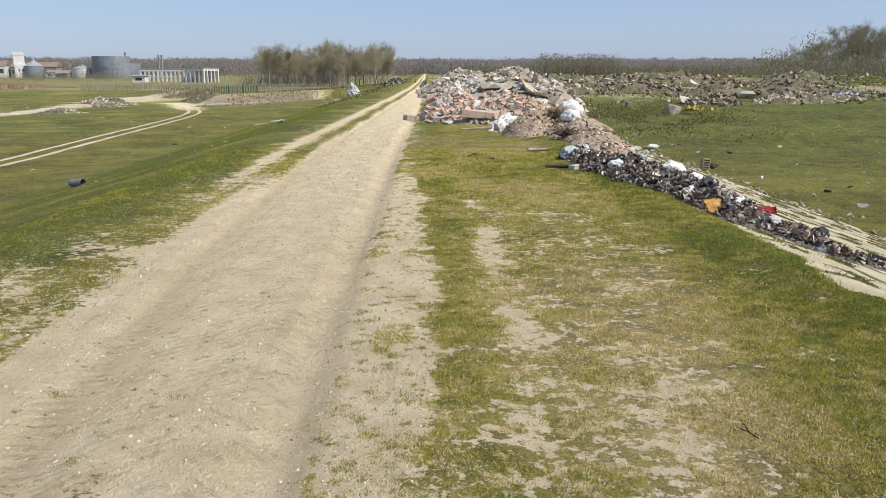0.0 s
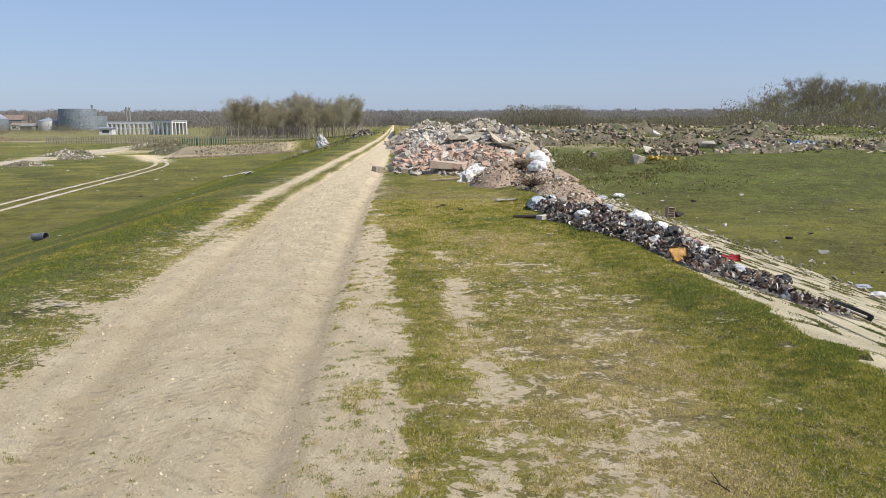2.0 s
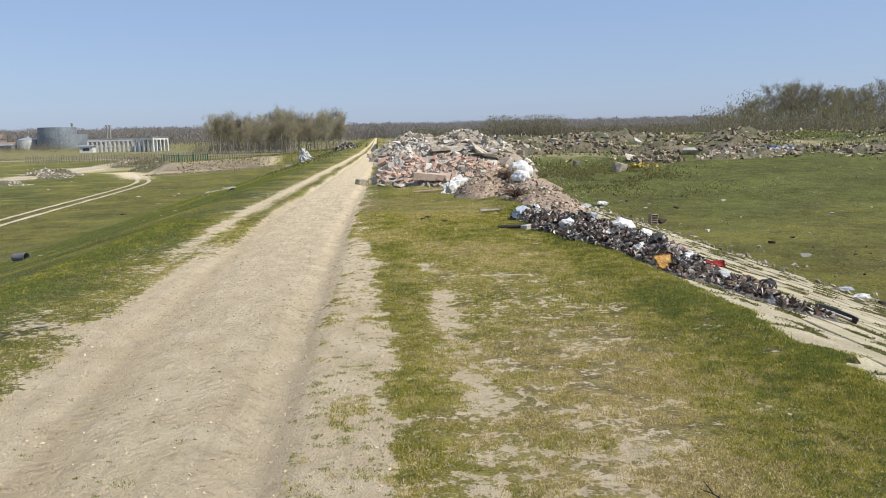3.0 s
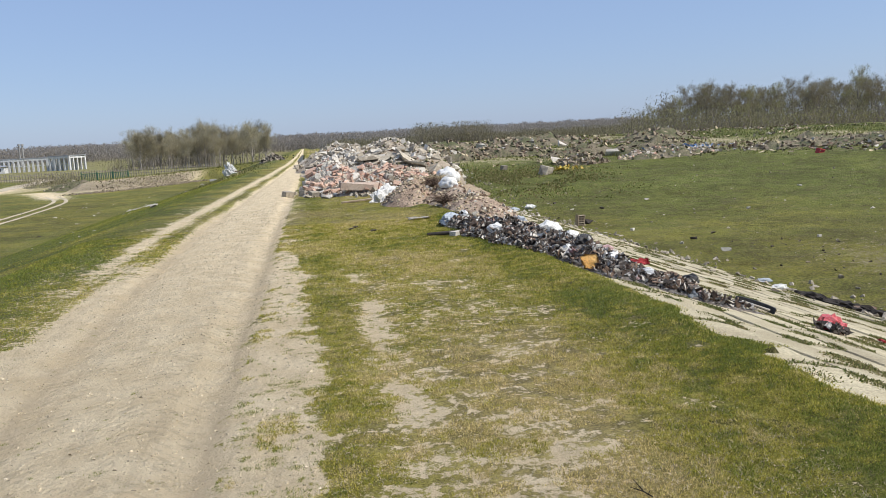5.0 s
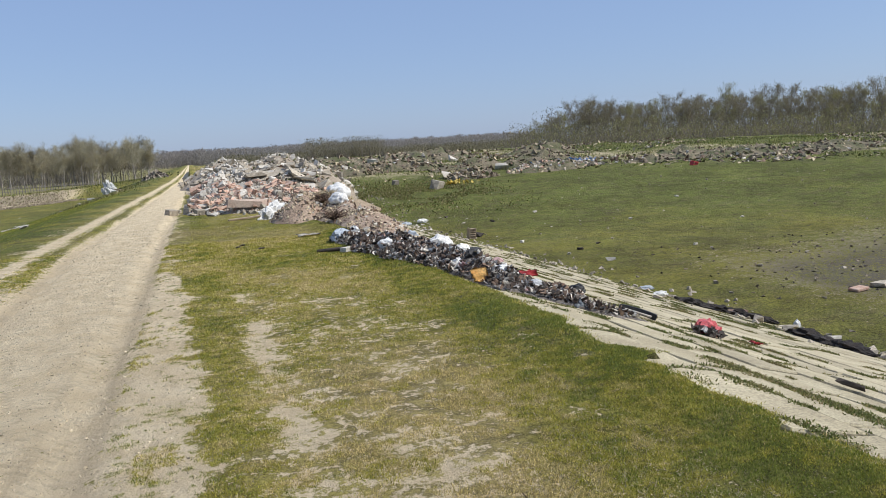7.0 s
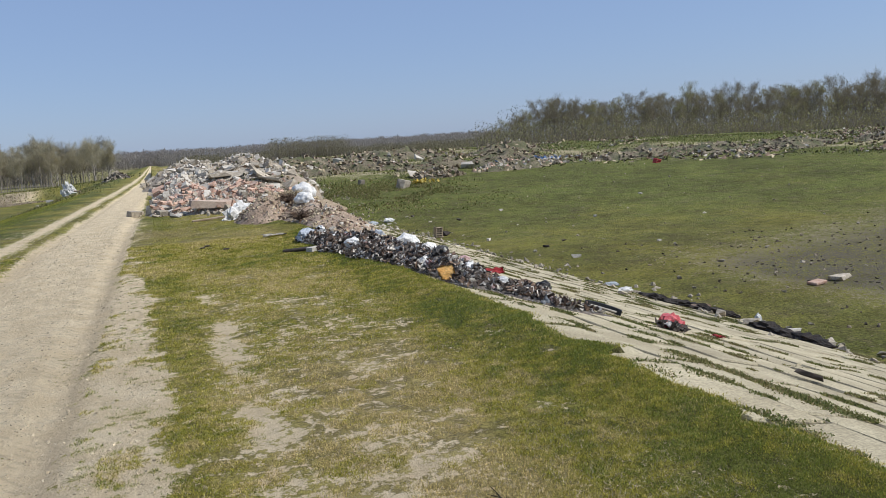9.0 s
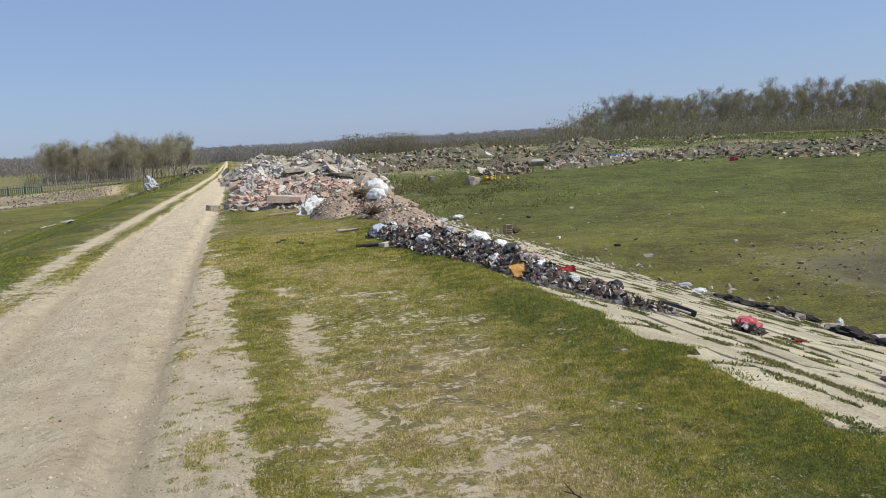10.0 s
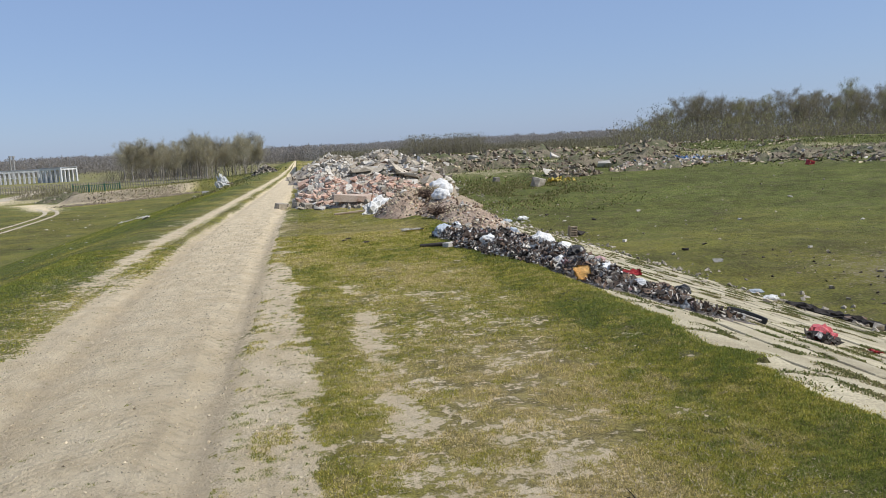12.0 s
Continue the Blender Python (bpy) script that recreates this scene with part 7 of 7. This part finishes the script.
for x0, y0, s0 in TUFTS:
    k = int(12 + 3600 * s0 if s0 > 0.03 else 14 + 1200 * s0)
    xs.append(qj.normal(x0, s0 * 0.55, k)), ys.append(qj.normal(y0, s0 * 0.4, k))
x, y = np.concatenate(xs), np.concatenate(ys)
blades("weeds", "small dark green plants on the track and its edge", x, y, land_fine(x, y), 0.008 + 0.012 * qj.uniform(0, 1, len(x)), 0.005 + 0 * x, np.clip(qj.normal(0.95, 0.3, len(x)), 0, 1), 80, 1.3)


# a forked dry twig and small stones in the foreground
def twig(x, y, rz):
    vs, fs = [], []
    tube_path(vs, fs, [(-0.1, 0, 0.01), (0.0, 0.004, 0.025), (0.06, -0.01, 0.05), (0.11, 0.0, 0.09)], [0.007, 0.006, 0.005, 0.003], 6)
    tube_path(vs, fs, [(0.0, 0.004, 0.025), (0.05, 0.04, 0.04), (0.1, 0.06, 0.045)], [0.005, 0.004, 0.002], 5)
    tube_path(vs, fs, [(-0.05, 0.002, 0.018), (-0.03, -0.05, 0.03)], [0.004, 0.002], 5)
    return thing("twig", tri_mesh("twig", vs, fs, M_TIMBER, True), on_land(x, y, 0.0, 0, 0, rz) @ Matrix.Scale(0.55, 4), "small forked dark twig lying in the grass", "twig")


twig(1.47, 3.26, 115)
qs = np.random.default_rng(90)
n = 90
xy = np.stack([qs.uniform(-3.6, 0.4, n), 2.3 * (16 / 2.3) ** qs.uniform(0, 1, n)], 1)
pb = empty("pebbles", label="small pale pebbles and clods on the dirt track", category="pebbles", kind="stuff")
debris("gravel", M_CLOD, on_ground(xy, 0.0), qs.uniform(0.006, 0.025, n), LUMPS, pb)
CLODS = [hull_arrays(140 + k, 1.0, 0.8, 0.5, 8, 0.7) for k in range(6)]
n = 13000
xy = np.stack([qs.uniform(-3.0, 0.1, n), 2.3 * (22 / 2.3) ** qs.uniform(0, 1, n)], 1)
debris("clod_gravel", M_CLOD, on_ground(xy, -0.001), (0.006 + 0.020 * qs.uniform(0, 1, n) ** 3) * (1 + 0.04 * xy[:, 1]), CLODS, pb)
